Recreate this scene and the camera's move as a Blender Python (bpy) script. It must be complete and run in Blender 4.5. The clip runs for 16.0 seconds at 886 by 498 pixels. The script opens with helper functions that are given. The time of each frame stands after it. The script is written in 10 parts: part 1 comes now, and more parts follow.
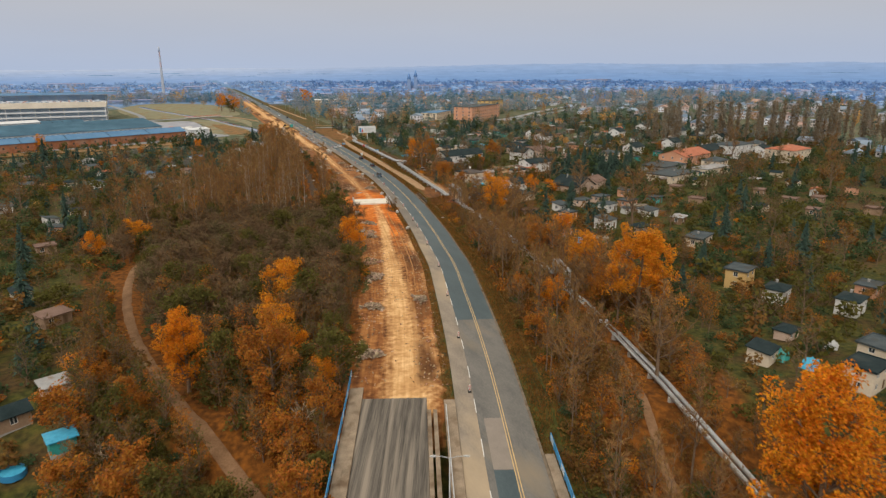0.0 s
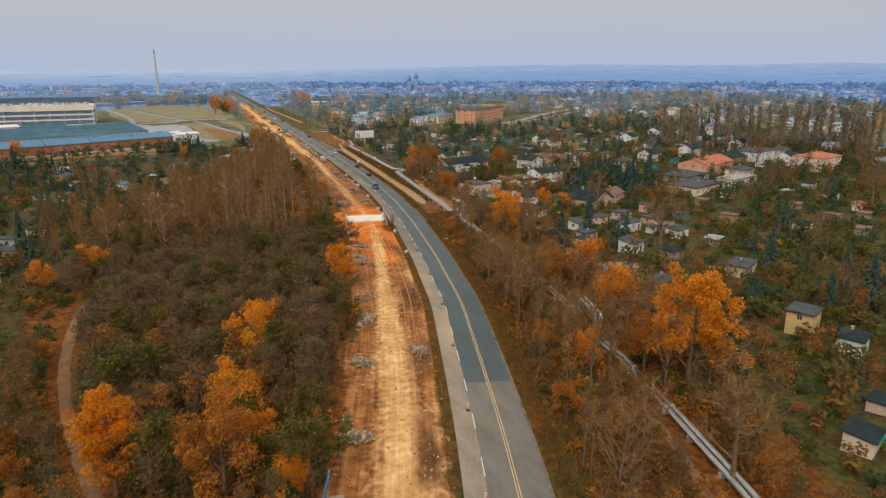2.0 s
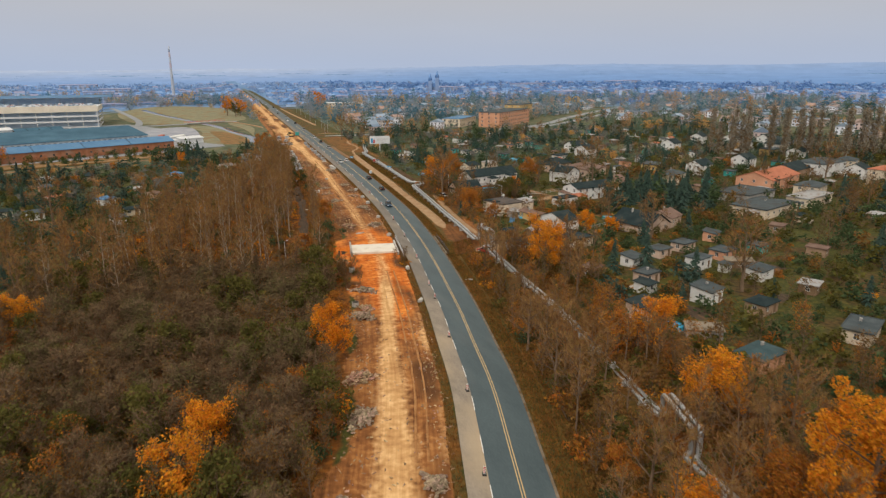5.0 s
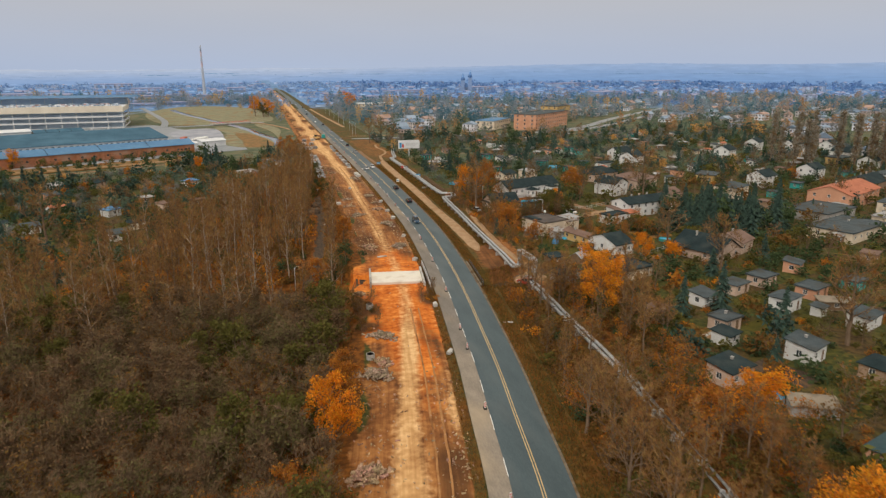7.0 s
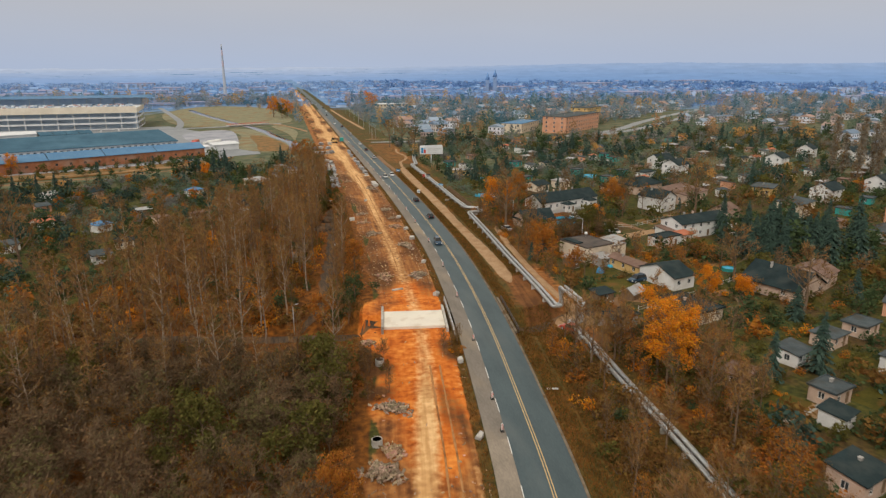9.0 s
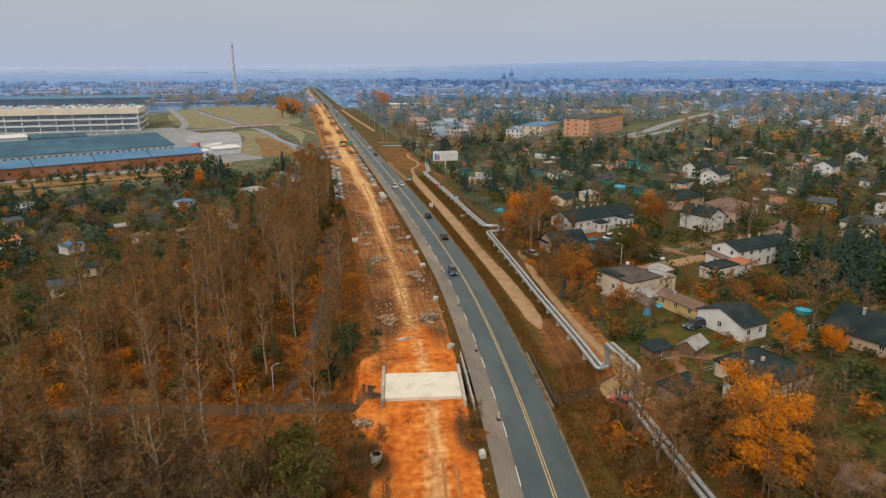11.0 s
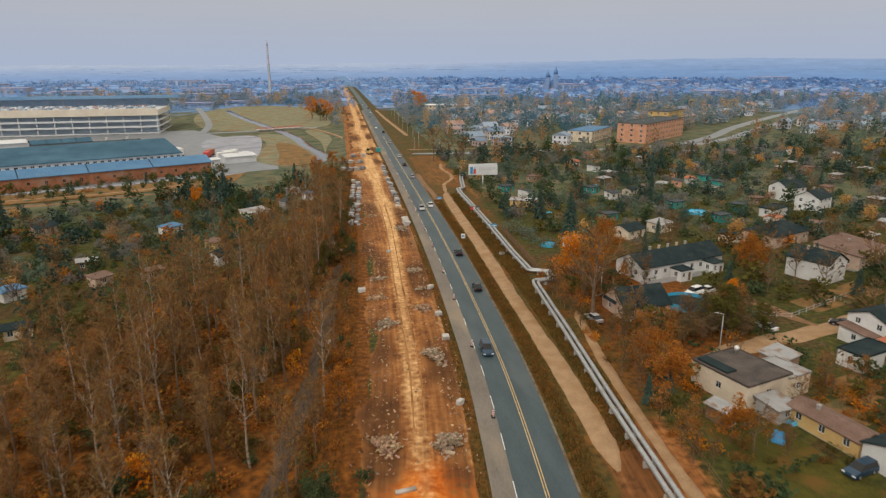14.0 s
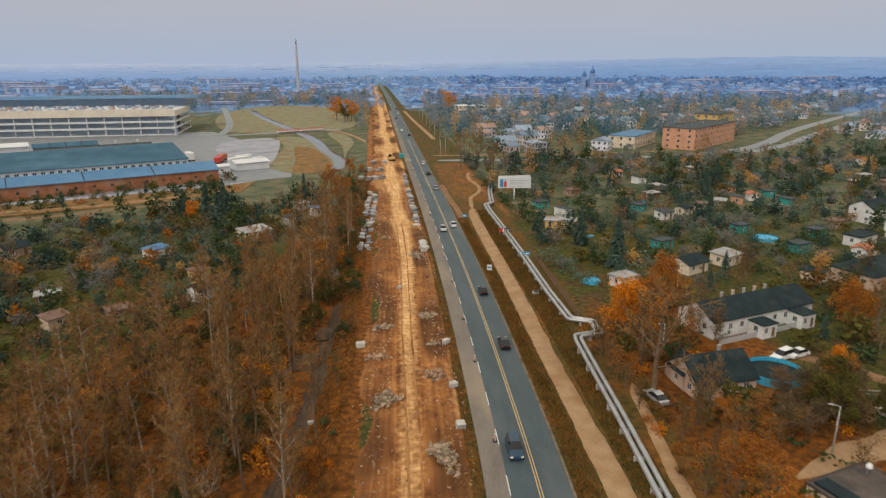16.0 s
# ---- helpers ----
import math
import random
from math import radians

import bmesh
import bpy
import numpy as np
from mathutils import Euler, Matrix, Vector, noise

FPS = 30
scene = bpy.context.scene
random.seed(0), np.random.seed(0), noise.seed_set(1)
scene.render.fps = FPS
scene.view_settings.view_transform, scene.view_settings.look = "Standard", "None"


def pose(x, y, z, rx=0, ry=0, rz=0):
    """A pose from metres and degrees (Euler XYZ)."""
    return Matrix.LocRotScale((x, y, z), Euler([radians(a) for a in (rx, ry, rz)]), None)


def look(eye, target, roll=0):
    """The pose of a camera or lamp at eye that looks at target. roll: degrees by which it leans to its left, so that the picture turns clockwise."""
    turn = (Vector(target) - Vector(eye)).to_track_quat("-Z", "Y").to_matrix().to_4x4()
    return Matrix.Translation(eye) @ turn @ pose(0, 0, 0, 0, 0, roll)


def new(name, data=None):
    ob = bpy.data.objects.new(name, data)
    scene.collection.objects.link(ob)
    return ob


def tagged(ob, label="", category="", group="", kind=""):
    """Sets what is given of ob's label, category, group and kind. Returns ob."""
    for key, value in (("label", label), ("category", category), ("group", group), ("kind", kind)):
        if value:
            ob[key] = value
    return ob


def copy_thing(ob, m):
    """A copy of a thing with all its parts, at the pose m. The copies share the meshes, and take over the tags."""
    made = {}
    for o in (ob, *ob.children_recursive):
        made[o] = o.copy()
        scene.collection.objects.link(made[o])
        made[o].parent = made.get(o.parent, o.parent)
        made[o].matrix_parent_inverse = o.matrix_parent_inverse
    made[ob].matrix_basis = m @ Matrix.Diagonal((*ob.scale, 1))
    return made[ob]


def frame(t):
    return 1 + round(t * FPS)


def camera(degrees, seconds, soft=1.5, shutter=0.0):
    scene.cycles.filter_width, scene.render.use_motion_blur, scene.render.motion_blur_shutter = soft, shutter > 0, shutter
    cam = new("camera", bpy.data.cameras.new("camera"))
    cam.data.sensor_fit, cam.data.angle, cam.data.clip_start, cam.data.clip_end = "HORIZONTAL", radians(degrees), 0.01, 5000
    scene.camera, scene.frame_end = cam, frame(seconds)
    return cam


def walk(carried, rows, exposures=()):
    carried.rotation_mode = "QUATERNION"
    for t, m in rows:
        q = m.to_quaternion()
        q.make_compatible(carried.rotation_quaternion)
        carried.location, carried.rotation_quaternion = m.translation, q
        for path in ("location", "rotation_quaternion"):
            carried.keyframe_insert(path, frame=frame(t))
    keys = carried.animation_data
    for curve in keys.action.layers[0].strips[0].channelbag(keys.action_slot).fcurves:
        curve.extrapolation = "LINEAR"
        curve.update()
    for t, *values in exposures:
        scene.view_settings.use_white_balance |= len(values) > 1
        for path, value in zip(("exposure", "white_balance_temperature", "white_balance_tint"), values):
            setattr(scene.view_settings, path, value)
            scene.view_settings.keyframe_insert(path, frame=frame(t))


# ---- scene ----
cam = camera(68.2, 16.0, 1.3, 0.5)
METRES, EYE, TILT, LEAN, TURN = 221.2, 48.0, 0.0, 0.0, -20.1
ROWS = [
    (0.0, 0.0, 0.0, 0.0, -0.03, -15.55, 0.1),
    (0.5, -0.0008, 0.0283, 0.0003, -0.03, -15.49, 0.11),
    (1.0, -0.0017, 0.0587, 0.0004, -0.03, -15.46, 0.12),
    (1.5, -0.0023, 0.0865, 0.0006, -0.04, -15.46, 0.12),
    (2.0, -0.0032, 0.1172, 0.0004, 0.03, -15.46, 0.12),
    (2.5, -0.0039, 0.145, 0.0003, 0.47, -15.46, 0.12),
    (3.0, -0.0046, 0.1754, 0.0002, 0.81, -15.47, 0.13),
    (3.5, -0.0055, 0.2035, -0.0, 0.83, -15.47, 0.12),
    (6.0, -0.011, 0.3508, 0.001, 3.14, -15.53, 0.09),
    (6.5, -0.0132, 0.3794, 0.0012, 3.88, -15.54, 0.08),
    (7.0, -0.0161, 0.4104, 0.0013, 4.59, -15.55, 0.07),
    (7.5, -0.0192, 0.4393, 0.0016, 5.24, -15.57, 0.05),
    (8.0, -0.0228, 0.4705, 0.0018, 6.12, -15.58, 0.04),
    (8.5, -0.0265, 0.4994, 0.0018, 6.38, -15.59, 0.03),
    (9.0, -0.0306, 0.5315, 0.002, 6.59, -15.61, 0.05),
    (11.5, -0.0516, 0.6895, 0.0041, 8.2, -15.8, 0.08),
    (12.0, -0.0557, 0.7241, 0.0042, 8.58, -15.82, 0.11),
    (12.5, -0.0592, 0.756, 0.0045, 9.02, -15.85, 0.13),
    (13.0, -0.0623, 0.7909, 0.0048, 9.8, -15.88, 0.14),
    (13.5, -0.0655, 0.8233, 0.0049, 10.61, -15.92, 0.14),
    (14.0, -0.0692, 0.8589, 0.0049, 11.36, -15.93, 0.14),
    (14.5, -0.0731, 0.8915, 0.0051, 12.05, -15.96, 0.13),
    (15.0, -0.0774, 0.9269, 0.0053, 12.79, -15.99, 0.14),
    (15.5, -0.082, 0.9598, 0.0054, 13.46, -16.03, 0.13),
    (16.0, -0.0874, 0.9952, 0.0057, 14.19, -16.05, 0.11),
]
walk(cam, [(t, pose(0, 0, EYE, TILT, LEAN, TURN) @ pose(METRES * x, METRES * y, METRES * z, 90 + pitch, roll, yaw)) for t, x, y, z, yaw, pitch, roll in ROWS], ((0.0, 0.14), (9.0, 0.10), (12.5, 0.03), (16.0, 0.02)))

# ---- sky and light: an overcast autumn day ----
world = bpy.data.worlds.new("overcast_sky")
scene.world = world
world.use_nodes = True
wn, wl = world.node_tree.nodes, world.node_tree.links
wn.clear()
w_out = wn.new("ShaderNodeOutputWorld")
w_bg = wn.new("ShaderNodeBackground")
w_sky = wn.new("ShaderNodeTexSky")
w_sky.sky_type = "NISHITA"
w_sky.sun_disc = False
w_sky.sun_elevation, w_sky.sun_rotation = radians(38), radians(215)
w_sky.dust_density, w_sky.air_density = 4.0, 1.0
w_scale = wn.new("ShaderNodeVectorMath")
w_scale.operation = "SCALE"
w_scale.inputs["Scale"].default_value = 0.07
w_tc = wn.new("ShaderNodeTexCoord")
w_sep = wn.new("ShaderNodeSeparateXYZ")
w_ramp = wn.new("ShaderNodeValToRGB")
w_ramp.color_ramp.elements[0].position = 0.0
w_ramp.color_ramp.elements[0].color = (0.43, 0.505, 0.66, 1)
w_ramp.color_ramp.elements[1].position = 1.0
w_ramp.color_ramp.elements[1].color = (1.02, 0.93, 0.79, 1)
w_mid = w_ramp.color_ramp.elements.new(0.10)
w_mid.color = (0.478, 0.480, 0.512, 1)
w_high = w_ramp.color_ramp.elements.new(0.34)
w_high.color = (0.90, 0.84, 0.74, 1)
w_noise = wn.new("ShaderNodeTexNoise")
w_noise.inputs["Scale"].default_value = 1.6
w_noise.inputs["Detail"].default_value = 5.0
w_map = wn.new("ShaderNodeMapping")
w_map.inputs["Scale"].default_value = (1, 1, 5)
w_range = wn.new("ShaderNodeMapRange")
w_range.inputs["To Min"].default_value = 0.93
w_range.inputs["To Max"].default_value = 1.07
w_mul = wn.new("ShaderNodeVectorMath")
w_mul.operation = "SCALE"
w_mix = wn.new("ShaderNodeMix")
w_mix.data_type = "RGBA"
w_mix.inputs["Factor"].default_value = 0.9
wl.new(w_tc.outputs["Generated"], w_sep.inputs[0])
wl.new(w_sep.outputs["Z"], w_ramp.inputs["Fac"])
wl.new(w_tc.outputs["Generated"], w_map.inputs["Vector"])
wl.new(w_map.outputs[0], w_noise.inputs["Vector"])
wl.new(w_noise.outputs["Fac"], w_range.inputs["Value"])
wl.new(w_ramp.outputs["Color"], w_mul.inputs[0])
wl.new(w_range.outputs[0], w_mul.inputs["Scale"])
wl.new(w_sky.outputs[0], w_scale.inputs[0])
wl.new(w_scale.outputs[0], w_mix.inputs["A"])
wl.new(w_mul.outputs[0], w_mix.inputs["B"])
wl.new(w_mix.outputs["Result"], w_bg.inputs["Color"])
wl.new(w_bg.outputs[0], w_out.inputs["Surface"])

sun = new("sun", bpy.data.lights.new("sun", "SUN"))
sun.data.energy, sun.data.angle, sun.data.color = 1.2, radians(14), (1.0, 0.93, 0.84)
sun.matrix_world = look((-60, -80, 90), (0, 0, 0))

# ---- tools ----
rng = np.random.default_rng(7)


def mesh_of(name, V, T, mat=None, smooth=False):
    """A mesh from vertex and triangle arrays."""
    V, T = np.asarray(V, dtype=np.float32), np.asarray(T, dtype=np.int32)
    me = bpy.data.meshes.new(name)
    me.vertices.add(len(V))
    me.vertices.foreach_set("co", V.ravel())
    me.loops.add(3 * len(T))
    me.loops.foreach_set("vertex_index", T.ravel())
    me.polygons.add(len(T))
    me.polygons.foreach_set("loop_start", np.arange(0, 3 * len(T), 3, dtype=np.int32))
    me.polygons.foreach_set("use_smooth", np.full(len(T), smooth))
    me.update(calc_edges=True)
    if mat:
        me.materials.append(mat)
    return me


def from_bm(name, bm, mat):
    me = bpy.data.meshes.new(name)
    bmesh.ops.recalc_face_normals(bm, faces=bm.faces)
    bm.to_mesh(me)
    bm.free()
    if mat:
        me.materials.append(mat)
    return me


def thing(name, label, category, m=None, group="", kind=""):
    ob = new(name)
    ob.empty_display_size = 0.3
    if m is not None:
        ob.matrix_basis = m
    return tagged(ob, label, category, group, kind)


def part(name, bm, mat, parent, label=""):
    me = from_bm(name, bm, mat) if isinstance(bm, bmesh.types.BMesh) else bm
    ob = new(name, me)
    ob.parent = parent
    if label:
        tagged(ob, label)
    return ob


def solo(name, bm, mat, label, category, kind="", group="", m=None):
    """One mesh that is a thing by itself."""
    me = from_bm(name, bm, mat) if isinstance(bm, bmesh.types.BMesh) else bm
    ob = new(name, me)
    if m is not None:
        ob.matrix_basis = m
    return tagged(ob, label, category, group, kind)


def bx(bm, x0, x1, y0, y1, z0, z1, bevel=0.0):
    """A box into bm."""
    vs = [bm.verts.new(p) for p in ((x0, y0, z0), (x1, y0, z0), (x1, y1, z0), (x0, y1, z0), (x0, y0, z1), (x1, y0, z1), (x1, y1, z1), (x0, y1, z1))]
    fs = [bm.faces.new([vs[i] for i in q]) for q in ((3, 2, 1, 0), (4, 5, 6, 7), (0, 1, 5, 4), (1, 2, 6, 5), (2, 3, 7, 6), (3, 0, 4, 7))]
    if bevel:
        bmesh.ops.bevel(bm, geom=list({e for f in fs for e in f.edges}), offset=bevel, segments=1, affect="EDGES")
    return vs


def poly_prism(bm, base, top):
    """A closed solid between two loops of equal length."""
    a, b = [bm.verts.new(p) for p in base], [bm.verts.new(p) for p in top]
    bm.faces.new(a[::-1]), bm.faces.new(b)
    for i in range(len(a)):
        j = (i + 1) % len(a)
        bm.faces.new((a[i], a[j], b[j], b[i]))


def cyl(bm, p, q, r0, r1=None, n=8, cap=True):
    """A tapered round bar from p to q into bm."""
    r1 = r0 if r1 is None else r1
    p, q = Vector(p), Vector(q)
    w = (q - p).normalized()
    u = w.orthogonal().normalized()
    v = w.cross(u)
    a = [bm.verts.new(p + r0 * (math.cos(k * math.tau / n) * u + math.sin(k * math.tau / n) * v)) for k in range(n)]
    b = [bm.verts.new(q + r1 * (math.cos(k * math.tau / n) * u + math.sin(k * math.tau / n) * v)) for k in range(n)]
    for k in range(n):
        f = bm.faces.new((a[k], a[(k + 1) % n], b[(k + 1) % n], b[k]))
        f.smooth = True
    if cap:
        bm.faces.new(a[::-1]), bm.faces.new(b)


def boxes_np(items):
    """Triangles of many turned boxes: rows of cx, cy, z0, lx, ly, lz, angle."""
    items = np.asarray(items, dtype=float)
    unit = np.array([(x, y, z) for z in (0, 1) for y in (-.5, .5) for x in (-.5, .5)])
    tri = np.array([(0, 2, 1), (1, 2, 3), (4, 5, 6), (5, 7, 6), (0, 1, 4), (1, 5, 4), (1, 3, 5), (3, 7, 5), (3, 2, 7), (2, 6, 7), (2, 0, 6), (0, 4, 6)])
    c, s = np.cos(items[:, 6]), np.sin(items[:, 6])
    P = unit[None] * items[:, None, 3:6]
    V = np.stack([P[..., 0] * c[:, None] - P[..., 1] * s[:, None] + items[:, None, 0], P[..., 0] * s[:, None] + P[..., 1] * c[:, None] + items[:, None, 1], P[..., 2] + items[:, None, 2]], -1)
    T = tri[None] + 8 * np.arange(len(items))[:, None, None]
    return V.reshape(-1, 3), T.reshape(-1, 3)


def joined(chunks):
    """One pair of arrays from several."""
    Vs, Ts, n = [], [], 0
    for V, T in chunks:
        Vs.append(V), Ts.append(np.asarray(T) + n)
        n += len(V)
    return np.concatenate(Vs), np.concatenate(Ts)


def scattered(template, places):
    """Copies of one template at rows of x, y, z, scale, turn, height factor, as arrays."""
    V, T = template
    P = np.asarray(places, dtype=float)
    c, s = np.cos(P[:, 4]), np.sin(P[:, 4])
    X = (V[None, :, 0] * c[:, None] - V[None, :, 1] * s[:, None]) * P[:, 3, None] + P[:, 0, None]
    Y = (V[None, :, 0] * s[:, None] + V[None, :, 1] * c[:, None]) * P[:, 3, None] + P[:, 1, None]
    Z = V[None, :, 2] * (P[:, 3] * P[:, 5])[:, None] + P[:, 2, None]
    W = np.stack([X, Y, Z], -1).reshape(-1, 3)
    return W, (T[None] + len(V) * np.arange(len(P))[:, None, None]).reshape(-1, 3)


# ---- the plan: the road's centre line, and the lie of the land ----
LINE = [(-22, -90), (-6, -45), (12, 0), (31.0, 58), (42.4, 94), (52.3, 129.5), (57.0, 147.5), (60.4, 165), (63.3, 180), (66.1, 197), (69.2, 217), (71.6, 235), (74.0, 257), (75.9, 280), (77.0, 304), (77.7, 325), (78.4, 355), (78.9, 400), (79.0, 540), (79.0, 700), (78.2, 1100), (73, 1600), (40, 3200)]
_ly = np.array([p[1] for p in LINE], float)
_lx = np.array([p[0] for p in LINE], float)
_m = np.gradient(_lx, _ly)


def centre(y):
    """x of the road's yellow line at y (smooth), for numbers and arrays."""
    y = np.clip(np.asarray(y, float), _ly[0], _ly[-1])
    i = np.clip(np.searchsorted(_ly, y) - 1, 0, len(_ly) - 2)
    h = _ly[i + 1] - _ly[i]
    t = (y - _ly[i]) / h
    return (2 * t**3 - 3 * t**2 + 1) * _lx[i] + (t**3 - 2 * t**2 + t) * h * _m[i] + (-2 * t**3 + 3 * t**2) * _lx[i + 1] + (t**3 - t**2) * h * _m[i + 1]


def slope(y):
    return (centre(np.asarray(y, float) + 0.5) - centre(np.asarray(y, float) - 0.5))


def off(x, y):
    """Offset to the right of the yellow line."""
    return (np.asarray(x, float) - centre(y)) / np.sqrt(1 + slope(y) ** 2)


def at(y, d):
    """The place at offset d from the yellow line beside its point at y."""
    k = float(slope(y))
    n = math.hypot(1, k)
    return float(centre(y)) + d / n, float(y) - d * k / n


def smooth(a, b, v):
    t = np.clip((np.asarray(v, float) - a) / (b - a), 0, 1)
    return t * t * (3 - 2 * t)


def wob(x, y, size, seed=0.0):
    """Cheap smooth unevenness, about -1 to 1."""
    x, y = np.asarray(x, float) / size + seed, np.asarray(y, float) / size - 1.7 * seed
    return (np.sin(x * 1.3 + 2.1 * np.sin(y * 0.7)) + np.sin(y * 1.1 + 1.7 * np.sin(x * 0.9 + 1.3)) + np.sin((x + y) * 0.8 + 0.5)) / 3


def land(x, y):
    """Height of the ground."""
    x, y = np.asarray(x, float), np.asarray(y, float)
    d = off(x, y)
    far = smooth(380, 470, y)
    left = -2.6 * (1 - far) - 0.6 * far
    z = np.where(d < 0, left * smooth(-25.5, -31, d), 0.0)
    z = z + np.where(d > 0, -0.7 * smooth(5, 8, d) * (1 - smooth(9, 14, d)) * (1 - far), 0)
    z = z + 0.22 * wob(x, y, 9) * (smooth(7, 14, d) + smooth(-26, -31, d)) * (1 - smooth(420, 520, y))
    strip = smooth(-26, -23, d) * (1 - smooth(-9, -7.3, d))
    z = z + strip * (0.05 * wob(x, y, 5.3, 3) + 0.10 * wob(x, y, 9, 5)) * (1 - smooth(520, 620, y))
    z = z - 0.16 * smooth(-8.3, -7.5, d) * (1 - smooth(4.4, 5.2, d))
    a = y + 0.30 * (x - centre(y))
    z = z - 4.2 * smooth(30, 44, a) * (1 - smooth(66, 80, a)) * (1 - smooth(60, 110, np.abs(d)))
    z = z - 1.3 * smooth(22, 32, d) * smooth(70, 100, y) * (1 - smooth(290, 345, y))
    wide = 1 - smooth(45, 48, x) * (1 - smooth(64, 66, x))
    yc = y + 0.15 * (x - 56.6)
    cut = smooth(228.6 - 4.5 * wide, 230.0 - 2.5 * wide, yc) * (1 - smooth(233.4 + 2 * wide, 234.8 + 4 * wide, yc)) * smooth(8, 30, x) * (1 - smooth(80, 92, x))
    z = z - cut * np.maximum(0, 3.9 + z)
    hill = smooth(2300, 4200, np.hypot(x, y)) * (27 + 7 * wob(x, y, 420, 2) + 24 * smooth(0, 2600, x))
    return z + hill


def wood_edge(y):
    """x of the wood's edge towards the allotments."""
    return np.interp(y, [140, 205, 250, 276, 310, 325, 341, 358, 385, 440], [-26, -30, -20, -8, -1, 7, 16, 26, 32, 38])


def ground_z(x, y):
    return float(land(x, y))

# ---- materials ----
def material(name, dark, light, size=1.0, rough=0.85, metal=0.0, bump=0.3, fine=None, stain=None, stain_size=None, per="", spread=0.0, detail=5.0, stretch=None, turn=None):
    """A two-scale mottled surface. dark, light: base colours; size: metres of the broad mottling; fine: metres of the grain;
    stain: a third colour in patches; per: 'object' or 'island' varies brightness piece by piece by spread."""
    mt = bpy.data.materials.new(name)
    mt.use_nodes = True
    n, l = mt.node_tree.nodes, mt.node_tree.links
    b = n["Principled BSDF"]
    b.inputs["Roughness"].default_value, b.inputs["Metallic"].default_value = rough, metal
    b.inputs["Specular IOR Level"].default_value = 0.5 if rough < 0.7 else 0.2
    geo = n.new("ShaderNodeNewGeometry")
    where = geo.outputs["Position"]
    if stretch:
        mp = n.new("ShaderNodeMapping")
        mp.inputs["Scale"].default_value = stretch
        if turn is not None:
            mp.vector_type = "TEXTURE"
            mp.inputs["Rotation"].default_value = (0, 0, radians(turn))
        l.new(where, mp.inputs["Vector"])
        where = mp.outputs[0]
    broad = n.new("ShaderNodeTexNoise")
    broad.inputs["Scale"].default_value, broad.inputs["Detail"].default_value = 1 / size, detail
    grain = n.new("ShaderNodeTexNoise")
    grain.inputs["Scale"].default_value, grain.inputs["Detail"].default_value = 1 / (fine or size / 9), 3.0
    l.new(where, broad.inputs["Vector"]), l.new(where, grain.inputs["Vector"])
    add = n.new("ShaderNodeMath")
    add.operation = "MULTIPLY_ADD"
    add.inputs[1].default_value = 0.45
    l.new(grain.outputs["Fac"], add.inputs[0])
    half = n.new("ShaderNodeMath")
    half.operation = "MULTIPLY"
    half.inputs[1].default_value = 0.6
    l.new(broad.outputs["Fac"], half.inputs[0]), l.new(half.outputs[0], add.inputs[2])
    ramp = n.new("ShaderNodeValToRGB")
    ramp.color_ramp.elements[0].position, ramp.color_ramp.elements[0].color = 0.36, (*dark, 1)
    ramp.color_ramp.elements[1].position, ramp.color_ramp.elements[1].color = 0.68, (*light, 1)
    l.new(add.outputs[0], ramp.inputs["Fac"])
    colour = ramp.outputs["Color"]
    if stain:
        st = n.new("ShaderNodeTexNoise")
        st.inputs["Scale"].default_value, st.inputs["Detail"].default_value = 1 / (stain_size or size * 4), 6.0
        l.new(where, st.inputs["Vector"])
        sr = n.new("ShaderNodeMapRange")
        sr.inputs["From Min"].default_value, sr.inputs["From Max"].default_value = 0.52, 0.66
        l.new(st.outputs["Fac"], sr.inputs["Value"])
        mx = n.new("ShaderNodeMix")
        mx.data_type = "RGBA"
        mx.inputs["B"].default_value = (*stain, 1)
        l.new(sr.outputs[0], mx.inputs["Factor"]), l.new(colour, mx.inputs["A"])
        colour = mx.outputs["Result"]
    if per:
        src = n.new("ShaderNodeObjectInfo").outputs["Random"] if per == "object" else geo.outputs["Random Per Island"]
        hr = n.new("ShaderNodeMapRange")
        hr.inputs["To Min"].default_value, hr.inputs["To Max"].default_value = 1 - spread, 1 + spread
        l.new(src, hr.inputs["Value"])
        hs = n.new("ShaderNodeHueSaturation")
        l.new(colour, hs.inputs["Color"]), l.new(hr.outputs[0], hs.inputs["Value"])
        hh = n.new("ShaderNodeMapRange")
        hh.inputs["To Min"].default_value, hh.inputs["To Max"].default_value = 0.5 - 0.06 * spread, 0.5 + 0.06 * spread
        wn2 = n.new("ShaderNodeTexWhiteNoise")
        wn2.noise_dimensions = "1D"
        l.new(src, wn2.inputs["W"]), l.new(wn2.outputs["Value"], hh.inputs["Value"]), l.new(hh.outputs[0], hs.inputs["Hue"])
        colour = hs.outputs["Color"]
    l.new(colour, b.inputs["Base Color"])
    if bump:
        bp = n.new("ShaderNodeBump")
        bp.inputs["Strength"].default_value = bump
        bp.inputs["Distance"].default_value = (fine or size / 9) * 0.5
        l.new(add.outputs[0], bp.inputs["Height"]), l.new(bp.outputs[0], b.inputs["Normal"])
    return mt


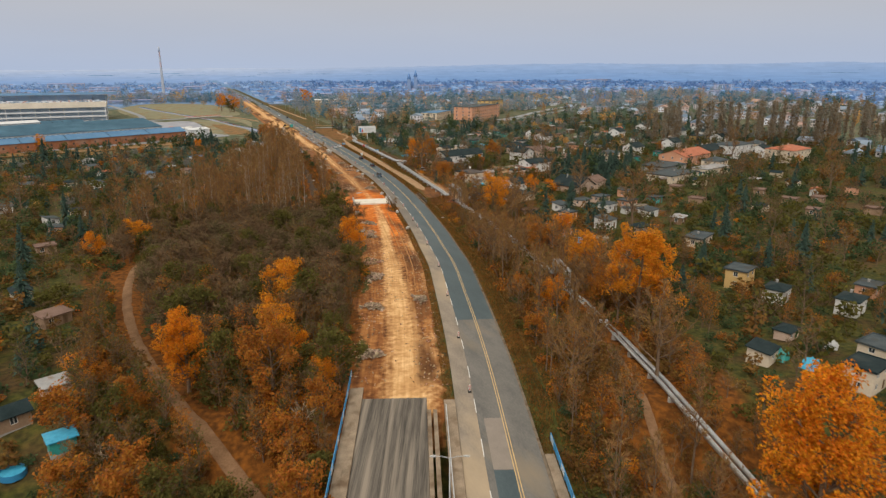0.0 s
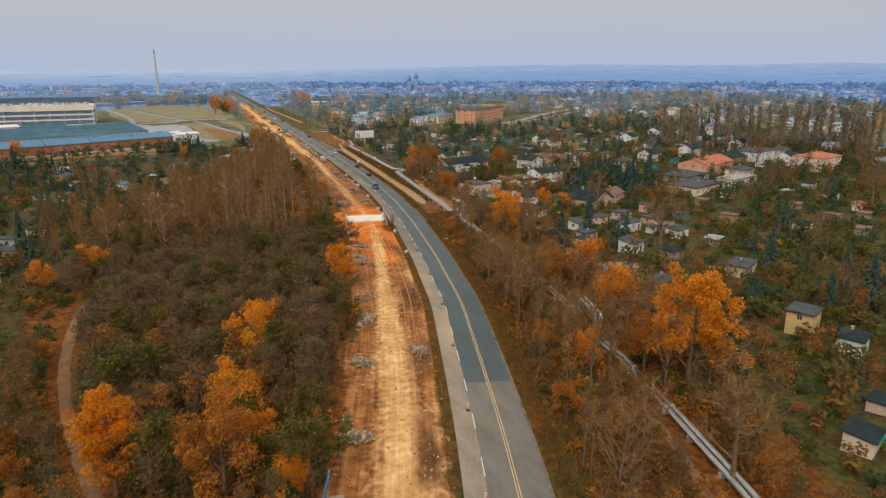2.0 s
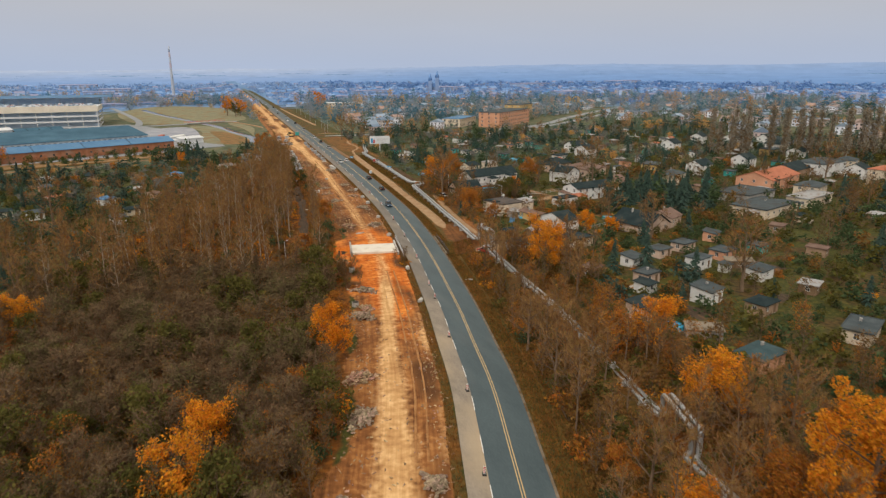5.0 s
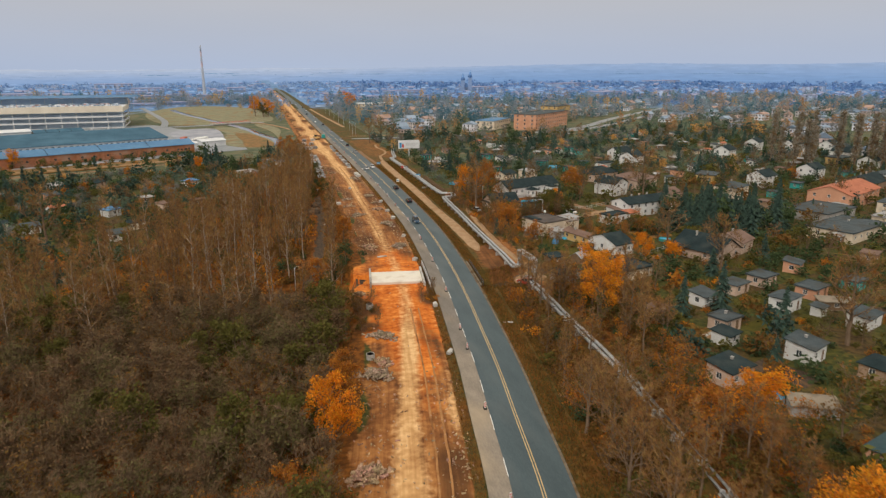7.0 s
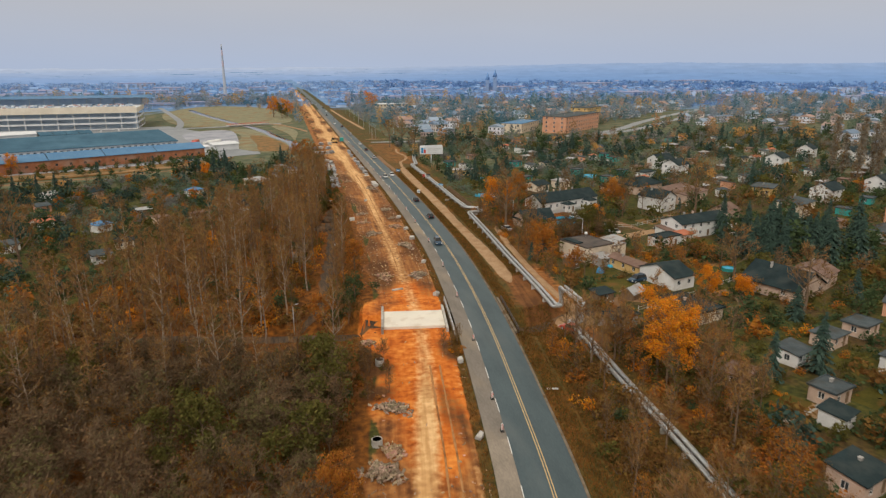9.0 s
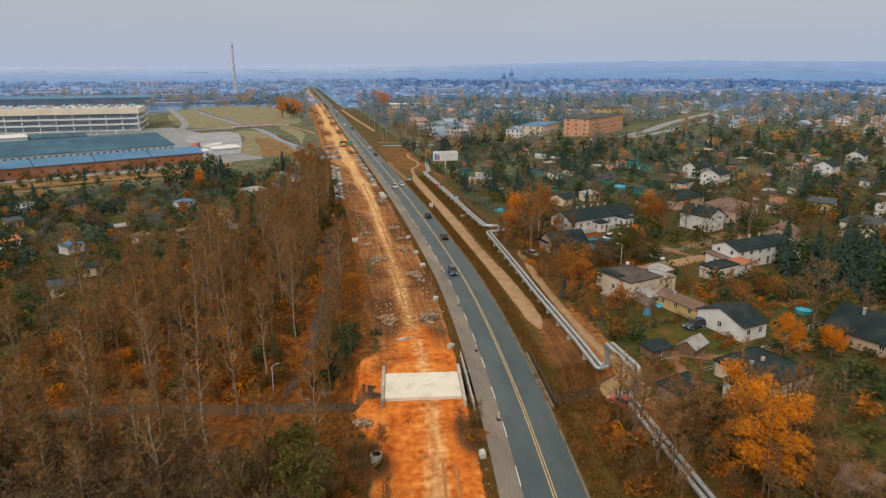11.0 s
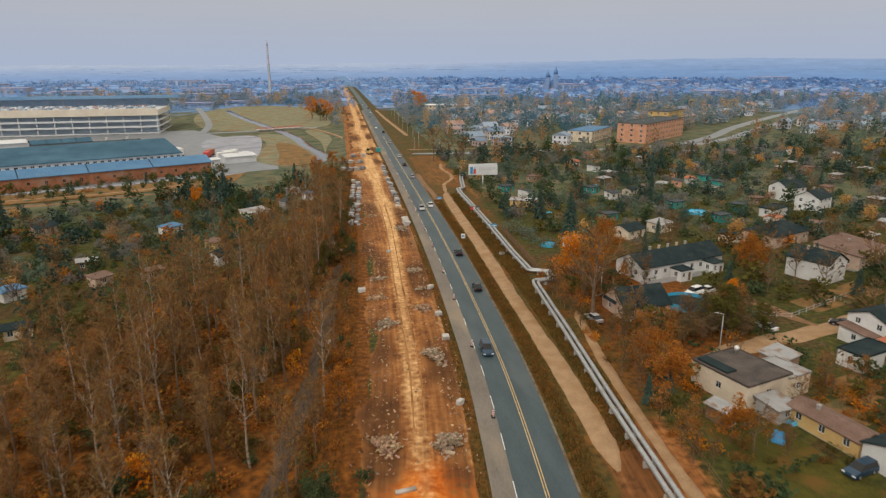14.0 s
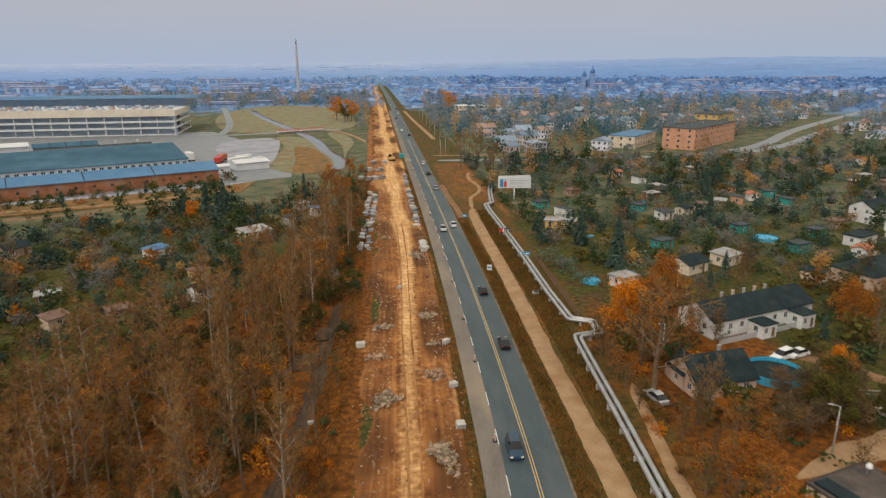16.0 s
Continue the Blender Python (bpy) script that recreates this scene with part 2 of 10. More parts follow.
def palette(name, colours, rough=0.8, size=2.0):
    """Each island takes one of some colours; a little mottled."""
    mt = material(name, (0.5, 0.5, 0.5), (0.62, 0.62, 0.62), size, rough, bump=0.1)
    n, l = mt.node_tree.nodes, mt.node_tree.links
    geo = n.new("ShaderNodeNewGeometry")
    ramp = n.new("ShaderNodeValToRGB")
    ramp.color_ramp.interpolation = "CONSTANT"
    for k, c in enumerate(colours):
        e = ramp.color_ramp.elements[0] if k == 0 else ramp.color_ramp.elements.new(k / len(colours))
        e.position, e.color = k / len(colours), (*c, 1)
    ramp.color_ramp.elements.remove(ramp.color_ramp.elements[-1]) if len(ramp.color_ramp.elements) > len(colours) else None
    l.new(geo.outputs["Random Per Island"], ramp.inputs["Fac"])
    mx = n.new("ShaderNodeMix")
    mx.data_type, mx.blend_type = "RGBA", "MULTIPLY"
    mx.inputs["Factor"].default_value = 1.0
    b = n["Principled BSDF"]
    base = b.inputs["Base Color"].links[0].from_socket
    scale = n.new("ShaderNodeVectorMath")
    scale.operation = "SCALE"
    scale.inputs["Scale"].default_value = 1.75
    l.new(base, scale.inputs[0]), l.new(scale.outputs[0], mx.inputs["A"]), l.new(ramp.outputs["Color"], mx.inputs["B"])
    l.new(mx.outputs["Result"], b.inputs["Base Color"])
    return mt


def thin(mt, share):
    """Leaves pass a share of the light through."""
    n, l = mt.node_tree.nodes, mt.node_tree.links
    b = n["Principled BSDF"]
    tr, mx = n.new("ShaderNodeBsdfTranslucent"), n.new("ShaderNodeMixShader")
    mx.inputs["Fac"].default_value = share
    l.new(b.inputs["Base Color"].links[0].from_socket, tr.inputs["Color"])
    l.new(b.outputs[0], mx.inputs[1]), l.new(tr.outputs[0], mx.inputs[2]), l.new(mx.outputs[0], n["Material Output"].inputs["Surface"])
    return mt


ASPHALT = material("asphalt", (0.034, 0.056, 0.066), (0.062, 0.092, 0.104), 3.0, 0.62, bump=0.15, fine=0.12, stain=(0.088, 0.108, 0.114), stain_size=9, stretch=(1, 0.25, 1))
ASPHALT_OLD = material("worn_asphalt", (0.118, 0.116, 0.110), (0.195, 0.183, 0.166), 2.5, 0.85, bump=0.2, fine=0.15, stain=(0.235, 0.195, 0.145), stain_size=7, stretch=(1, 0.3, 1))
CONCRETE_LANE = material("dusty_concrete", (0.200, 0.170, 0.138), (0.315, 0.265, 0.212), 2.0, 0.9, bump=0.2, fine=0.2, stain=(0.43, 0.335, 0.225), stain_size=14, stretch=(1, 0.35, 1))
WORN_LANE = material("worn_lane", (0.150, 0.132, 0.114), (0.232, 0.203, 0.174), 2.4, 0.88, bump=0.2, fine=0.2, stain=(0.275, 0.225, 0.168), stain_size=8, stretch=(1, 0.3, 1))
PATCH = material("patched_asphalt", (0.230, 0.198, 0.169), (0.283, 0.243, 0.209), 2.0, 0.9, bump=0.1, fine=0.15)
YELLOW = material("yellow_paint", (0.50, 0.33, 0.13), (0.66, 0.46, 0.20), 0.8, 0.6, bump=0.05)
WHITE = material("white_paint", (0.62, 0.62, 0.60), (0.82, 0.82, 0.80), 0.8, 0.6, bump=0.05)
RED = material("red_paint", (0.45, 0.04, 0.03), (0.60, 0.07, 0.05), 0.8, 0.5, bump=0.05)
BLUE = material("blue_paint", (0.03, 0.20, 0.42), (0.05, 0.30, 0.58), 0.9, 0.5, bump=0.08)
CYAN = material("blue_sheeting", (0.03, 0.32, 0.55), (0.08, 0.48, 0.72), 0.5, 0.45, bump=0.2)
TEAL = material("teal_sheeting", (0.02, 0.25, 0.24), (0.05, 0.36, 0.33), 0.5, 0.5, bump=0.2)
CONCRETE = material("concrete", (0.36, 0.34, 0.31), (0.52, 0.50, 0.46), 1.2, 0.9, bump=0.25, fine=0.1, stain=(0.28, 0.24, 0.20), stain_size=3)
CONCRETE_PALE = material("fresh_concrete", (0.66, 0.61, 0.53), (0.75, 0.70, 0.61), 3.0, 0.85, bump=0.08, fine=0.3, stain=(0.62, 0.55, 0.46), stain_size=2.5)
RUBBLE = material("broken_concrete", (0.16, 0.11, 0.070), (0.42, 0.325, 0.235), 0.5, 0.95, bump=0.3, fine=0.1, per="island", spread=0.45)
RUBBLE_WARM = material("broken_paving", (0.19, 0.11, 0.06), (0.48, 0.33, 0.22), 0.5, 0.95, bump=0.3, fine=0.1, per="island", spread=0.5)
BLOCK = material("concrete_block", (0.391, 0.373, 0.344), (0.561, 0.539, 0.504), 0.8, 0.9, bump=0.2, fine=0.08, per="object", spread=0.08)
STEEL = material("galvanised_sheet", (0.333, 0.348, 0.364), (0.475, 0.491, 0.499), 1.6, 0.42, 0.55, bump=0.08, fine=0.25, stain=(0.364, 0.341, 0.317), stain_size=2.0)
DARK_STEEL = material("dark_steel", (0.05, 0.05, 0.055), (0.10, 0.10, 0.11), 0.6, 0.5, 0.6, bump=0.05)
GREY_PAINT = material("grey_paint", (0.40, 0.41, 0.42), (0.52, 0.53, 0.54), 0.8, 0.5, bump=0.05)
SAND = material("sandy_path", (0.28, 0.172, 0.092), (0.42, 0.275, 0.160), 2.2, 0.95, bump=0.4, fine=0.25, stain=(0.30, 0.175, 0.085), stain_size=5)
RUT = material("pressed_soil", (0.30, 0.135, 0.045), (0.46, 0.235, 0.095), 1.2, 0.95, bump=0.3, fine=0.2, stain=(0.20, 0.08, 0.025), stain_size=6)
DARK_SOIL = material("dark_track", (0.042, 0.031, 0.024), (0.130, 0.088, 0.058), 0.6, 0.95, bump=0.6, fine=0.15, stain=(0.175, 0.092, 0.042), stain_size=3.0, stretch=(1.3, 0.22, 1))
LANE = material("gravel_lane", (0.17, 0.092, 0.046), (0.29, 0.168, 0.092), 2.0, 0.95, bump=0.4, fine=0.25)
FAR_ROAD = material("pale_road", (0.15, 0.165, 0.18), (0.22, 0.235, 0.25), 6.0, 0.5, bump=0.05, fine=0.6)
LOT = material("paved_yard", (0.27, 0.28, 0.32), (0.36, 0.37, 0.41), 9.0, 0.85, bump=0.05, fine=0.8, stain=(0.23, 0.24, 0.27), stain_size=14)
MEADOW = material("meadow", (0.150, 0.155, 0.098), (0.275, 0.250, 0.150), 6.0, 0.95, bump=0.4, fine=0.8, stain=(0.225, 0.150, 0.075), stain_size=13)
DRY_GRASS = material("dry_reed", (0.15, 0.088, 0.034), (0.30, 0.165, 0.062), 3.0, 0.95, bump=0.5, fine=0.5, stain=(0.105, 0.095, 0.042), stain_size=7)
LAWN = material("lawn", (0.044, 0.044, 0.007), (0.100, 0.084, 0.013), 2.0, 0.95, bump=0.4, fine=0.3, stain=(0.137, 0.074, 0.018), stain_size=5)
WATER = material("stream_water", (0.05, 0.06, 0.065), (0.07, 0.08, 0.085), 4.0, 0.06, bump=0.05, fine=0.8)
POOL_WATER = material("murky_pool_water", (0.012, 0.024, 0.026), (0.022, 0.038, 0.040), 1.5, 0.85, bump=0.05)
KERB = material("weathered_kerb", (0.12, 0.092, 0.066), (0.24, 0.19, 0.14), 1.0, 0.9, bump=0.25, fine=0.1, stain=(0.12, 0.07, 0.03), stain_size=2.5)
SLAB_GREY = material("stored_slab", (0.22, 0.225, 0.235), (0.40, 0.405, 0.415), 0.7, 0.9, bump=0.25, fine=0.08, stain=(0.19, 0.16, 0.13), stain_size=1.5, per="object", spread=0.3)
GLASS = material("window_glass", (0.02, 0.028, 0.035), (0.05, 0.06, 0.07), 2.0, 0.08, bump=0.0)
CAR_GLASS = material("car_glass", (0.012, 0.014, 0.016), (0.02, 0.022, 0.025), 2.0, 0.05, bump=0.0)
RUBBER = material("tyre_rubber", (0.015, 0.015, 0.015), (0.03, 0.03, 0.03), 0.3, 0.8, bump=0.1)
WOOD = material("weathered_timber", (0.12, 0.075, 0.045), (0.26, 0.17, 0.10), 0.8, 0.85, bump=0.3, fine=0.06, stretch=(3, 3, 0.5))
BARK = material("grey_brown_bark", (0.115, 0.076, 0.048), (0.230, 0.161, 0.109), 0.6, 0.95, bump=0.6, fine=0.05, stretch=(1, 1, 0.3))
TWIG = material("twigs", (0.165, 0.087, 0.031), (0.325, 0.180, 0.066), 3.0, 0.95, bump=0.0, per="island", spread=0.3)
BIRCH = material("birch_bark", (0.20, 0.15, 0.11), (0.48, 0.39, 0.30), 0.7, 0.85, bump=0.3, fine=0.09, stain=(0.06, 0.05, 0.045), stain_size=0.5, stretch=(1, 1, 2.2))
LEAF_ORANGE = material("orange_leaves", (0.47, 0.145, 0.008), (0.82, 0.315, 0.017), 2.5, 0.75, bump=0.0, per="island", spread=0.26)
LEAF_RUST = material("rust_leaves", (0.27, 0.098, 0.016), (0.50, 0.195, 0.028), 2.5, 0.8, bump=0.0, per="island", spread=0.26)
LEAF_OCHRE = material("ochre_leaves", (0.48, 0.180, 0.012), (0.82, 0.330, 0.022), 2.5, 0.8, bump=0.0, per="island", spread=0.26)
LEAF_BROWN = material("brown_leaves", (0.127, 0.066, 0.018), (0.264, 0.141, 0.037), 2.5, 0.85, bump=0.0, per="island", spread=0.26)
LEAF_OLIVE = material("olive_leaves", (0.066, 0.066, 0.015), (0.154, 0.134, 0.031), 2.5, 0.85, bump=0.0, per="island", spread=0.26)
LEAF_GREEN = material("dark_green_leaves", (0.036, 0.062, 0.026), (0.088, 0.125, 0.050), 2.5, 0.8, bump=0.0, per="island", spread=0.26)
NEEDLE = material("conifer_needles", (0.022, 0.046, 0.038), (0.054, 0.092, 0.068), 1.5, 0.8, bump=0.0, per="island", spread=0.3)
STALK = material("dead_stalks", (0.26, 0.19, 0.13), (0.46, 0.37, 0.27), 2.5, 0.9, bump=0.0, per="island", spread=0.4)

for lf in (LEAF_ORANGE, LEAF_RUST, LEAF_OCHRE, LEAF_BROWN, LEAF_OLIVE, LEAF_GREEN):
    thin(lf, 0.35)
RENDER_WHITE = material("white_render", (0.607, 0.607, 0.607), (0.754, 0.754, 0.745), 2.0, 0.9, bump=0.1, fine=0.2, stain=(0.552, 0.534, 0.506), stain_size=4)
RENDER_CREAM = material("cream_render", (0.60, 0.50, 0.385), (0.74, 0.64, 0.51), 2.0, 0.9, bump=0.1, fine=0.2, stain=(0.48, 0.395, 0.305), stain_size=4)
RENDER_PINK = material("pinkish_render", (0.48, 0.35, 0.275), (0.61, 0.465, 0.375), 2.0, 0.9, bump=0.1, fine=0.2, stain=(0.40, 0.295, 0.235), stain_size=4)
RENDER_YELLOW = material("yellow_render", (0.510, 0.334, 0.132), (0.634, 0.440, 0.194), 2.0, 0.9, bump=0.1, fine=0.2)
RENDER_GREY = material("grey_render", (0.30, 0.29, 0.28), (0.42, 0.40, 0.38), 2.0, 0.9, bump=0.1, fine=0.2)
RENDER_BROWN = material("brown_render", (0.26, 0.17, 0.11), (0.38, 0.26, 0.18), 2.0, 0.9, bump=0.1, fine=0.2)
RENDER_ORANGE = material("orange_render", (0.50, 0.25, 0.155), (0.66, 0.36, 0.235), 3.0, 0.9, bump=0.05, fine=0.3)
BRICK = material("red_brick_wall", (0.26, 0.105, 0.055), (0.42, 0.18, 0.10), 1.5, 0.9, bump=0.2, fine=0.15, stain=(0.36, 0.22, 0.16), stain_size=7)
ROOF_DARK = material("dark_felt_roof", (0.010, 0.020, 0.023), (0.024, 0.041, 0.045), 2.2, 0.9, bump=0.2, fine=0.2, stain=(0.038, 0.050, 0.050), stain_size=5)
ROOF_GREY = material("grey_roof", (0.038, 0.052, 0.060), (0.086, 0.104, 0.112), 2.2, 0.85, bump=0.2, fine=0.2, stain=(0.058, 0.058, 0.052), stain_size=4)
ROOF_BROWNGREY = material("brown_grey_felt", (0.070, 0.058, 0.052), (0.130, 0.108, 0.096), 2.2, 0.9, bump=0.2, fine=0.2, stain=(0.060, 0.056, 0.054), stain_size=4)
ROOF_FIBRE = material("pale_fibre_roof", (0.20, 0.165, 0.125), (0.30, 0.25, 0.19), 2.0, 0.9, bump=0.3, fine=0.15, stain=(0.15, 0.12, 0.085), stain_size=3)
ROOF_TEAL = material("teal_grey_roof", (0.030, 0.060, 0.070), (0.060, 0.102, 0.112), 2.2, 0.85, bump=0.2, fine=0.2, stain=(0.050, 0.072, 0.076), stain_size=4)
ROOF_BROWN = material("brown_roof", (0.13, 0.08, 0.06), (0.23, 0.15, 0.12), 2.2, 0.85, bump=0.2, fine=0.2)
ROOF_RED = material("red_tile_roof", (0.34, 0.11, 0.06), (0.50, 0.19, 0.11), 2.0, 0.8, bump=0.2, fine=0.2)
ROOF_TIN = material("tin_roof", (0.278, 0.284, 0.289), (0.411, 0.407, 0.408), 1.5, 0.5, 0.3, bump=0.2, fine=0.15, stain=(0.239, 0.155, 0.101), stain_size=2)
ROOF_BLUE = material("blue_sheet_roof", (0.070, 0.170, 0.310), (0.120, 0.245, 0.400), 8.0, 0.8, 0.0, bump=0.05, fine=0.6, stain=(0.115, 0.190, 0.265), stain_size=30)
ROOF_HALL = material("slate_blue_hall_roof", (0.034, 0.090, 0.140), (0.062, 0.140, 0.205), 8.0, 0.9, 0.0, bump=0.05, fine=0.6, stain=(0.075, 0.165, 0.235), stain_size=20)
METAL_PALE = material("pale_cladding", (0.55, 0.57, 0.60), (0.70, 0.71, 0.72), 5.0, 0.6, 0.1, bump=0.05, fine=0.5)
METAL_CREAM = material("cream_cladding", (0.62, 0.55, 0.45), (0.76, 0.69, 0.58), 5.0, 0.6, 0.1, bump=0.05, fine=0.5)
CAR_BLACK = material("black_car_paint", (0.012, 0.014, 0.017), (0.02, 0.022, 0.026), 1.0, 0.22, 0.2, bump=0.0)
CAR_WHITE = material("white_car_paint", (0.70, 0.71, 0.72), (0.78, 0.79, 0.80), 1.0, 0.25, bump=0.0)
CAR_SILVER = material("silver_car_paint", (0.42, 0.43, 0.45), (0.52, 0.53, 0.55), 1.0, 0.3, 0.5, bump=0.0)
CAR_BLUE = material("dark_blue_car_paint", (0.02, 0.05, 0.09), (0.03, 0.07, 0.12), 1.0, 0.25, 0.2, bump=0.0)
CAR_RED = material("red_car_paint", (0.34, 0.045, 0.022), (0.42, 0.065, 0.035), 1.0, 0.3, bump=0.0)
LAMP_LENS = material("lamp_lens", (0.70, 0.70, 0.68), (0.82, 0.82, 0.80), 0.5, 0.2, bump=0.0)
TAIL = material("red_tail_lamp", (0.40, 0.02, 0.02), (0.50, 0.03, 0.03), 0.5, 0.3, bump=0.0)

# the far town, with blue haze put into the base colours
FAR_WALL = palette("hazed_walls", [(0.330, 0.454, 0.677), (0.220, 0.346, 0.571), (0.396, 0.432, 0.550), (0.187, 0.313, 0.539), (0.462, 0.572, 0.762), (0.297, 0.389, 0.571), (0.363, 0.356, 0.423)], 0.9)
FAR_ROOF = palette("hazed_roofs", [(0.132, 0.258, 0.504), (0.288, 0.306, 0.444), (0.168, 0.306, 0.564), (0.120, 0.246, 0.492), (0.240, 0.372, 0.624)], 0.9)


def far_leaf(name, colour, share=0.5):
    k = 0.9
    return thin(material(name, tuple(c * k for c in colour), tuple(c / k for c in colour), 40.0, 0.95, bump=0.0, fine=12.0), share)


FAR_TREES = [far_leaf("hazed_bare_trees", (0.168, 0.293, 0.538)), far_leaf("hazed_conifers", (0.117, 0.238, 0.473)), far_leaf("hazed_golden_trees", (0.270, 0.329, 0.467)), far_leaf("hazed_pale_trees", (0.210, 0.354, 0.622))]
# paler copies of the far trees, painted for thicker haze
HAZIER_TREES = [far_leaf("hazier_bare_trees", (0.271, 0.407, 0.636)), far_leaf("hazier_conifers", (0.218, 0.349, 0.572)), far_leaf("hazier_golden_trees", (0.365, 0.427, 0.560)), far_leaf("hazier_pale_trees", (0.324, 0.465, 0.700))]
# town and back garden colours lightened in place of haze, the town's also bluer
MID_TREES = [far_leaf("hazed_town_bare_trees", (0.265, 0.314, 0.365)), far_leaf("hazed_town_conifers", (0.094, 0.207, 0.274)), far_leaf("hazed_town_rust_trees", (0.387, 0.305, 0.246)), far_leaf("hazed_town_olive_trees", (0.208, 0.297, 0.314)), far_leaf("hazed_town_golden_trees", (0.529, 0.372, 0.182))]
BACK_TREES = [far_leaf("hazed_garden_bare_trees", (0.215, 0.217, 0.202)), far_leaf("garden_evergreens", (0.058, 0.108, 0.088)), far_leaf("hazed_garden_rust_trees", (0.400, 0.241, 0.125)), far_leaf("hazed_garden_olive_trees", (0.151, 0.208, 0.150)), far_leaf("hazed_garden_golden_trees", (0.572, 0.333, 0.115))]
MID_WALL = palette("hazed_town_walls", [(0.682, 0.685, 0.753), (0.550, 0.525, 0.552), (0.638, 0.571, 0.552), (0.440, 0.457, 0.540), (0.748, 0.777, 0.878), (0.572, 0.457, 0.439)], 0.9)
MID_ROOF = palette("hazed_town_roofs", [(0.180, 0.240, 0.324), (0.348, 0.254, 0.223), (0.252, 0.319, 0.405), (0.300, 0.370, 0.466), (0.408, 0.280, 0.236), (0.156, 0.215, 0.290)], 0.85)


def ground_material():
    """Grass, leaf litter, stripped soil, orange sand and pale tracks, mixed by the ground's own zones; haze is painted
    in by distance.
    """
    mt = bpy.data.materials.new("autumn_ground")
    mt.use_nodes = True
    n, l = mt.node_tree.nodes, mt.node_tree.links
    b = n["Principled BSDF"]
    b.inputs["Roughness"].default_value = 0.95
    b.inputs["Specular IOR Level"].default_value = 0.2
    geo = n.new("ShaderNodeNewGeometry")

    def noise_at(scale, detail=5.0):
        t = n.new("ShaderNodeTexNoise")
        t.inputs["Scale"].default_value, t.inputs["Detail"].default_value = scale, detail
        l.new(geo.outputs["Position"], t.inputs["Vector"])
        return t.outputs["Fac"]

    def ramp(src, stops):
        r = n.new("ShaderNodeValToRGB")
        for k, (p, c) in enumerate(stops):
            e = r.color_ramp.elements[k] if k < 2 else r.color_ramp.elements.new(p)
            e.position, e.color = p, (*c, 1)
        l.new(src, r.inputs["Fac"])
        return r.outputs["Color"]

    def mix(f, a, c):
        m = n.new("ShaderNodeMix")
        m.data_type = "RGBA"
        l.new(f, m.inputs["Factor"]), l.new(a, m.inputs["A"]), l.new(c, m.inputs["B"])
        return m.outputs["Result"]

    def zone(name, rough_edge, lo=0.35, hi=0.65):
        a = n.new("ShaderNodeAttribute")
        a.attribute_name = name
        m = n.new("ShaderNodeMath")
        m.operation = "MULTIPLY_ADD"
        m.inputs[1].default_value = 0.9
        sub = n.new("ShaderNodeMath")
        sub.operation = "SUBTRACT"
        sub.inputs[1].default_value = 0.5
        l.new(rough_edge, sub.inputs[0]), l.new(sub.outputs[0], m.inputs[0]), l.new(a.outputs["Fac"], m.inputs[2])
        r = n.new("ShaderNodeMapRange")
        r.inputs["From Min"].default_value, r.inputs["From Max"].default_value = lo, hi
        l.new(m.outputs[0], r.inputs["Value"])
        return r.outputs[0]

    n1, n2, n3, n4 = noise_at(0.11), noise_at(0.9), noise_at(0.035, 6), noise_at(4.0, 3)
    grass = ramp(n2, [(0.3, (0.030, 0.034, 0.009)), (0.7, (0.110, 0.098, 0.020)), (0.5, (0.060, 0.062, 0.014))])
    brown = ramp(n2, [(0.3, (0.040, 0.028, 0.013)), (0.7, (0.130, 0.078, 0.027))])
    sel = n.new("ShaderNodeMapRange")
    sel.inputs["From Min"].default_value, sel.inputs["From Max"].default_value = 0.48, 0.62
    l.new(n1, sel.inputs["Value"])
    col = mix(sel.outputs[0], grass, brown)
    litter = ramp(n2, [(0.28, (0.058, 0.022, 0.005)), (0.75, (0.30, 0.104, 0.014)), (0.5, (0.150, 0.054, 0.009))])
    col = mix(zone("litter", n1), col, litter)
    ms = n.new("ShaderNodeMapping")
    ms.inputs["Scale"].default_value = (1.5, 0.06, 1)
    lane = n.new("ShaderNodeCombineXYZ")
    for axis, name in (("X", "across"), ("Y", "along")):
        a = n.new("ShaderNodeAttribute")
        a.attribute_name = name
        l.new(a.outputs["Fac"], lane.inputs[axis])
    l.new(lane.outputs[0], ms.inputs["Vector"])
    streak = n.new("ShaderNodeTexNoise")
    streak.inputs["Scale"].default_value, streak.inputs["Detail"].default_value = 1.0, 6.0
    l.new(ms.outputs[0], streak.inputs["Vector"])
    both = n.new("ShaderNodeMath")
    both.operation = "MULTIPLY_ADD"
    both.inputs[1].default_value = 0.35
    half_n2 = n.new("ShaderNodeMath")
    half_n2.operation = "MULTIPLY"
    half_n2.inputs[1].default_value = 0.325
    patchy = n.new("ShaderNodeMath")
    patchy.operation = "ADD"
    l.new(n2, patchy.inputs[0]), l.new(noise_at(0.22, 6), patchy.inputs[1])
    l.new(patchy.outputs[0], half_n2.inputs[0]), l.new(streak.outputs["Fac"], both.inputs[0]), l.new(half_n2.outputs[0], both.inputs[2])
    soil = ramp(both.outputs[0], [(0.38, (0.115, 0.042, 0.014)), (0.64, (0.50, 0.232, 0.076)), (0.50, (0.27, 0.106, 0.032))])
    col = mix(zone("soil", n2), col, soil)
    blotch = n.new("ShaderNodeMath")
    blotch.operation = "MULTIPLY_ADD"
    blotch.inputs[1].default_value = 0.12
    spots = n.new("ShaderNodeMath")
    spots.operation = "MULTIPLY"
    spots.inputs[1].default_value = 0.44
    l.new(patchy.outputs[0], spots.inputs[0]), l.new(streak.outputs["Fac"], blotch.inputs[0]), l.new(spots.outputs[0], blotch.inputs[2])
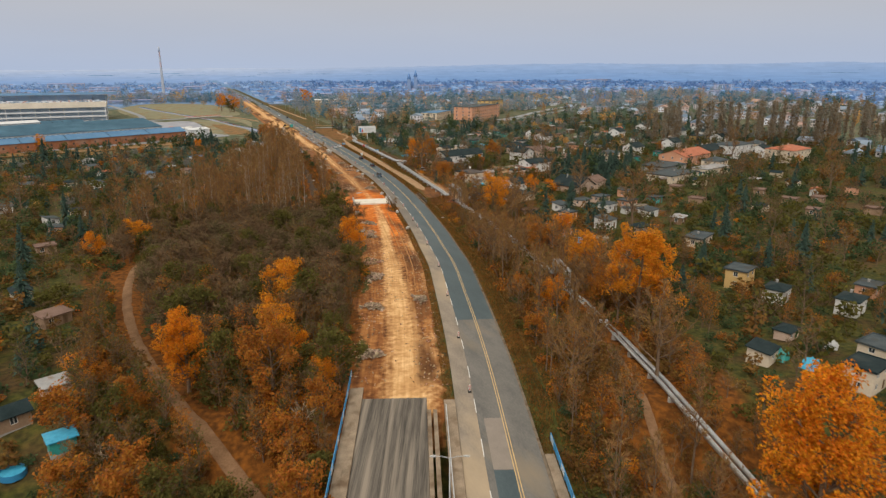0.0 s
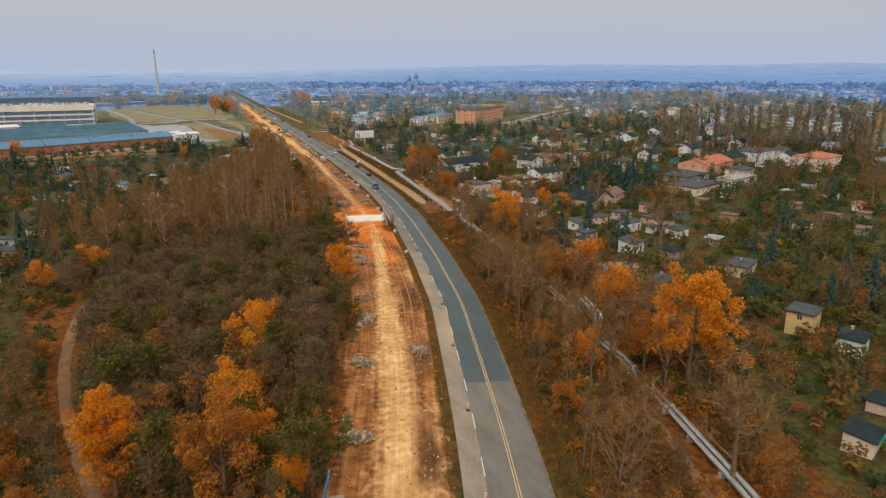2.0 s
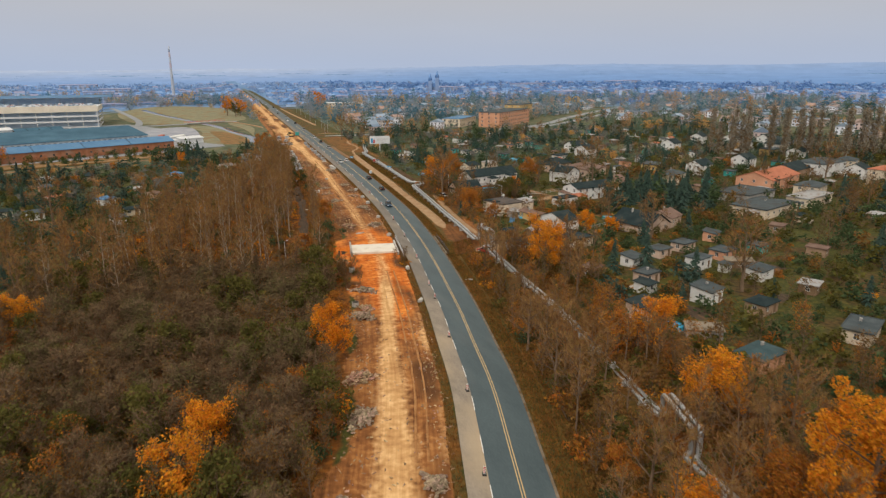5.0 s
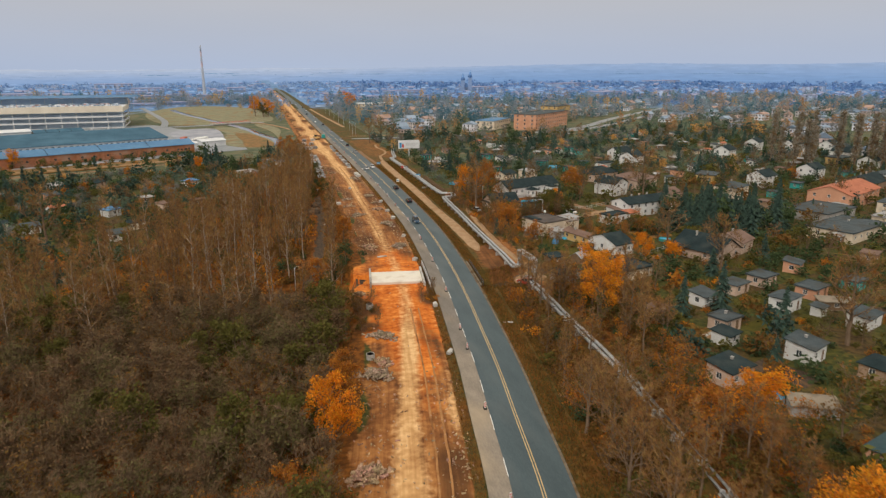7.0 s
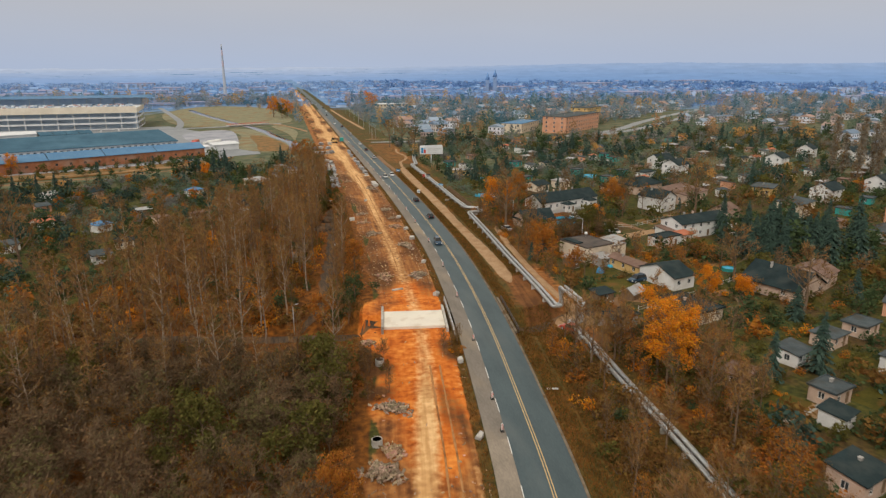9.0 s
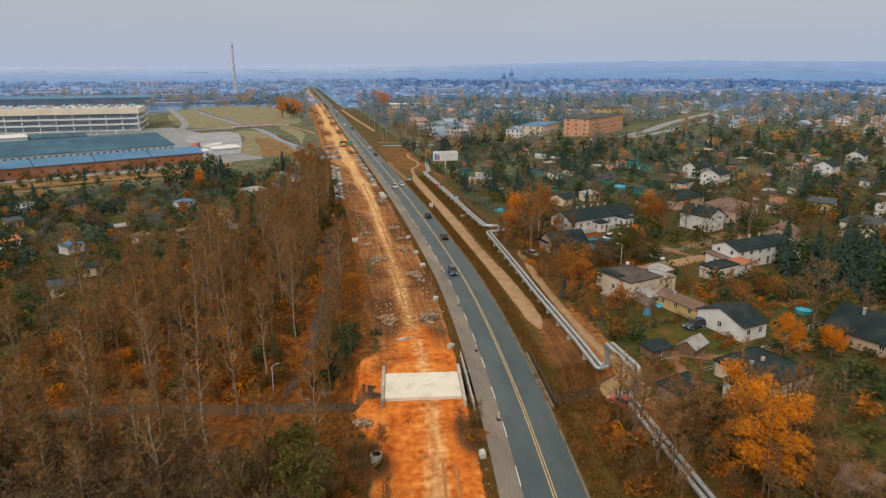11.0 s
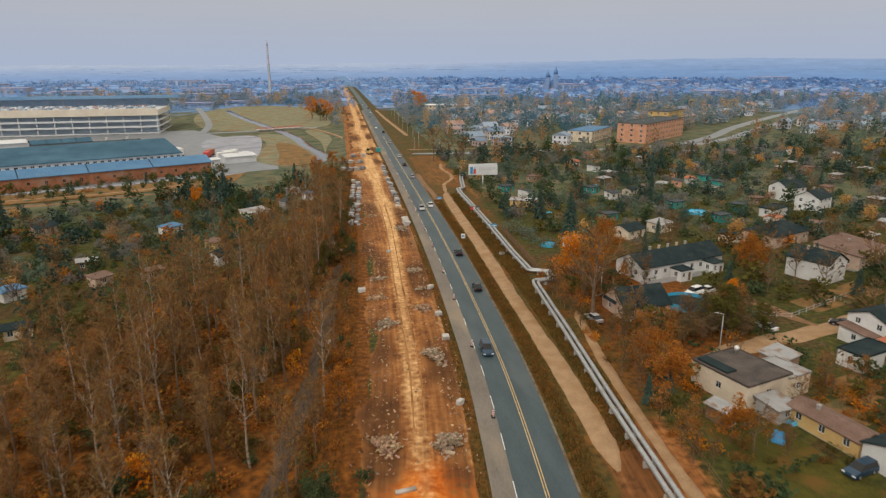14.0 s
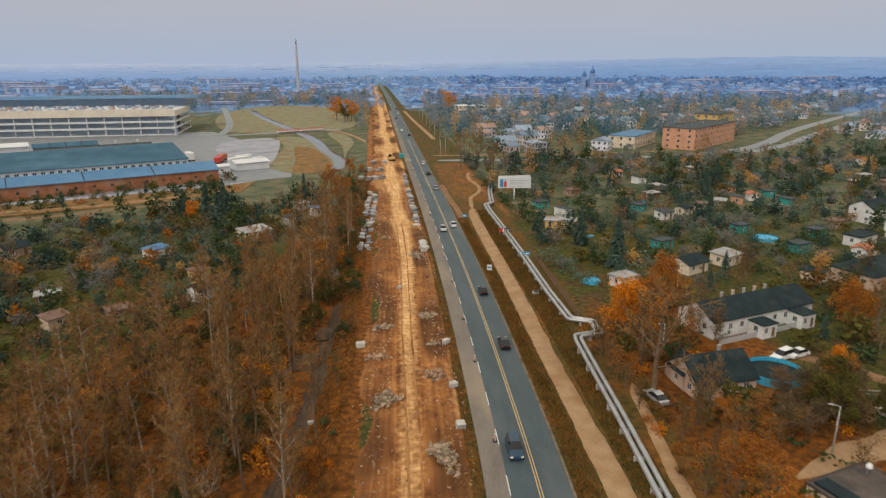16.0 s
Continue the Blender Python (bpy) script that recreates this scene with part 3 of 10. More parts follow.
    sand = ramp(blotch.outputs[0], [(0.38, (0.30, 0.066, 0.008)), (0.66, (0.78, 0.30, 0.060)), (0.48, (0.54, 0.135, 0.016))])
    col = mix(zone("sand", n1), col, sand)
    pale = ramp(both.outputs[0], [(0.36, (0.40, 0.20, 0.075)), (0.64, (0.84, 0.56, 0.285)), (0.50, (0.60, 0.345, 0.145))])
    col = mix(zone("pale", n2, 0.36, 0.95), col, pale)
    dark = ramp(both.outputs[0], [(0.36, (0.060, 0.026, 0.010)), (0.66, (0.215, 0.092, 0.030)), (0.50, (0.120, 0.050, 0.017))])
    col = mix(zone("dark", n2, 0.3, 0.8), col, dark)
    # paler ground colour standing in for light haze
    field = ramp(n1, [(0.36, (0.062, 0.080, 0.046)), (0.66, (0.175, 0.142, 0.088)), (0.5, (0.106, 0.118, 0.064))])
    col = mix(zone("field", n1), col, field)
    verge = mix(sel.outputs[0], ramp(n2, [(0.3, (0.044, 0.040, 0.011)), (0.72, (0.150, 0.085, 0.020))]), ramp(n2, [(0.3, (0.085, 0.040, 0.010)), (0.72, (0.235, 0.098, 0.020))]))
    col = mix(zone("verge", n2), col, verge)
    # blue ground colour standing in for thick haze
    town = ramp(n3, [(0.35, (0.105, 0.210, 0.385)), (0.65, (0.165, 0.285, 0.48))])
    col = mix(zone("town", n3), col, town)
    l.new(col, b.inputs["Base Color"])
    bp = n.new("ShaderNodeBump")
    bp.inputs["Strength"].default_value, bp.inputs["Distance"].default_value = 0.7, 0.12
    h = n.new("ShaderNodeMath")
    h.operation = "ADD"
    l.new(n4, h.inputs[0]), l.new(n2, h.inputs[1]), l.new(h.outputs[0], bp.inputs["Height"]), l.new(bp.outputs[0], b.inputs["Normal"])
    return mt

# ---- ground ----
gx = np.unique(np.concatenate([np.linspace(-4600, -400, 22), np.linspace(-400, -62, 30), np.arange(-60, 40, 1.9), np.arange(40, 70, 0.75), np.arange(70.4, 170, 1.9), np.linspace(172, 500, 40), np.linspace(520, 4600, 24)]))
gy = np.unique(np.concatenate([np.linspace(-700, -20, 12), np.arange(-10, 222, 2.0), np.arange(222, 243, 0.7), np.arange(244, 470, 2.0), np.linspace(472, 900, 70), np.linspace(920, 4700, 40)]))
GX, GY = np.meshgrid(gx, gy)
GZ = land(GX, GY)
nx, ny = len(gx), len(gy)
idx = np.arange(nx * ny).reshape(ny, nx)
q = np.stack([idx[:-1, :-1], idx[:-1, 1:], idx[1:, 1:], idx[1:, :-1]], -1).reshape(-1, 4)
gT = np.concatenate([q[:, [0, 1, 2]], q[:, [0, 2, 3]]])
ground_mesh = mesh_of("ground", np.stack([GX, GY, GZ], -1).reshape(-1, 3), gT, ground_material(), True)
X, Y = GX.ravel(), GY.ravel()
D = off(X, Y)
near = 1 - smooth(900, 1500, Y)
ragged = 1.7 * wob(X, Y, 7, 1) + 1.3 * wob(X, Y, 2.9, 3) + 2.6 * np.exp(-((Y - 212) / 7) ** 2) - 3.4 * np.exp(-((Y - 237) / 6) ** 2)
strip_z = smooth(-22.9 + ragged, -21.4 + ragged, D) * (1 - smooth(-8.6, -7.2, D)) * smooth(70, 74, Y + 0.3 * D)
zones = {
    "soil": np.maximum(np.maximum(np.maximum(strip_z, 0.7 * smooth(-46, -38, D + 4 * wob(X, Y, 30, 2)) * (1 - smooth(-24, -22, D)) * smooth(470, 520, Y) * (1 - smooth(820, 900, Y))), 0.62 * smooth(5.5, 7, D) * (1 - smooth(20, 28, D)) * smooth(405, 425, Y) * (1 - smooth(536, 544, Y))), 0.72 * smooth(7.0, 9.0, D) * (1 - smooth(19, 23, D)) * smooth(205, 215, Y) * (1 - smooth(258, 272, Y))),
    "pale": strip_z * (0.04 + 0.42 * smooth(330, 470, Y) + 1.15 * np.exp(-((D + 14.6 + 1.2 * wob(X, Y, 24, 9)) / (1.9 + 2.0 * (1 - smooth(105, 165, Y)))) ** 2) + 0.3 * wob(X, Y, 11, 4) + 0.35 * wob(X, Y, 4.5, 2) * smooth(0, 0.4, wob(X, Y, 17, 5)) + (0.45 + 0.6 * wob(X, Y, 6, 8)) * np.exp(-((D + 8.3) / 1.1) ** 2)) * (1 - 0.4 * smooth(190, 215, Y) * (1 - smooth(300, 360, Y))),
    "sand": smooth(-24.2 + ragged, -22.2 + ragged, D) * (1 - smooth(-8.2, -7.4, D)) * (np.exp(-((Y - 222) / 27) ** 2) * 1.0 + 0.6 * smooth(150, 190, Y) * (1 - smooth(240, 272, Y)) * np.exp(-((D + 13.0 + 2 * wob(X, Y, 13, 2)) / 4.5) ** 2)),
    "litter": smooth(-21.5, -23.0, D) * smooth(-20 - 0.08 * Y + 14 * (1 - smooth(90, 150, Y)), -12 - 0.08 * Y + 14 * (1 - smooth(90, 150, Y)), X) * np.where(Y > 205, smooth(-6, 2, X - wood_edge(Y)), 1) + smooth(9, 14, D) * (1 - smooth(30, 46, D)) * (1 - smooth(195, 215, Y)) + 0.85 * smooth(16, 19, D) * (1 - smooth(44, 60, D)) * smooth(262, 275, Y) * (1 - smooth(325, 350, Y)),
    "verge": (smooth(3.8, 4.6, D) * (1 - smooth(18, 24, D) - (1 - smooth(18, 24, D)) * smooth(8, 10, D) * smooth(205, 215, Y) * (1 - smooth(256, 268, Y))) * smooth(60, 120, Y) * (1 - 0.5 * smooth(420, 460, Y)) + smooth(-8.6, -7.6, D) * (1 - smooth(-6.8, -6.4, D))) * near,
    # field and town blend the haze colours in with distance
    "field": smooth(250, 560, np.hypot(X - 60, Y)) * (np.abs(D) > 26) * 0.9,
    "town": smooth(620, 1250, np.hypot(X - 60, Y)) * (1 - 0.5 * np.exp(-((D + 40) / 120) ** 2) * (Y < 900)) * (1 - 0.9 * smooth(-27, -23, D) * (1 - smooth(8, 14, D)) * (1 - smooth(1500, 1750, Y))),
}
zones["dark"] = strip_z * np.clip(0.85 * smooth(0.0, 0.5, wob(X, Y, 8.5, 6) + 0.05) * smooth(-13.5, -11, D) * (1 - smooth(-8.8, -8.0, D)) + 0.75 * smooth(0.2, 0.6, wob(X, Y, 13, 8)) * (1 - smooth(-19, -16, D)) + 0.9 * smooth(246, 268, Y) * (1 - 0.6 * smooth(400, 460, Y)) * (1 - np.exp(-((D + 14.6 + 1.2 * wob(X, Y, 24, 9)) / 3.0) ** 2)) * (0.6 + 0.6 * wob(X, Y, 7, 3)), 0, 1) * (1 - np.exp(-((Y - 225) / 16) ** 2))
for px_, py_, rx_, ry_ in ((60.4, 216.5, 2.4, 5.0), (46.5, 212.0, 3.2, 3.2), (45.0, 203.5, 3.0, 2.6), (62.0, 206.0, 1.4, 5.0)):
    zones["dark"] = np.maximum(zones["dark"], 1.3 * np.exp(-((X - px_ + 0.6 * wob(X, Y, 3, 1)) / rx_) ** 2 - ((Y - py_) / ry_) ** 2))
zones["pale"] = zones["pale"] + 0.45 * np.exp(-((X - 83.3 - 0.6 * wob(X, Y, 5, 4)) / 2.2) ** 2) * np.exp(-((Y - 249) / 9) ** 2)
zones["dark"] = np.maximum(zones["dark"], (0.75 + 0.3 * wob(X, Y, 6, 2)) * smooth(7.0, 9.0, D) * (1 - smooth(15, 18, D)) * smooth(205, 215, Y) * (1 - smooth(258, 272, Y)))
zones["litter"] = np.clip(zones["litter"], 0, 1)
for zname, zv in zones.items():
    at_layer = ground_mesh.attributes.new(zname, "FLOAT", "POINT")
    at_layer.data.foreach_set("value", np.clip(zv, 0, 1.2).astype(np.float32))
for zname, zv in (("across", np.clip(D, -400, 400)), ("along", Y)):
    at_layer = ground_mesh.attributes.new(zname, "FLOAT", "POINT")
    at_layer.data.foreach_set("value", zv.astype(np.float32))
tagged(new("ground", ground_mesh), "uneven autumn ground with brown grass, leaf litter and stripped orange soil", "ground", kind="structure")


# ---- roads and ways ----
def band(name, mat, d0, d1, y0, y1, top, thick=0.2, step=3.0, label="", category="road", parent=None, kind="structure"):
    """A strip of even thickness along the road between two offsets."""
    n = max(2, int((y1 - y0) / step) + 1)
    bm = bmesh.new()
    rings = []
    for y in np.linspace(y0, y1, n):
        a, c = at(y, d0), at(y, d1)
        rings.append([bm.verts.new((*a, top)), bm.verts.new((*c, top)), bm.verts.new((*c, top - thick)), bm.verts.new((*a, top - thick))])
    for r, s in zip(rings, rings[1:]):
        for k in range(4):
            bm.faces.new((r[k], r[(k + 1) % 4], s[(k + 1) % 4], s[k]))
    bm.faces.new(rings[0][::-1]), bm.faces.new(rings[-1])
    me = from_bm(name, bm, mat)
    if parent:
        return part(name, me, mat, parent, label)
    return tagged(new(name, me), label, category, kind=kind)


def ribbon(name, mat, pts, width, label, category="path", lift=0.05, ragged=0.25, flat=None, fine=1.5):
    """A way over the land through points, with uneven edges, lying on the ground."""
    P = [Vector((*p, 0)) for p in pts]
    dense = []
    for i in range(len(P) - 1):
        p0, p1, p2, p3 = P[max(0, i - 1)], P[i], P[i + 1], P[min(len(P) - 1, i + 2)]
        k = max(2, int((p2 - p1).length / fine))
        for j in range(k):
            t = j / k
            dense.append(0.5 * (2 * p1 + (p2 - p0) * t + (2 * p0 - 5 * p1 + 4 * p2 - p3) * t * t + (3 * p1 - p0 - 3 * p2 + p3) * t**3))
    dense.append(P[-1])
    bm = bmesh.new()
    rows = []
    for i, p in enumerate(dense):
        w = dense[min(i + 1, len(dense) - 1)] - dense[max(i - 1, 0)]
        side = Vector((w.y, -w.x, 0)).normalized()
        row = []
        for k, u in enumerate((-0.5, -0.42, 0, 0.42, 0.5)):
            j = ragged * (noise.noise((p.x * 0.35, p.y * 0.35, u * 3)) if abs(u) > 0.1 else 0)
            ends = min(1.0, 0.12 + min(i, len(dense) - 1 - i) * fine / (2.2 * width)) if ragged > 0.2 else 1.0
            v = p + side * (width * u + (j if u > 0 else -j)) * ends
            z = (ground_z(v.x, v.y) if flat is None else flat) + (lift if abs(u) < 0.45 else -0.12)
            row.append(bm.verts.new((v.x, v.y, z)))
        rows.append(row)
    for r, s in zip(rows, rows[1:]):
        for k in range(4):
            bm.faces.new((r[k], r[k + 1], s[k + 1], s[k])).smooth = True
    return solo(name, bm, mat, label, category, "structure")


band("road", ASPHALT, -3.65, 3.75, 111, 1750, 0.06, 0.3, 4, "dark asphalt two-lane road with double yellow centre line")
band("road_near", ASPHALT_OLD, -3.65, 3.75, -60, 111, 0.06, 0.3, 4, "older lighter grey asphalt stretch of the same road")
band("road_shoulder", WORN_LANE, -6.5, -3.65, 186, 900, 0.055, 0.3, 4, "closed lane of worn grey-brown concrete beside the traffic")
band("road_shoulder_near", CONCRETE_LANE, -6.5, -3.65, -60, 186, 0.055, 0.3, 4, "closed lane of dusty worn pale concrete beside the traffic")
for d in (-0.17, 0.17):
    band("centre_line", YELLOW, d - 0.06, d + 0.06, -60, 640, 0.066, 0.006, 3, "solid yellow painted centre line", "road marking")
band("road_kerb", KERB, 3.75, 4.1, -60, 900, 0.10, 0.35, 3, "low pale concrete edging along the asphalt", "kerb")

y = -61.3
while y < 600:
    bm = bmesh.new()
    a, b = at(y, -3.70), at(y, -3.60)
    c, e = at(y + 4.0, -3.60), at(y + 4.0, -3.70)
    poly_prism(bm, [(*p, 0.062) for p in (a, b, c, e)], [(*p, 0.068) for p in (a, b, c, e)])
    solo("lane_dash", bm, WHITE, "white painted dash on the road", "road marking", "structure", "dashed lane line")
    y += 10.6
for y0, d0, y1, d1 in ((63.3, -2.75, 75, -0.1),):
    band("road_patch", PATCH, d0, d1, y0, y1, 0.064, 0.006, 2, "paler rectangular repair patch in the asphalt")

band("road_patch", ASPHALT, -2.75, -0.1, 51, 63.2, 0.064, 0.006, 2, "dark rectangular repair patch in the asphalt")
ribbon("sand_path", SAND, [(83.6, 251), (84.6, 262), (85.7, 285), (86.3, 305), (86.8, 325), (88.0, 358), (88.8, 395), (89.4, 420), (90.4, 434)], 3.5, "pale sandy footpath running beside the silver pipes", lift=0.14)
ribbon("dirt_track", SAND, [(90.4, 434), (92.6, 452), (97.0, 462), (99.0, 474), (97.5, 492), (99.5, 508)], 1.7, "narrow winding dirt track beside the pipes")
ribbon("bare_track", LANE, [(84.6, 412), (85.2, 432), (84.2, 455), (84.4, 480)], 2.4, "churned soil beside the road edge")
ribbon("worn_path", SAND, [(90.6, 228), (90.3, 246), (92.8, 277), (95, 292), (97, 304)], 1.9, "narrow worn sandy track beyond the pipes", lift=0.14)
ribbon("lower_path", LANE, [(17, 58), (5.9, 71.6), (-0.8, 84.8), (-7.8, 102.5), (-15.7, 131.7), (-19.3, 157), (-19.3, 180), (-15, 196)], 2.2, "narrow bare earth path through scrub")
ribbon("wood_track", DARK_SOIL, [(35.0, 239.4), (38.6, 247), (40.6, 259), (42.3, 272), (43.7, 285), (46.0, 308), (47.5, 335), (48.5, 352)], 3.0, "dark churned earth track at the edge of the wood", lift=0.09, ragged=1.0)
ribbon("underpass_lane", DARK_SOIL, [(-8, 240), (10, 239.6), (26, 238.0), (41, 235.6), (50, 233.6), (60, 231.6), (78, 230.6), (90, 228), (100, 224.5), (118, 221)], 3.6, "unpaved lane passing under the slab and road bridge")
ribbon("village_lane", LANE, [(100, 224.5), (103, 236), (112, 233), (125, 234), (142, 240), (160, 250)], 3.0, "unpaved lane between garden houses")
ribbon("yard_lane", SAND, [(109, 279.5), (115, 282), (121, 284.2), (130, 286.6), (146, 290.6), (160, 297)], 5.4, "broad sandy lane between houses", ragged=0.8)
ribbon("yard_track", LANE, [(143, 289.5), (140.5, 296), (138.5, 303), (134, 309), (126, 314)], 3.6, "unpaved track leading to the parked cars", ragged=0.6)
ribbon("slope_path", LANE, [(46.5, 40), (50.8, 53), (54.4, 62.4), (58.1, 71.6), (62.6, 84), (65, 94)], 1.5, "bare earth path climbing through scrub")
ribbon("cross_street", FAR_ROAD, [(83, 548), (105, 547), (130, 546), (165, 550), (205, 548), (258, 566), (300, 600), (350, 655), (440, 740), (620, 900), (900, 1150)], 9, "grey asphalt side street curving off towards the town", "road", fine=8)
ribbon("slip_road", FAR_ROAD, [(258, 556), (305, 588), (365, 645), (455, 725), (640, 880)], 8, "second carriageway of the curving street", "road", fine=8)
ribbon("cross_footway", SAND, [(88, 566), (130, 564), (200, 566), (240, 580)], 2.5, "pale footway beside the side street", fine=5)
ribbon("factory_lane", LOT, [(-130, 447), (-66, 466), (-25, 484), (-5, 494), (8, 505)], 5.5, "pale concrete service road along the brick building", "road", fine=4)
ribbon("rail_track", LANE, [(-160, 408), (-70, 436), (-25, 452), (0, 466)], 3.0, "overgrown track across dry grass", fine=4)
ribbon("far_footpath", SAND, [(96, 640), (94, 700), (91, 780), (88, 900)], 3.2, "pale footpath beside the distant road", fine=8)
for k, (d0, y0, y1) in enumerate(((-10.9, 128, 213), (-12.5, 128, 213), (-14.2, 262, 420), (-15.9, 262, 420))):
    pts = [at(yy, d0 + 0.35 * math.sin(yy * 0.05 + k // 2)) for yy in np.arange(y0, y1, 9.0)]
    ribbon("wheel_rut", RUT, pts, 0.34, "pressed wheel rut in the bare soil", "track", 0.05, 0.12)

# ---- the bare slab and the road bridge over the lane ----
def local(y, d, z=0.0, extra=0.0):
    """A pose at offset d beside the road, y ahead along it."""
    k = math.degrees(math.atan(float(slope(y))))
    return pose(*at(y, d), z, 0, 0, -k + extra)


slab = thing("bridge_deck", "bare pale concrete bridge slab under construction over the lane", "bridge", pose(56.6, 231.6, 0, 0, 0, -8.5))
bm = bmesh.new()
bx(bm, -5.9, 5.9, -4.1, 4.1, -0.15, 0.5, 0.05)
part("slab", bm, CONCRETE_PALE, slab, "smooth cream concrete slab")
for sx in (-6.15, 6.15):
    bm = bmesh.new()
    bx(bm, sx - 0.24, sx + 0.24, -6.2, 6.4, -4.2, 0.85, 0.04)
    part("side_wall", bm, CONCRETE, slab, "grey concrete wing wall")
for sy in (-3.6, 3.6):
    bm = bmesh.new()
    bx(bm, -5.9, 5.9, sy - 0.45, sy + 0.45, -4.4, -0.16)
    part("abutment", bm, CONCRETE, slab)
for sx, sy in ((-6.15, 6.3), (6.15, 6.3), (-6.15, -6.0)):
    bm = bmesh.new()
    for k in range(4):
        cyl(bm, (sx - 0.18 + 0.12 * k, sy - 0.3, 0.8), (sx - 0.18 + 0.12 * k, sy - 0.3, 1.5), 0.02, n=5)
    part("rebar", bm, DARK_STEEL, slab, "rusty starter bars")

over = thing("road_bridge", "road bridge with weathered concrete edge beams", "bridge", local(231.0, -1.4))
for sx, wdt in ((-5.75, 0.5), (5.75, 0.5)):
    bm = bmesh.new()
    bx(bm, sx - wdt / 2, sx + wdt / 2, -9.5, 9.5, -0.9, 0.32, 0.05)
    part("edge_beam", bm, KERB, over)
for sy in (-4.6, 4.6):
    bm = bmesh.new()
    bx(bm, -5.9, 5.9, sy - 0.5, sy + 0.5, -4.4, -0.26)
    part("abutment", bm, CONCRETE, over)


def railing(y0, y1, d, mat, post_mat, label, z=0.3, high=1.1, gap=2.0, bars=2, panel=None):
    """A bridge railing: posts, rails, and upright bars or panels."""
    root = thing("bridge_railing", label, "railing", pose(0, 0, 0))
    n = int((y1 - y0) / gap) + 1
    ys = np.linspace(y0, y1, n)
    for yy in ys:
        bm = bmesh.new()
        p = at(yy, d)
        bx(bm, p[0] - 0.05, p[0] + 0.05, p[1] - 0.05, p[1] + 0.05, z - 0.1, z + high)
        part("post", bm, post_mat, root)
    for k in range(bars):
        zz = z + high * (1 - 0.45 * k)
        band("rail", mat, d - 0.045, d + 0.045, y0, y1, zz, 0.07, gap, parent=root)
    if panel:
        for i, (a, b) in enumerate(zip(ys, ys[1:])):
            band("infill", panel[i % len(panel)], d - 0.02, d + 0.02, a + 0.12, b - 0.12, z + high - 0.1, high - 0.22, 2.0, parent=root)
    return root


railing(221.5, 239.5, -7.3, GREY_PAINT, GREY_PAINT, "grey steel railing on the bridge edge by the closed lane")
railing(221.0, 238.5, 4.75, DARK_STEEL, DARK_STEEL, "dark steel railing on the outer bridge edge")

# ---- the near bridges at the start of the site ----
DUSTY = material("dusty_bridge_concrete", (0.20, 0.155, 0.11), (0.36, 0.28, 0.20), 1.4, 0.9, bump=0.25, fine=0.12, stain=(0.16, 0.11, 0.07), stain_size=3)
band("old_bridge_deck", material("stripped_deck", (0.055, 0.050, 0.044), (0.190, 0.165, 0.138), 1.2, 0.85, bump=0.2, fine=0.2, stain=(0.27, 0.23, 0.185), stain_size=2.5, stretch=(0.4, 16, 1), turn=-21), -20.35, -10.75, 28, 81.0, 0.12, 0.7, 2, "old bridge deck stripped to dark streaked asphalt", "bridge")
band("bridge_walkway", DUSTY, -22.4, -21.3, 28, 84, 0.34, 0.7, 2, "pale concrete walkway beside the old deck", "bridge")
band("bridge_kerb", DUSTY, -21.28, -20.37, 28, 84, 0.42, 0.5, 2, "worn concrete kerb", "kerb")
for d in (-10.72, -9.85):
    band("median_beam", DUSTY, d, d + 0.55, 28, 77, 0.46, 0.8, 2, "long concrete edge beam beside the gap between bridges", "bridge")
band("median_walk", DUSTY, -8.2, -6.55, 28, 80, 0.30, 0.8, 2, "narrow concrete strip along the gap", "bridge")
band("outer_walkway", DUSTY, 4.12, 5.35, 20, 66, 0.24, 0.7, 2, "narrow concrete walkway on the outer bridge edge", "bridge")
railing(28, 88, -22.55, BLUE, BLUE, "blue and white steel bridge railing", 0.34, 1.15, 2.0, 2, [BLUE, BLUE, WHITE])
railing(20, 69, 5.5, BLUE, BLUE, "blue and white steel bridge railing", 0.24, 1.15, 2.0, 2, [BLUE, BLUE, WHITE])
railing(30, 77, -8.0, GREY_PAINT, GREY_PAINT, "thin grey railing along the gap", 0.3, 1.0, 2.5, 2)


def street_lamp(m, high=9.0, arms=1, reach=1.6, label="tall grey street lamp with a curved arm", wood=False):
    root = thing("street_lamp", label, "street lamp", m)
    bm = bmesh.new()
    cyl(bm, (0, 0, -0.3), (0, 0, high), 0.11, 0.06, 8)
    part("pole", bm, WOOD if wood else GREY_PAINT, root)
    for s in (1, -1)[:arms]:
        bm = bmesh.new()
        cyl(bm, (0, 0, high - 0.1), (s * reach * 0.5, 0, high + 0.12), 0.04, n=6)
        cyl(bm, (s * reach * 0.5, 0, high + 0.12), (s * reach, 0, high + 0.15), 0.035, n=6)
        arm = part("arm", bm, GREY_PAINT, root)
        bm = bmesh.new()
        poly_prism(bm, [(s * (reach - 0.1), -0.09, high + 0.1), (s * (reach + 0.4), -0.06, high + 0.1), (s * (reach + 0.4), 0.06, high + 0.1), (s * (reach - 0.1), 0.09, high + 0.08)],
                   [(s * (reach - 0.1), -0.1, high + 0.24), (s * (reach + 0.55), -0.06, high + 0.2), (s * (reach + 0.55), 0.06, high + 0.2), (s * (reach - 0.1), 0.1, high + 0.24)])
        part("lamp_head", bm, GREY_PAINT, arm)
    return root


street_lamp(pose(20.6, 54.4, -0.5, 0, 0, -20), 10.4, 2, 1.5, "double-armed street lamp standing between the bridges")


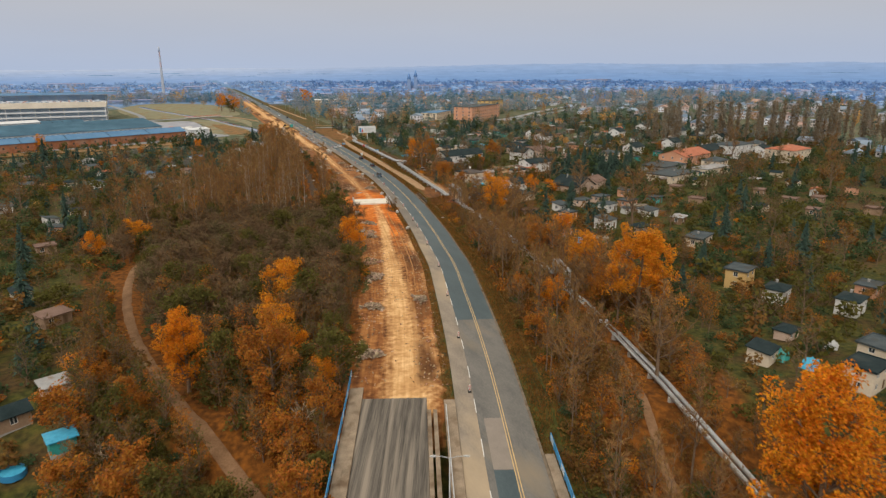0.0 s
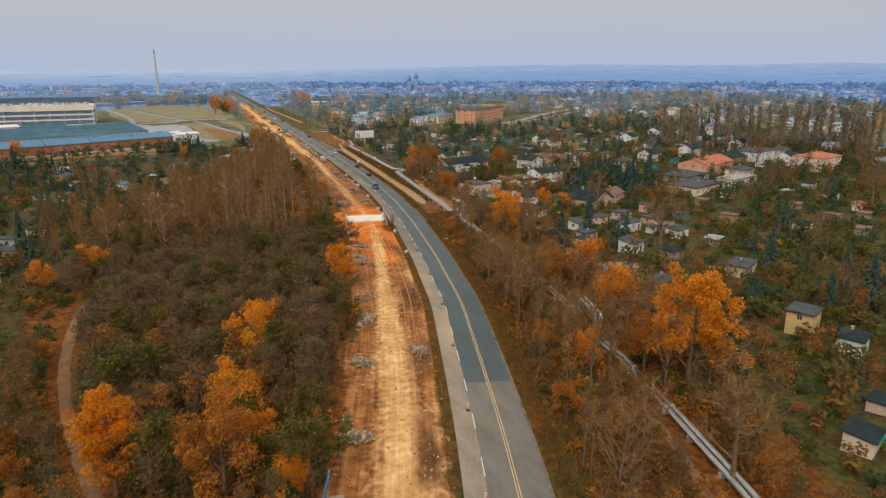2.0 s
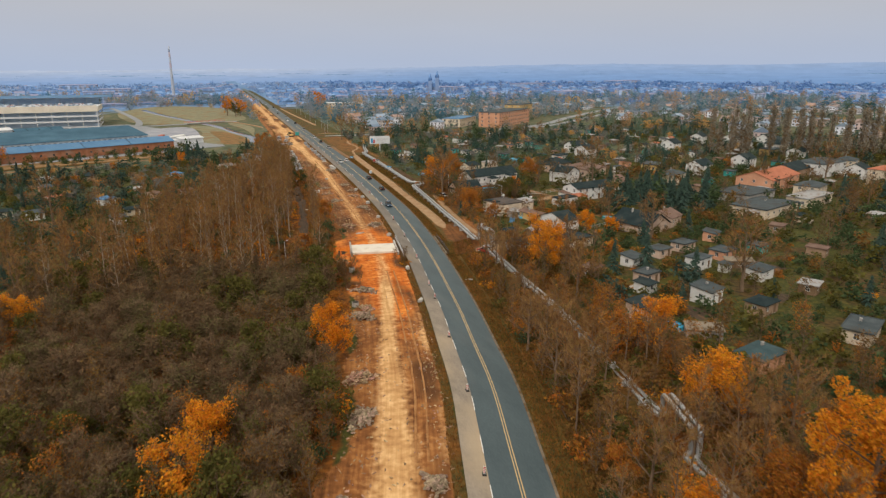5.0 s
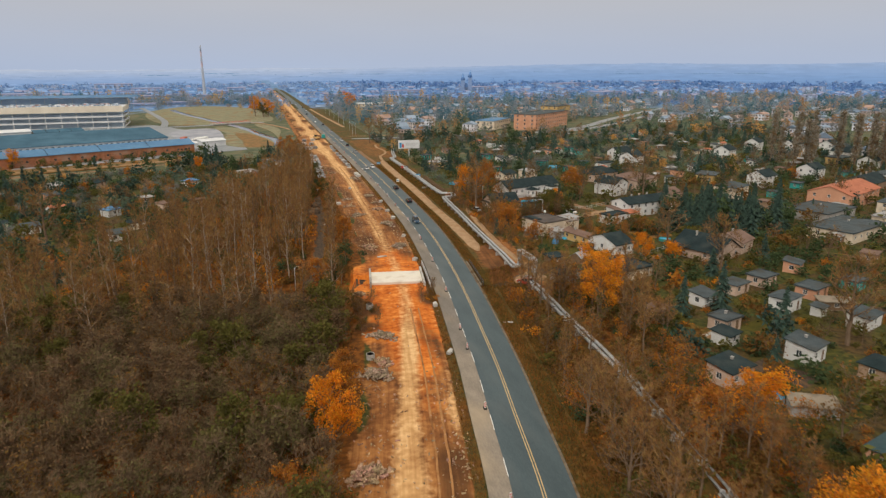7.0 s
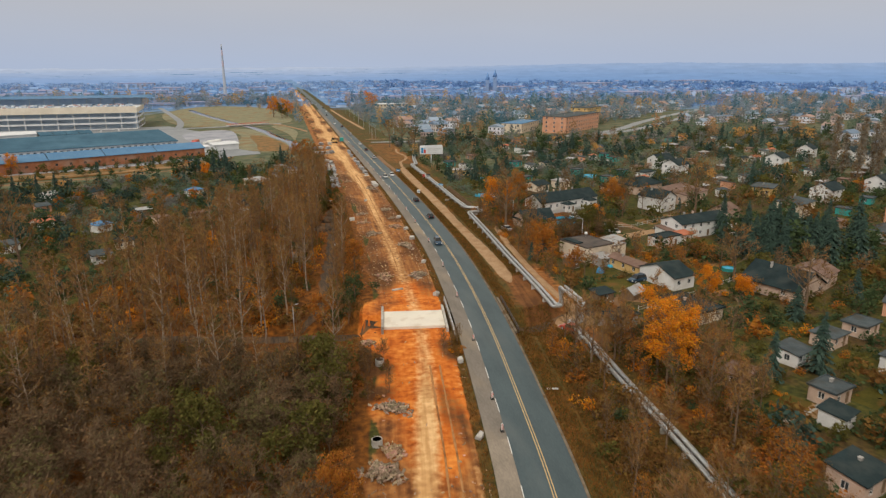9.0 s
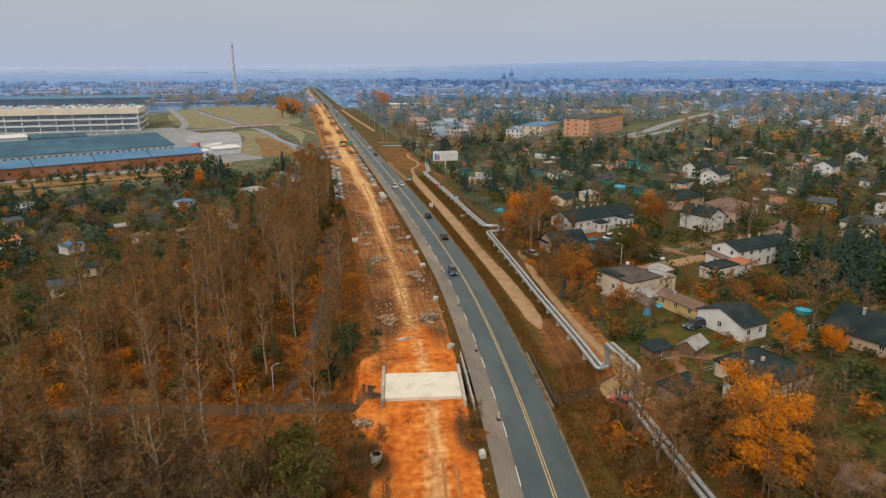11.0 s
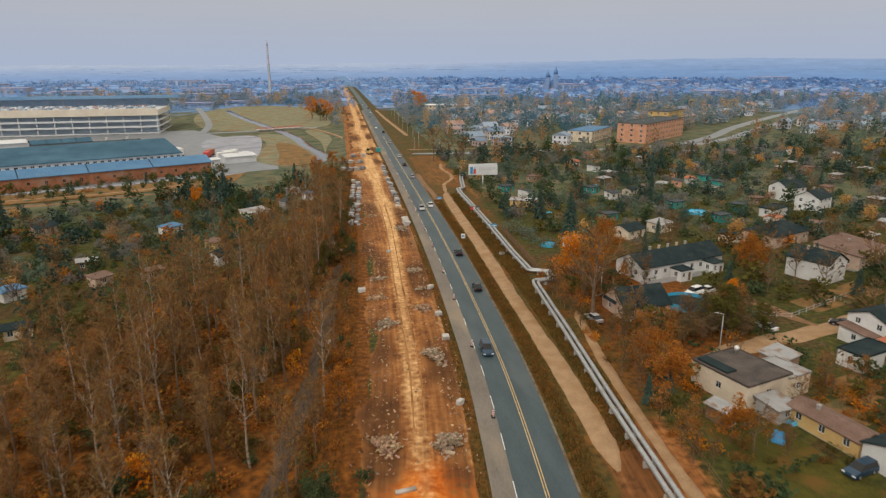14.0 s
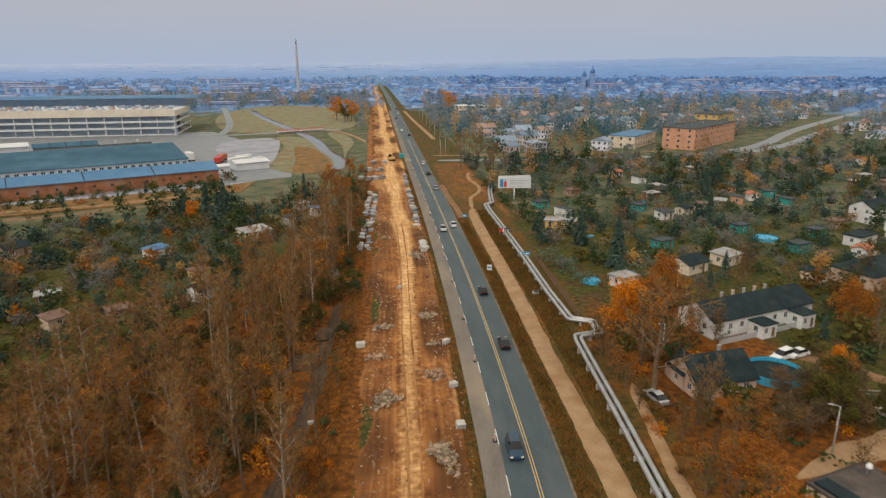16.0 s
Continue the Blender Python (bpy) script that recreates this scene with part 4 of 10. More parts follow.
# ---- twin heating pipes ----
def pipe_run(pts, name, label, gap=1.05, radius=0.36):
    """Two clad pipes side by side through 3D points, with clamps and supports."""
    root = thing("heating_pipe", label, "pipeline", pose(0, 0, 0))
    P = [Vector(p) for p in pts]
    for s in (-0.5, 0.5):
        path = []
        for i, p in enumerate(P):
            w0 = (P[i] - P[i - 1]) if i else (P[1] - P[0])
            w1 = (P[i + 1] - P[i]) if i < len(P) - 1 else w0
            f0, f1 = Vector((w0.x, w0.y, 0)), Vector((w1.x, w1.y, 0))
            f0 = f0 if f0.length > 0.05 else f1
            f1 = f1 if f1.length > 0.05 else f0
            n0, n1 = Vector((f0.y, -f0.x, 0)).normalized(), Vector((f1.y, -f1.x, 0)).normalized()
            nn = (n0 + n1)
            nn = nn.normalized() / max(0.5, nn.normalized().dot(n0)) if nn.length > 0.1 else n0
            path.append(p + nn * gap * s)
        # rounded corners
        fine = [path[0]]
        for i in range(1, len(path) - 1):
            a, b, c = path[i - 1], path[i], path[i + 1]
            r = min(0.7, (a - b).length * 0.4, (c - b).length * 0.4)
            u, v = b + (a - b).normalized() * r, b + (c - b).normalized() * r
            if (a - b).normalized().dot((c - b).normalized()) < -0.985:
                fine.append(b)
            else:
                fine += [u.lerp(b, t).lerp(b.lerp(v, t), t) for t in (0, 0.25, 0.5, 0.75, 1)]
        fine.append(path[-1])
        bm = bmesh.new()
        rings = []
        for i, p in enumerate(fine):
            w = (fine[min(i + 1, len(fine) - 1)] - fine[max(0, i - 1)]).normalized()
            u = w.cross(Vector((0, 0, 1)))
            u = u.normalized() if u.length > 0.2 else Vector((math.cos(0.1), math.sin(0.1), 0))
            u = (u - w * u.dot(w)).normalized()
            v = w.cross(u)
            rings.append([bm.verts.new(p + radius * (math.cos(k * math.tau / 12) * u + math.sin(k * math.tau / 12) * v)) for k in range(12)])
        for r, t in zip(rings, rings[1:]):
            best = min(range(12), key=lambda o: (r[0].co - t[o].co).length)
            for k in range(12):
                bm.faces.new((r[k], r[(k + 1) % 12], t[(best + k + 1) % 12], t[(best + k) % 12])).smooth = True
        bm.faces.new(rings[0][::-1]), bm.faces.new(rings[-1])
        part("pipe", bm, STEEL, root, "silver sheet-clad pipe")
    for a, b in zip(P, P[1:]):
        f = Vector((b.x - a.x, b.y - a.y, 0))
        if f.length < 3 or abs(b.z - a.z) > 0.8:
            continue
        n = max(1, int(f.length / 6.0))
        nrm = Vector((f.y, -f.x, 0)).normalized()
        for k in range(n):
            c = a.lerp(b, (k + 0.5) / n)
            gz = ground_z(c.x, c.y)
            if c.z - gz > 3:
                continue
            ang = math.degrees(math.atan2(f.y, f.x)) - 90
            bm = bmesh.new()
            bx(bm, -0.95, 0.95, -0.2, 0.2, gz - 0.3 - c.z, -radius + 0.03)
            ob = part("support", bm, CONCRETE, root, "concrete pipe support")
            ob.matrix_basis = pose(*c, 0, 0, ang)
            bm = bmesh.new()
            for s in (-0.5, 0.5):
                q0, q1 = c + nrm * gap * s - f.normalized() * 0.05, c + nrm * gap * s + f.normalized() * 0.05
                cyl(bm, q0, q1, radius + 0.03, n=12)
            part("clamp", bm, GREY_PAINT, root)
    return root


PZ = 1.0
pipe_run([(45, 8, -0.5), (52.5, 35, 0.3), (56.0, 47.5, PZ), (59.6, 60.5, PZ), (63.4, 74, PZ), (67.2, 90, PZ), (71.2, 109, PZ), (72.3, 119.9, PZ), (73.4, 120.4, PZ), (73.4, 120.4, 4.5), (75.6, 129.4, 4.5), (75.6, 129.4, PZ), (75.4, 131.5, PZ), (81.1, 168, PZ), (82.2, 180, PZ), (83.5, 198, PZ), (84.9, 212.5, PZ), (85.4, 218, PZ),
          (85.5, 221.2, PZ), (87.3, 221.2, PZ), (87.3, 221.2, 5.0), (87.4, 230.6, 5.0), (87.4, 230.6, PZ), (85.9, 230.4, PZ), (86.9, 241, PZ), (88.7, 267, PZ), (90.9, 293, PZ), (92.8, 318.6, PZ), (93.2, 320.6, PZ), (97.6, 321.6, PZ), (98.2, 327.0, PZ),
          (94.2, 329.0, PZ), (94.1, 345, PZ), (94.7, 371, PZ), (95.0, 400, PZ), (95.0, 426, PZ), (95.4, 435, PZ), (98.0, 437.5, PZ), (100.8, 458, PZ), (104.5, 476, PZ)], "heating_pipe", "twin silver clad heating pipes on low concrete supports with raised loops")

# ---- buildings ----
def facade(bm, length, high, thick, cols):
    """A wall along x from 0 with its outside at y = 0, body towards +y, and real openings: cols of x0, x1, [(z0, z1), ...]."""
    x = 0.0
    for x0, x1, holes in sorted(cols):
        if x0 > x + 1e-3:
            bx(bm, x, x0, 0, thick, 0, high)
        z = 0.0
        for z0, z1 in sorted(holes):
            if z0 > z + 1e-3:
                bx(bm, x0, x1, 0, thick, z, z0)
            z = z1
        if high > z + 1e-3:
            bx(bm, x0, x1, 0, thick, z, high)
        x = x1
    if length > x + 1e-3:
        bx(bm, x, length, 0, thick, 0, high)


def house(x, y, w, d, rot, eave, roof="gable", rise=1.8, walls=RENDER_WHITE, roofing=ROOF_DARK, label="", name="house", wins=(3, 1, 3, 1), storeys=1, door=0, chimneys=1, along="x",
          z=None, over=0.35, win=(1.0, 1.15), group="", plinth=True, category="house", panes=True, frames=None):
    """A house: hollow walls with openings, windows with frames, panes and sills, a roof with thickness, chimneys.
    rot: the direction of its long front; wins: windows per storey on front, right side, back, left side."""
    z = ground_z(x, y) if z is None else z
    label = label if len(label.split()) > 3 else label + " among garden plots"
    root = thing(name, label, category, pose(x, y, z, 0, 0, rot), group)
    sides = ((w, (-w / 2, -d / 2), 0), (d, (w / 2, -d / 2), 90), (w, (w / 2, d / 2), 180), (d, (-w / 2, d / 2), 270))
    t = 0.3
    sh = eave / storeys
    for k, (ln, org, ang) in enumerate(sides):
        bm = bmesh.new()
        n = wins[k]
        ww, wh = min(win[0], ln / (n + 0.6) * 0.6) if n else 1, min(win[1], sh * 0.5)
        cols, spots = [], []
        for i in range(n):
            c = ln * (i + 0.5) / n
            if k == door and i == n // 2 and n > 1 and door >= 0:
                holes = [(0.08, min(2.05, sh - 0.3))] + [(s * sh + sh * 0.38, s * sh + sh * 0.38 + wh) for s in range(1, storeys)]
            else:
                holes = [(s * sh + sh * 0.38, s * sh + sh * 0.38 + wh) for s in range(storeys)]
            cols.append((c - ww / 2, c + ww / 2, holes))
            spots += [(c, ww, h) for h in holes]
        # side walls stop between the long walls
        facade(bm, ln, eave, t, cols)
        if k % 2:
            for v in bm.verts:
                v.co.x = min(max(v.co.x, t), ln - t)
        ob = part("wall", bm, walls, root)
        ob.matrix_basis = pose(*org, 0, 0, 0, ang)
        for c, ww2, (z0, z1) in spots:
            isdoor = z0 < 0.1
            bm = bmesh.new()
            f = 0.07
            for q0 in ((c - ww2 / 2, c - ww2 / 2 + f, z0, z1), (c + ww2 / 2 - f, c + ww2 / 2, z0, z1), (c - ww2 / 2 + f, c + ww2 / 2 - f, z0, z0 + f), (c - ww2 / 2 + f, c + ww2 / 2 - f, z1 - f, z1), (c - f / 2, c + f / 2, z0 + f, z1 - f)):
                bx(bm, q0[0], q0[1], 0.06, 0.14, q0[2], q0[3])
            fr = part("door" if isdoor else "window", bm, WOOD if isdoor else (frames or WHITE), ob)
            bm = bmesh.new()
            bx(bm, c - ww2 / 2 + f, c + ww2 / 2 - f, 0.09, 0.11, z0 + f, z1 - f)
            part("door_leaf" if isdoor else "pane", bm, WOOD if isdoor else GLASS, fr)
    bm = bmesh.new()
    bx(bm, -w / 2 + t, w / 2 - t, -d / 2 + t, d / 2 - t, 0.02, 0.2)
    part("floor", bm, CONCRETE, root)
    if plinth:
        bm = bmesh.new()
        bx(bm, -w / 2 - 0.05, w / 2 + 0.05, -d / 2 - 0.05, d / 2 + 0.05, -1.2, 0.02)
        part("plinth", bm, RENDER_GREY, root)
    o, th = over, 0.16
    a, b = (w, d) if along == "x" else (d, w)

    def P(u, v, zz):
        return (u, v, zz) if along == "x" else (-v, u, zz)

    def side_of_roof(quad):
        up = [Vector(p) + Vector((0, 0, th)) for p in quad]
        bm2 = bmesh.new()
        poly_prism(bm2, quad, [tuple(p) for p in up])
        return bm2

    if roof == "gable":
        for s in (-1, 1):
            drop = rise * o / (b / 2)
            part("roof_slope", side_of_roof([P(-a / 2 - o, s * (b / 2 + o), eave - drop + 0.02), P(a / 2 + o, s * (b / 2 + o), eave - drop + 0.02), P(a / 2 + o, s * 0.004, eave + rise), P(-a / 2 - o, s * 0.004, eave + rise)][::s]), roofing, root)
        for s in (-1, 1):
            bm = bmesh.new()
            x0, x1 = s * a / 2, s * (a / 2 - t)
            poly_prism(bm, [P(x0, -b / 2, eave), P(x0, b / 2, eave), P(x0, 0, eave + rise)], [P(x1, -b / 2, eave), P(x1, b / 2, eave), P(x1, 0, eave + rise)])
            part("gable", bm, walls, root)
    elif roof == "hip":
        r = max(0.3, a / 2 - b / 2)
        E0 = eave + 0.02
        c = [P(-a / 2 - o, -b / 2 - o, E0), P(a / 2 + o, -b / 2 - o, E0), P(a / 2 + o, b / 2 + o, E0), P(-a / 2 - o, b / 2 + o, E0)]
        r0, r1 = P(-r, 0, eave + rise), P(r, 0, eave + rise)
        for f in ([c[0], c[1], r1, r0], [c[1], c[2], r1], [c[2], c[3], r0, r1], [c[3], c[0], r0]):
            part("roof_slope", side_of_roof(f), roofing, root)
    elif roof == "shed":
        part("roof", side_of_roof([P(-a / 2 - o, -b / 2 - o, eave + 0.02), P(a / 2 + o, -b / 2 - o, eave + 0.02), P(a / 2 + o, b / 2 + o, eave + rise), P(-a / 2 - o, b / 2 + o, eave + rise)]), roofing, root)
        for s in (-1, 1):
            bm = bmesh.new()
            x0, x1 = s * a / 2, s * (a / 2 - t)
            rr = rise * b / (b + 2 * o)
            poly_prism(bm, [P(x0, -b / 2, eave), P(x0, b / 2, eave), P(x0, b / 2, eave + rr)], [P(x1, -b / 2, eave), P(x1, b / 2, eave), P(x1, b / 2, eave + rr)])
            part("gable", bm, walls, root)
        bm = bmesh.new()
        va, vb = P(-a / 2 + t, b / 2 - t, eave), P(a / 2 - t, b / 2, eave + rise * 0.9)
        bx(bm, min(va[0], vb[0]), max(va[0], vb[0]), min(va[1], vb[1]), max(va[1], vb[1]), va[2], vb[2])
        part("gable", bm, walls, root)
    else:
        bm = bmesh.new()
        bx(bm, -w / 2 - o, w / 2 + o, -d / 2 - o, d / 2 + o, eave + 0.003, eave + 0.2)
        rf = part("roof", bm, roofing, root)
        bm = bmesh.new()
        for q0 in ((-w / 2 - o, w / 2 + o, -d / 2 - o, -d / 2 - o + 0.14), (-w / 2 - o, w / 2 + o, d / 2 + o - 0.14, d / 2 + o), (-w / 2 - o, -w / 2 - o + 0.14, -d / 2 - o + 0.14, d / 2 + o - 0.14), (w / 2 + o - 0.14, w / 2 + o, -d / 2 - o + 0.14, d / 2 + o - 0.14)):
            bx(bm, *q0, eave + 0.2, eave + 0.34)
        part("roof_edge", bm, roofing, rf)
    for i in range(chimneys):
        bm = bmesh.new()
        u = a * (-0.28 + 0.56 * (i + 0.5) / max(1, chimneys)) if chimneys > 1 else a * 0.18
        c = P(u, 0.12 * b, 0)
        top = eave + (rise if roof in ("gable", "hip") else rise * 0.6 if roof == "shed" else 0.2) + 0.7
        bx(bm, c[0] - 0.24, c[0] + 0.24, c[1] - 0.2, c[1] + 0.2, eave - 0.1, top - 0.2)
        bx(bm, c[0] - 0.3, c[0] + 0.3, c[1] - 0.26, c[1] + 0.26, top - 0.2, top - 0.1)
        part("chimney", bm, RENDER_PINK if i % 2 else RENDER_GREY, root)
    return root


# houses on the village side
cream_house = house(111.6, 269.6, 9.6, 10.6, 18, 4.0, "flat", 0, RENDER_CREAM, ROOF_BROWNGREY, "cream flat-roofed block with an almost windowless wall", wins=(1, 0, 2, 1), door=2, chimneys=0, over=0.12)
bm = bmesh.new()
bx(bm, -4.3, -2.2, -1.0, 4.9, 4.21, 4.5, 0.05)
part("skylight", bm, ROOF_DARK, cream_house, "long dark raised roof light")
bm = bmesh.new()
cyl(bm, (3.0, 3.6, 4.2), (3.0, 3.6, 5.3), 0.05, n=6)
mast = part("dish_mast", bm, GREY_PAINT, cream_house)
bm = bmesh.new()
cyl(bm, (3.0, 3.5, 5.2), (2.9, 3.2, 5.3), 0.5, 0.12, 14)
part("satellite_dish", bm, WHITE, mast, "white satellite dish")
house(118.6, 269.4, 5.0, 6.4, 18, 3.4, "flat", 0, RENDER_CREAM, ROOF_TIN, "low cream annexe with a tin roof", wins=(1, 1, 1, 0), chimneys=0, over=0.1)
house(123.0, 276.0, 5.5, 4.0, 25, 2.5, "shed", 0.5, RENDER_BROWN, ROOF_TIN, "small brick outbuilding with a tin roof", name="outbuilding", category="shed", wins=(1, 0, 1, 0), chimneys=0)
house(120.4, 244.6, 6.4, 11.0, 14, 3.0, "gable", 2.0, RENDER_WHITE, ROOF_DARK, "white rendered house with a dark shallow gable roof", wins=(2, 1, 1, 1), along="x", door=-1, chimneys=0)
house(116.8, 255.5, 4.4, 11.0, 14, 2.3, "gable", 0.9, RENDER_YELLOW, ROOF_BROWN, "low yellow house row with a brown roof", wins=(1, 3, 1, 3), along="y", chimneys=1, over=0.25)
house(112.5, 261.5, 4.0, 4.0, 14, 2.1, "shed", 0.4, RENDER_GREY, ROOF_TIN, "grey garden shed with a bright tin roof", name="garden_shed", category="shed", wins=(1, 0, 0, 0), chimneys=0)
house(154.6, 284.8, 19.5, 8.2, 14, 4.6, "gable", 1.6, RENDER_WHITE, ROOF_DARK, "long white two-storey house with a shallow dark roof", wins=(6, 1, 6, 2), storeys=2, chimneys=3)
house(164.0, 282.6, 4.4, 4.6, 14, 4.6, "hip", 0.9, RENDER_WHITE, ROOF_DARK, "white two-storey wing of the long house", name="house_wing", wins=(1, 1, 0, 0), storeys=2, chimneys=0)
house(143.6, 282.6, 2.6, 6.0, 14, 2.3, "shed", 0.7, RENDER_WHITE, ROOF_BROWN, "white lean-to porch with a brown roof", name="porch", category="porch", wins=(1, 0, 0, 1), chimneys=0)
house(138.6, 275.0, 8.5, 4.6, 18, 2.8, "flat", 0, RENDER_WHITE, ROOF_DARK, "low white garage row with a flat roof", name="garage", category="garage", wins=(2, 1, 0, 1), chimneys=0, over=0.15)
house(145.5, 276.3, 4.2, 3.2, 18, 2.6, "shed", 0.5, RENDER_WHITE, ROOF_RED, "small white porch with a red roof", name="porch", category="shed", wins=(1, 0, 0, 0), chimneys=0)
house(178.5, 327.5, 16.5, 11.0, 30, 3.4, "shed", 1.4, RENDER_PINK, ROOF_BROWN, "pinkish villa with a shallow brown roof and parapet", wins=(4, 2, 3, 2), chimneys=1)
house(142.6, 232.6, 11.0, 13.0, 20, 2.8, "gable", 3.2, RENDER_PINK, ROOF_DARK, "pinkish house under a big dark gable roof", wins=(3, 2, 3, 2), chimneys=1, along="y", over=0.6)
house(153.6, 235.6, 8.0, 8.0, 30, 3.2, "gable", 1.8, RENDER_PINK, ROOF_BROWN, "pinkish house with a brown roof and roof lights", wins=(2, 2, 2, 1), chimneys=1)
long_house = house(129.4, 327.6, 26.0, 9.0, 18, 3.4, "gable", 2.4, RENDER_WHITE, ROOF_DARK, "long cream single-storey house with a dark gable roof and porches", wins=(9, 2, 9, 2), chimneys=5)
for px_, ph in ((-2.5, 2.6), (7.8, 2.8)):
    m = pose(129.4, 327.6, ground_z(129.4, 327.6), 0, 0, 18) @ Vector((px_, -6.3, 0))
    house(m.x, m.y, 3.6, 3.4, 18, ph, "hip", 0.9, RENDER_WHITE, ROOF_DARK, "cream entrance porch with a small dark hipped roof", name="porch", category="porch", wins=(2, 1, 0, 1), chimneys=0, over=0.2)
house(109.8, 303.8, 10.6, 8.6, 9, 2.8, "gable", 3.0, RENDER_PINK, ROOF_DARK, "old brick-toned cottage under a steep dark roof", wins=(3, 2, 3, 2), chimneys=1)
house(106.5, 304.5, 4.6, 4.2, 9, 2.8, "gable", 2.3, RENDER_PINK, ROOF_DARK, "gabled bay of the old cottage", name="cottage_bay", wins=(1, 1, 1, 1), along="y", chimneys=0, over=0.25)
house(112.0, 224.2, 10.2, 10.6, 17, 2.5, "flat", 0, RENDER_CREAM, ROOF_DARK, "low cream house with a broad black felt roof", wins=(3, 2, 3, 2), chimneys=2)
house(104.5, 218.5, 3.6, 5.2, 17, 2.6, "shed", 0.6, RENDER_WHITE, ROOF_DARK, "small white annexe with a felt roof", name="annexe", wins=(1, 1, 0, 1), chimneys=0)
house(94.6, 219.9, 6.4, 4.0, 18, 2.5, "flat", 0, RENDER_GREY, ROOF_DARK, "low garden shed with a dark flat roof", name="garden_shed", category="shed", wins=(1, 0, 1, 0), chimneys=0)
house(103.3, 261.0, 2.6, 3.4, 30, 2.2, "shed", 0.4, WOOD, ROOF_TIN, "brown timber shed with a tin roof", name="garden_shed", category="shed", wins=(1, 0, 0, 0), chimneys=0)
house(107.2, 236.8, 4.6, 3.0, 32, 1.6, "gable", 1.1, WOOD, ROOF_TIN, "rusty tin-roofed timber shed", name="garden_shed", category="shed", wins=(0, 0, 0, 0), chimneys=0)
house(99.0, 235.4, 4.2, 3.0, 14, 1.8, "shed", 0.4, WOOD, ROOF_DARK, "dark timber garden shed", name="garden_shed", category="shed", wins=(1, 0, 0, 0), chimneys=0)
house(129.9, 205.4, 5.4, 4.2, 20, 2.3, "hip", 0.7, RENDER_PINK, ROOF_GREY, "small garden house with pinkish walls and a grey roof", "garden_house", (2, 1, 2, 1), chimneys=0)
house(139.6, 208.0, 5.6, 4.2, 20, 2.3, "flat", 0, RENDER_PINK, ROOF_GREY, "small garden house with white pillars and a flat roof", "garden_house", (2, 1, 2, 1), chimneys=0)
house(113.2, 187.4, 4.9, 4.0, 18, 2.5, "flat", 0, RENDER_PINK, ROOF_GREY, "pinkish garden house with a grey flat roof", "garden_house", (2, 1, 2, 1), chimneys=1, over=0.3)
house(108.6, 181.2, 3.8, 3.6, 24, 2.1, "shed", 0.4, RENDER_WHITE, ROOF_DARK, "small white shed with a dark roof", "garden_shed", (1, 0, 0, 0), category="shed", chimneys=0)
house(99.2, 168.2, 6.0, 4.6, 18, 2.7, "shed", 0.7, RENDER_PINK, ROOF_DARK, "garden house with pale walls and a dark roof", "garden_house", (2, 1, 1, 1), chimneys=1)
house(132.6, 193.0, 5.8, 4.2, 22, 2.9, "hip", 0.6, RENDER_WHITE, ROOF_GREY, "white garden house with a grey roof", "garden_house", (2, 1, 2, 1), chimneys=0)
house(117.5, 171.6, 5.4, 4.8, 24, 2.9, "shed", 0.8, RENDER_WHITE, ROOF_GREY, "white garden house with a grey lean-to roof", "garden_house", (2, 1, 2, 1), chimneys=1)
house(124.0, 162.6, 5.6, 4.2, 18, 2.3, "hip", 0.9, RENDER_BROWN, ROOF_DARK, "brown garden house with a dark roof", "garden_house", (2, 1, 2, 1), chimneys=0)
house(136.8, 188.2, 2.8, 2.2, 22, 1.9, "shed", 0.3, RENDER_WHITE, ROOF_GREY, "tiny white tool shed with a grey roof", "garden_shed", (1, 0, 0, 0), category="shed", chimneys=0)
house(143.2, 190.6, 6.6, 2.8, -24, 1.8, "shed", 0.3, WOOD, ROOF_FIBRE, "long low timber shed with a pale fibre roof", "garden_shed", (1, 0, 0, 0), category="shed", chimneys=0)
house(104.2, 142.0, 7.4, 5.0, 17, 2.6, "hip", 0.7, RENDER_ORANGE, ROOF_TEAL, "orange-brown garden house with a flat teal-grey roof", "garden_house", (2, 1, 2, 1), chimneys=1)
house(144.6, 198.2, 6.0, 4.4, 20, 2.4, "flat", 0, RENDER_ORANGE, ROOF_GREY, "orange garden house with a flat roof", "garden_house", (2, 1, 2, 1), chimneys=0)
house(140.9, 181.2, 6.2, 4.2, 22, 2.5, "shed", 0.5, RENDER_WHITE, ROOF_GREY, "white garden hut with a slate-grey lean-to roof", "garden_shed", (1, 1, 0, 0), category="shed", chimneys=0)
house(103.9, 155.8, 6.4, 3.2, -28, 1.7, "shed", 0.4, RENDER_GREY, ROOF_FIBRE, "long low shed with a pale fibre roof", "garden_shed", (1, 0, 0, 0), category="shed", chimneys=0)
house(239.0, 281.0, 28, 15, 24, 5.0, "gable", 2.6, RENDER_ORANGE, ROOF_RED, "orange two-storey house with a red roof", wins=(6, 3, 6, 3), storeys=2, chimneys=2)
house(268.0, 298.0, 22, 12, 24, 4.5, "gable", 2.4, RENDER_BROWN, ROOF_DARK, "brown house with a dark roof", wins=(5, 2, 5, 2), chimneys=2)
house(210.5, 263.0, 20, 14, 20, 3.2, "flat", 0, RENDER_GREY, ROOF_GREY, "grey flat-roofed workshop", "workshop", (5, 2, 5, 2), category="workshop", chimneys=1)
house(198.4, 240.4, 23, 13, 20, 3.2, "flat", 0, RENDER_CREAM, ROOF_GREY, "cream workshop with a flat grey roof", "workshop", (6, 2, 5, 2), category="workshop", chimneys=1)
house(226.0, 247.0, 20, 8, 20, 3.4, "flat", 0, RENDER_CREAM, ROOF_TIN, "long cream building with a white flat roof", "workshop", (6, 2, 5, 2), category="workshop", chimneys=0)
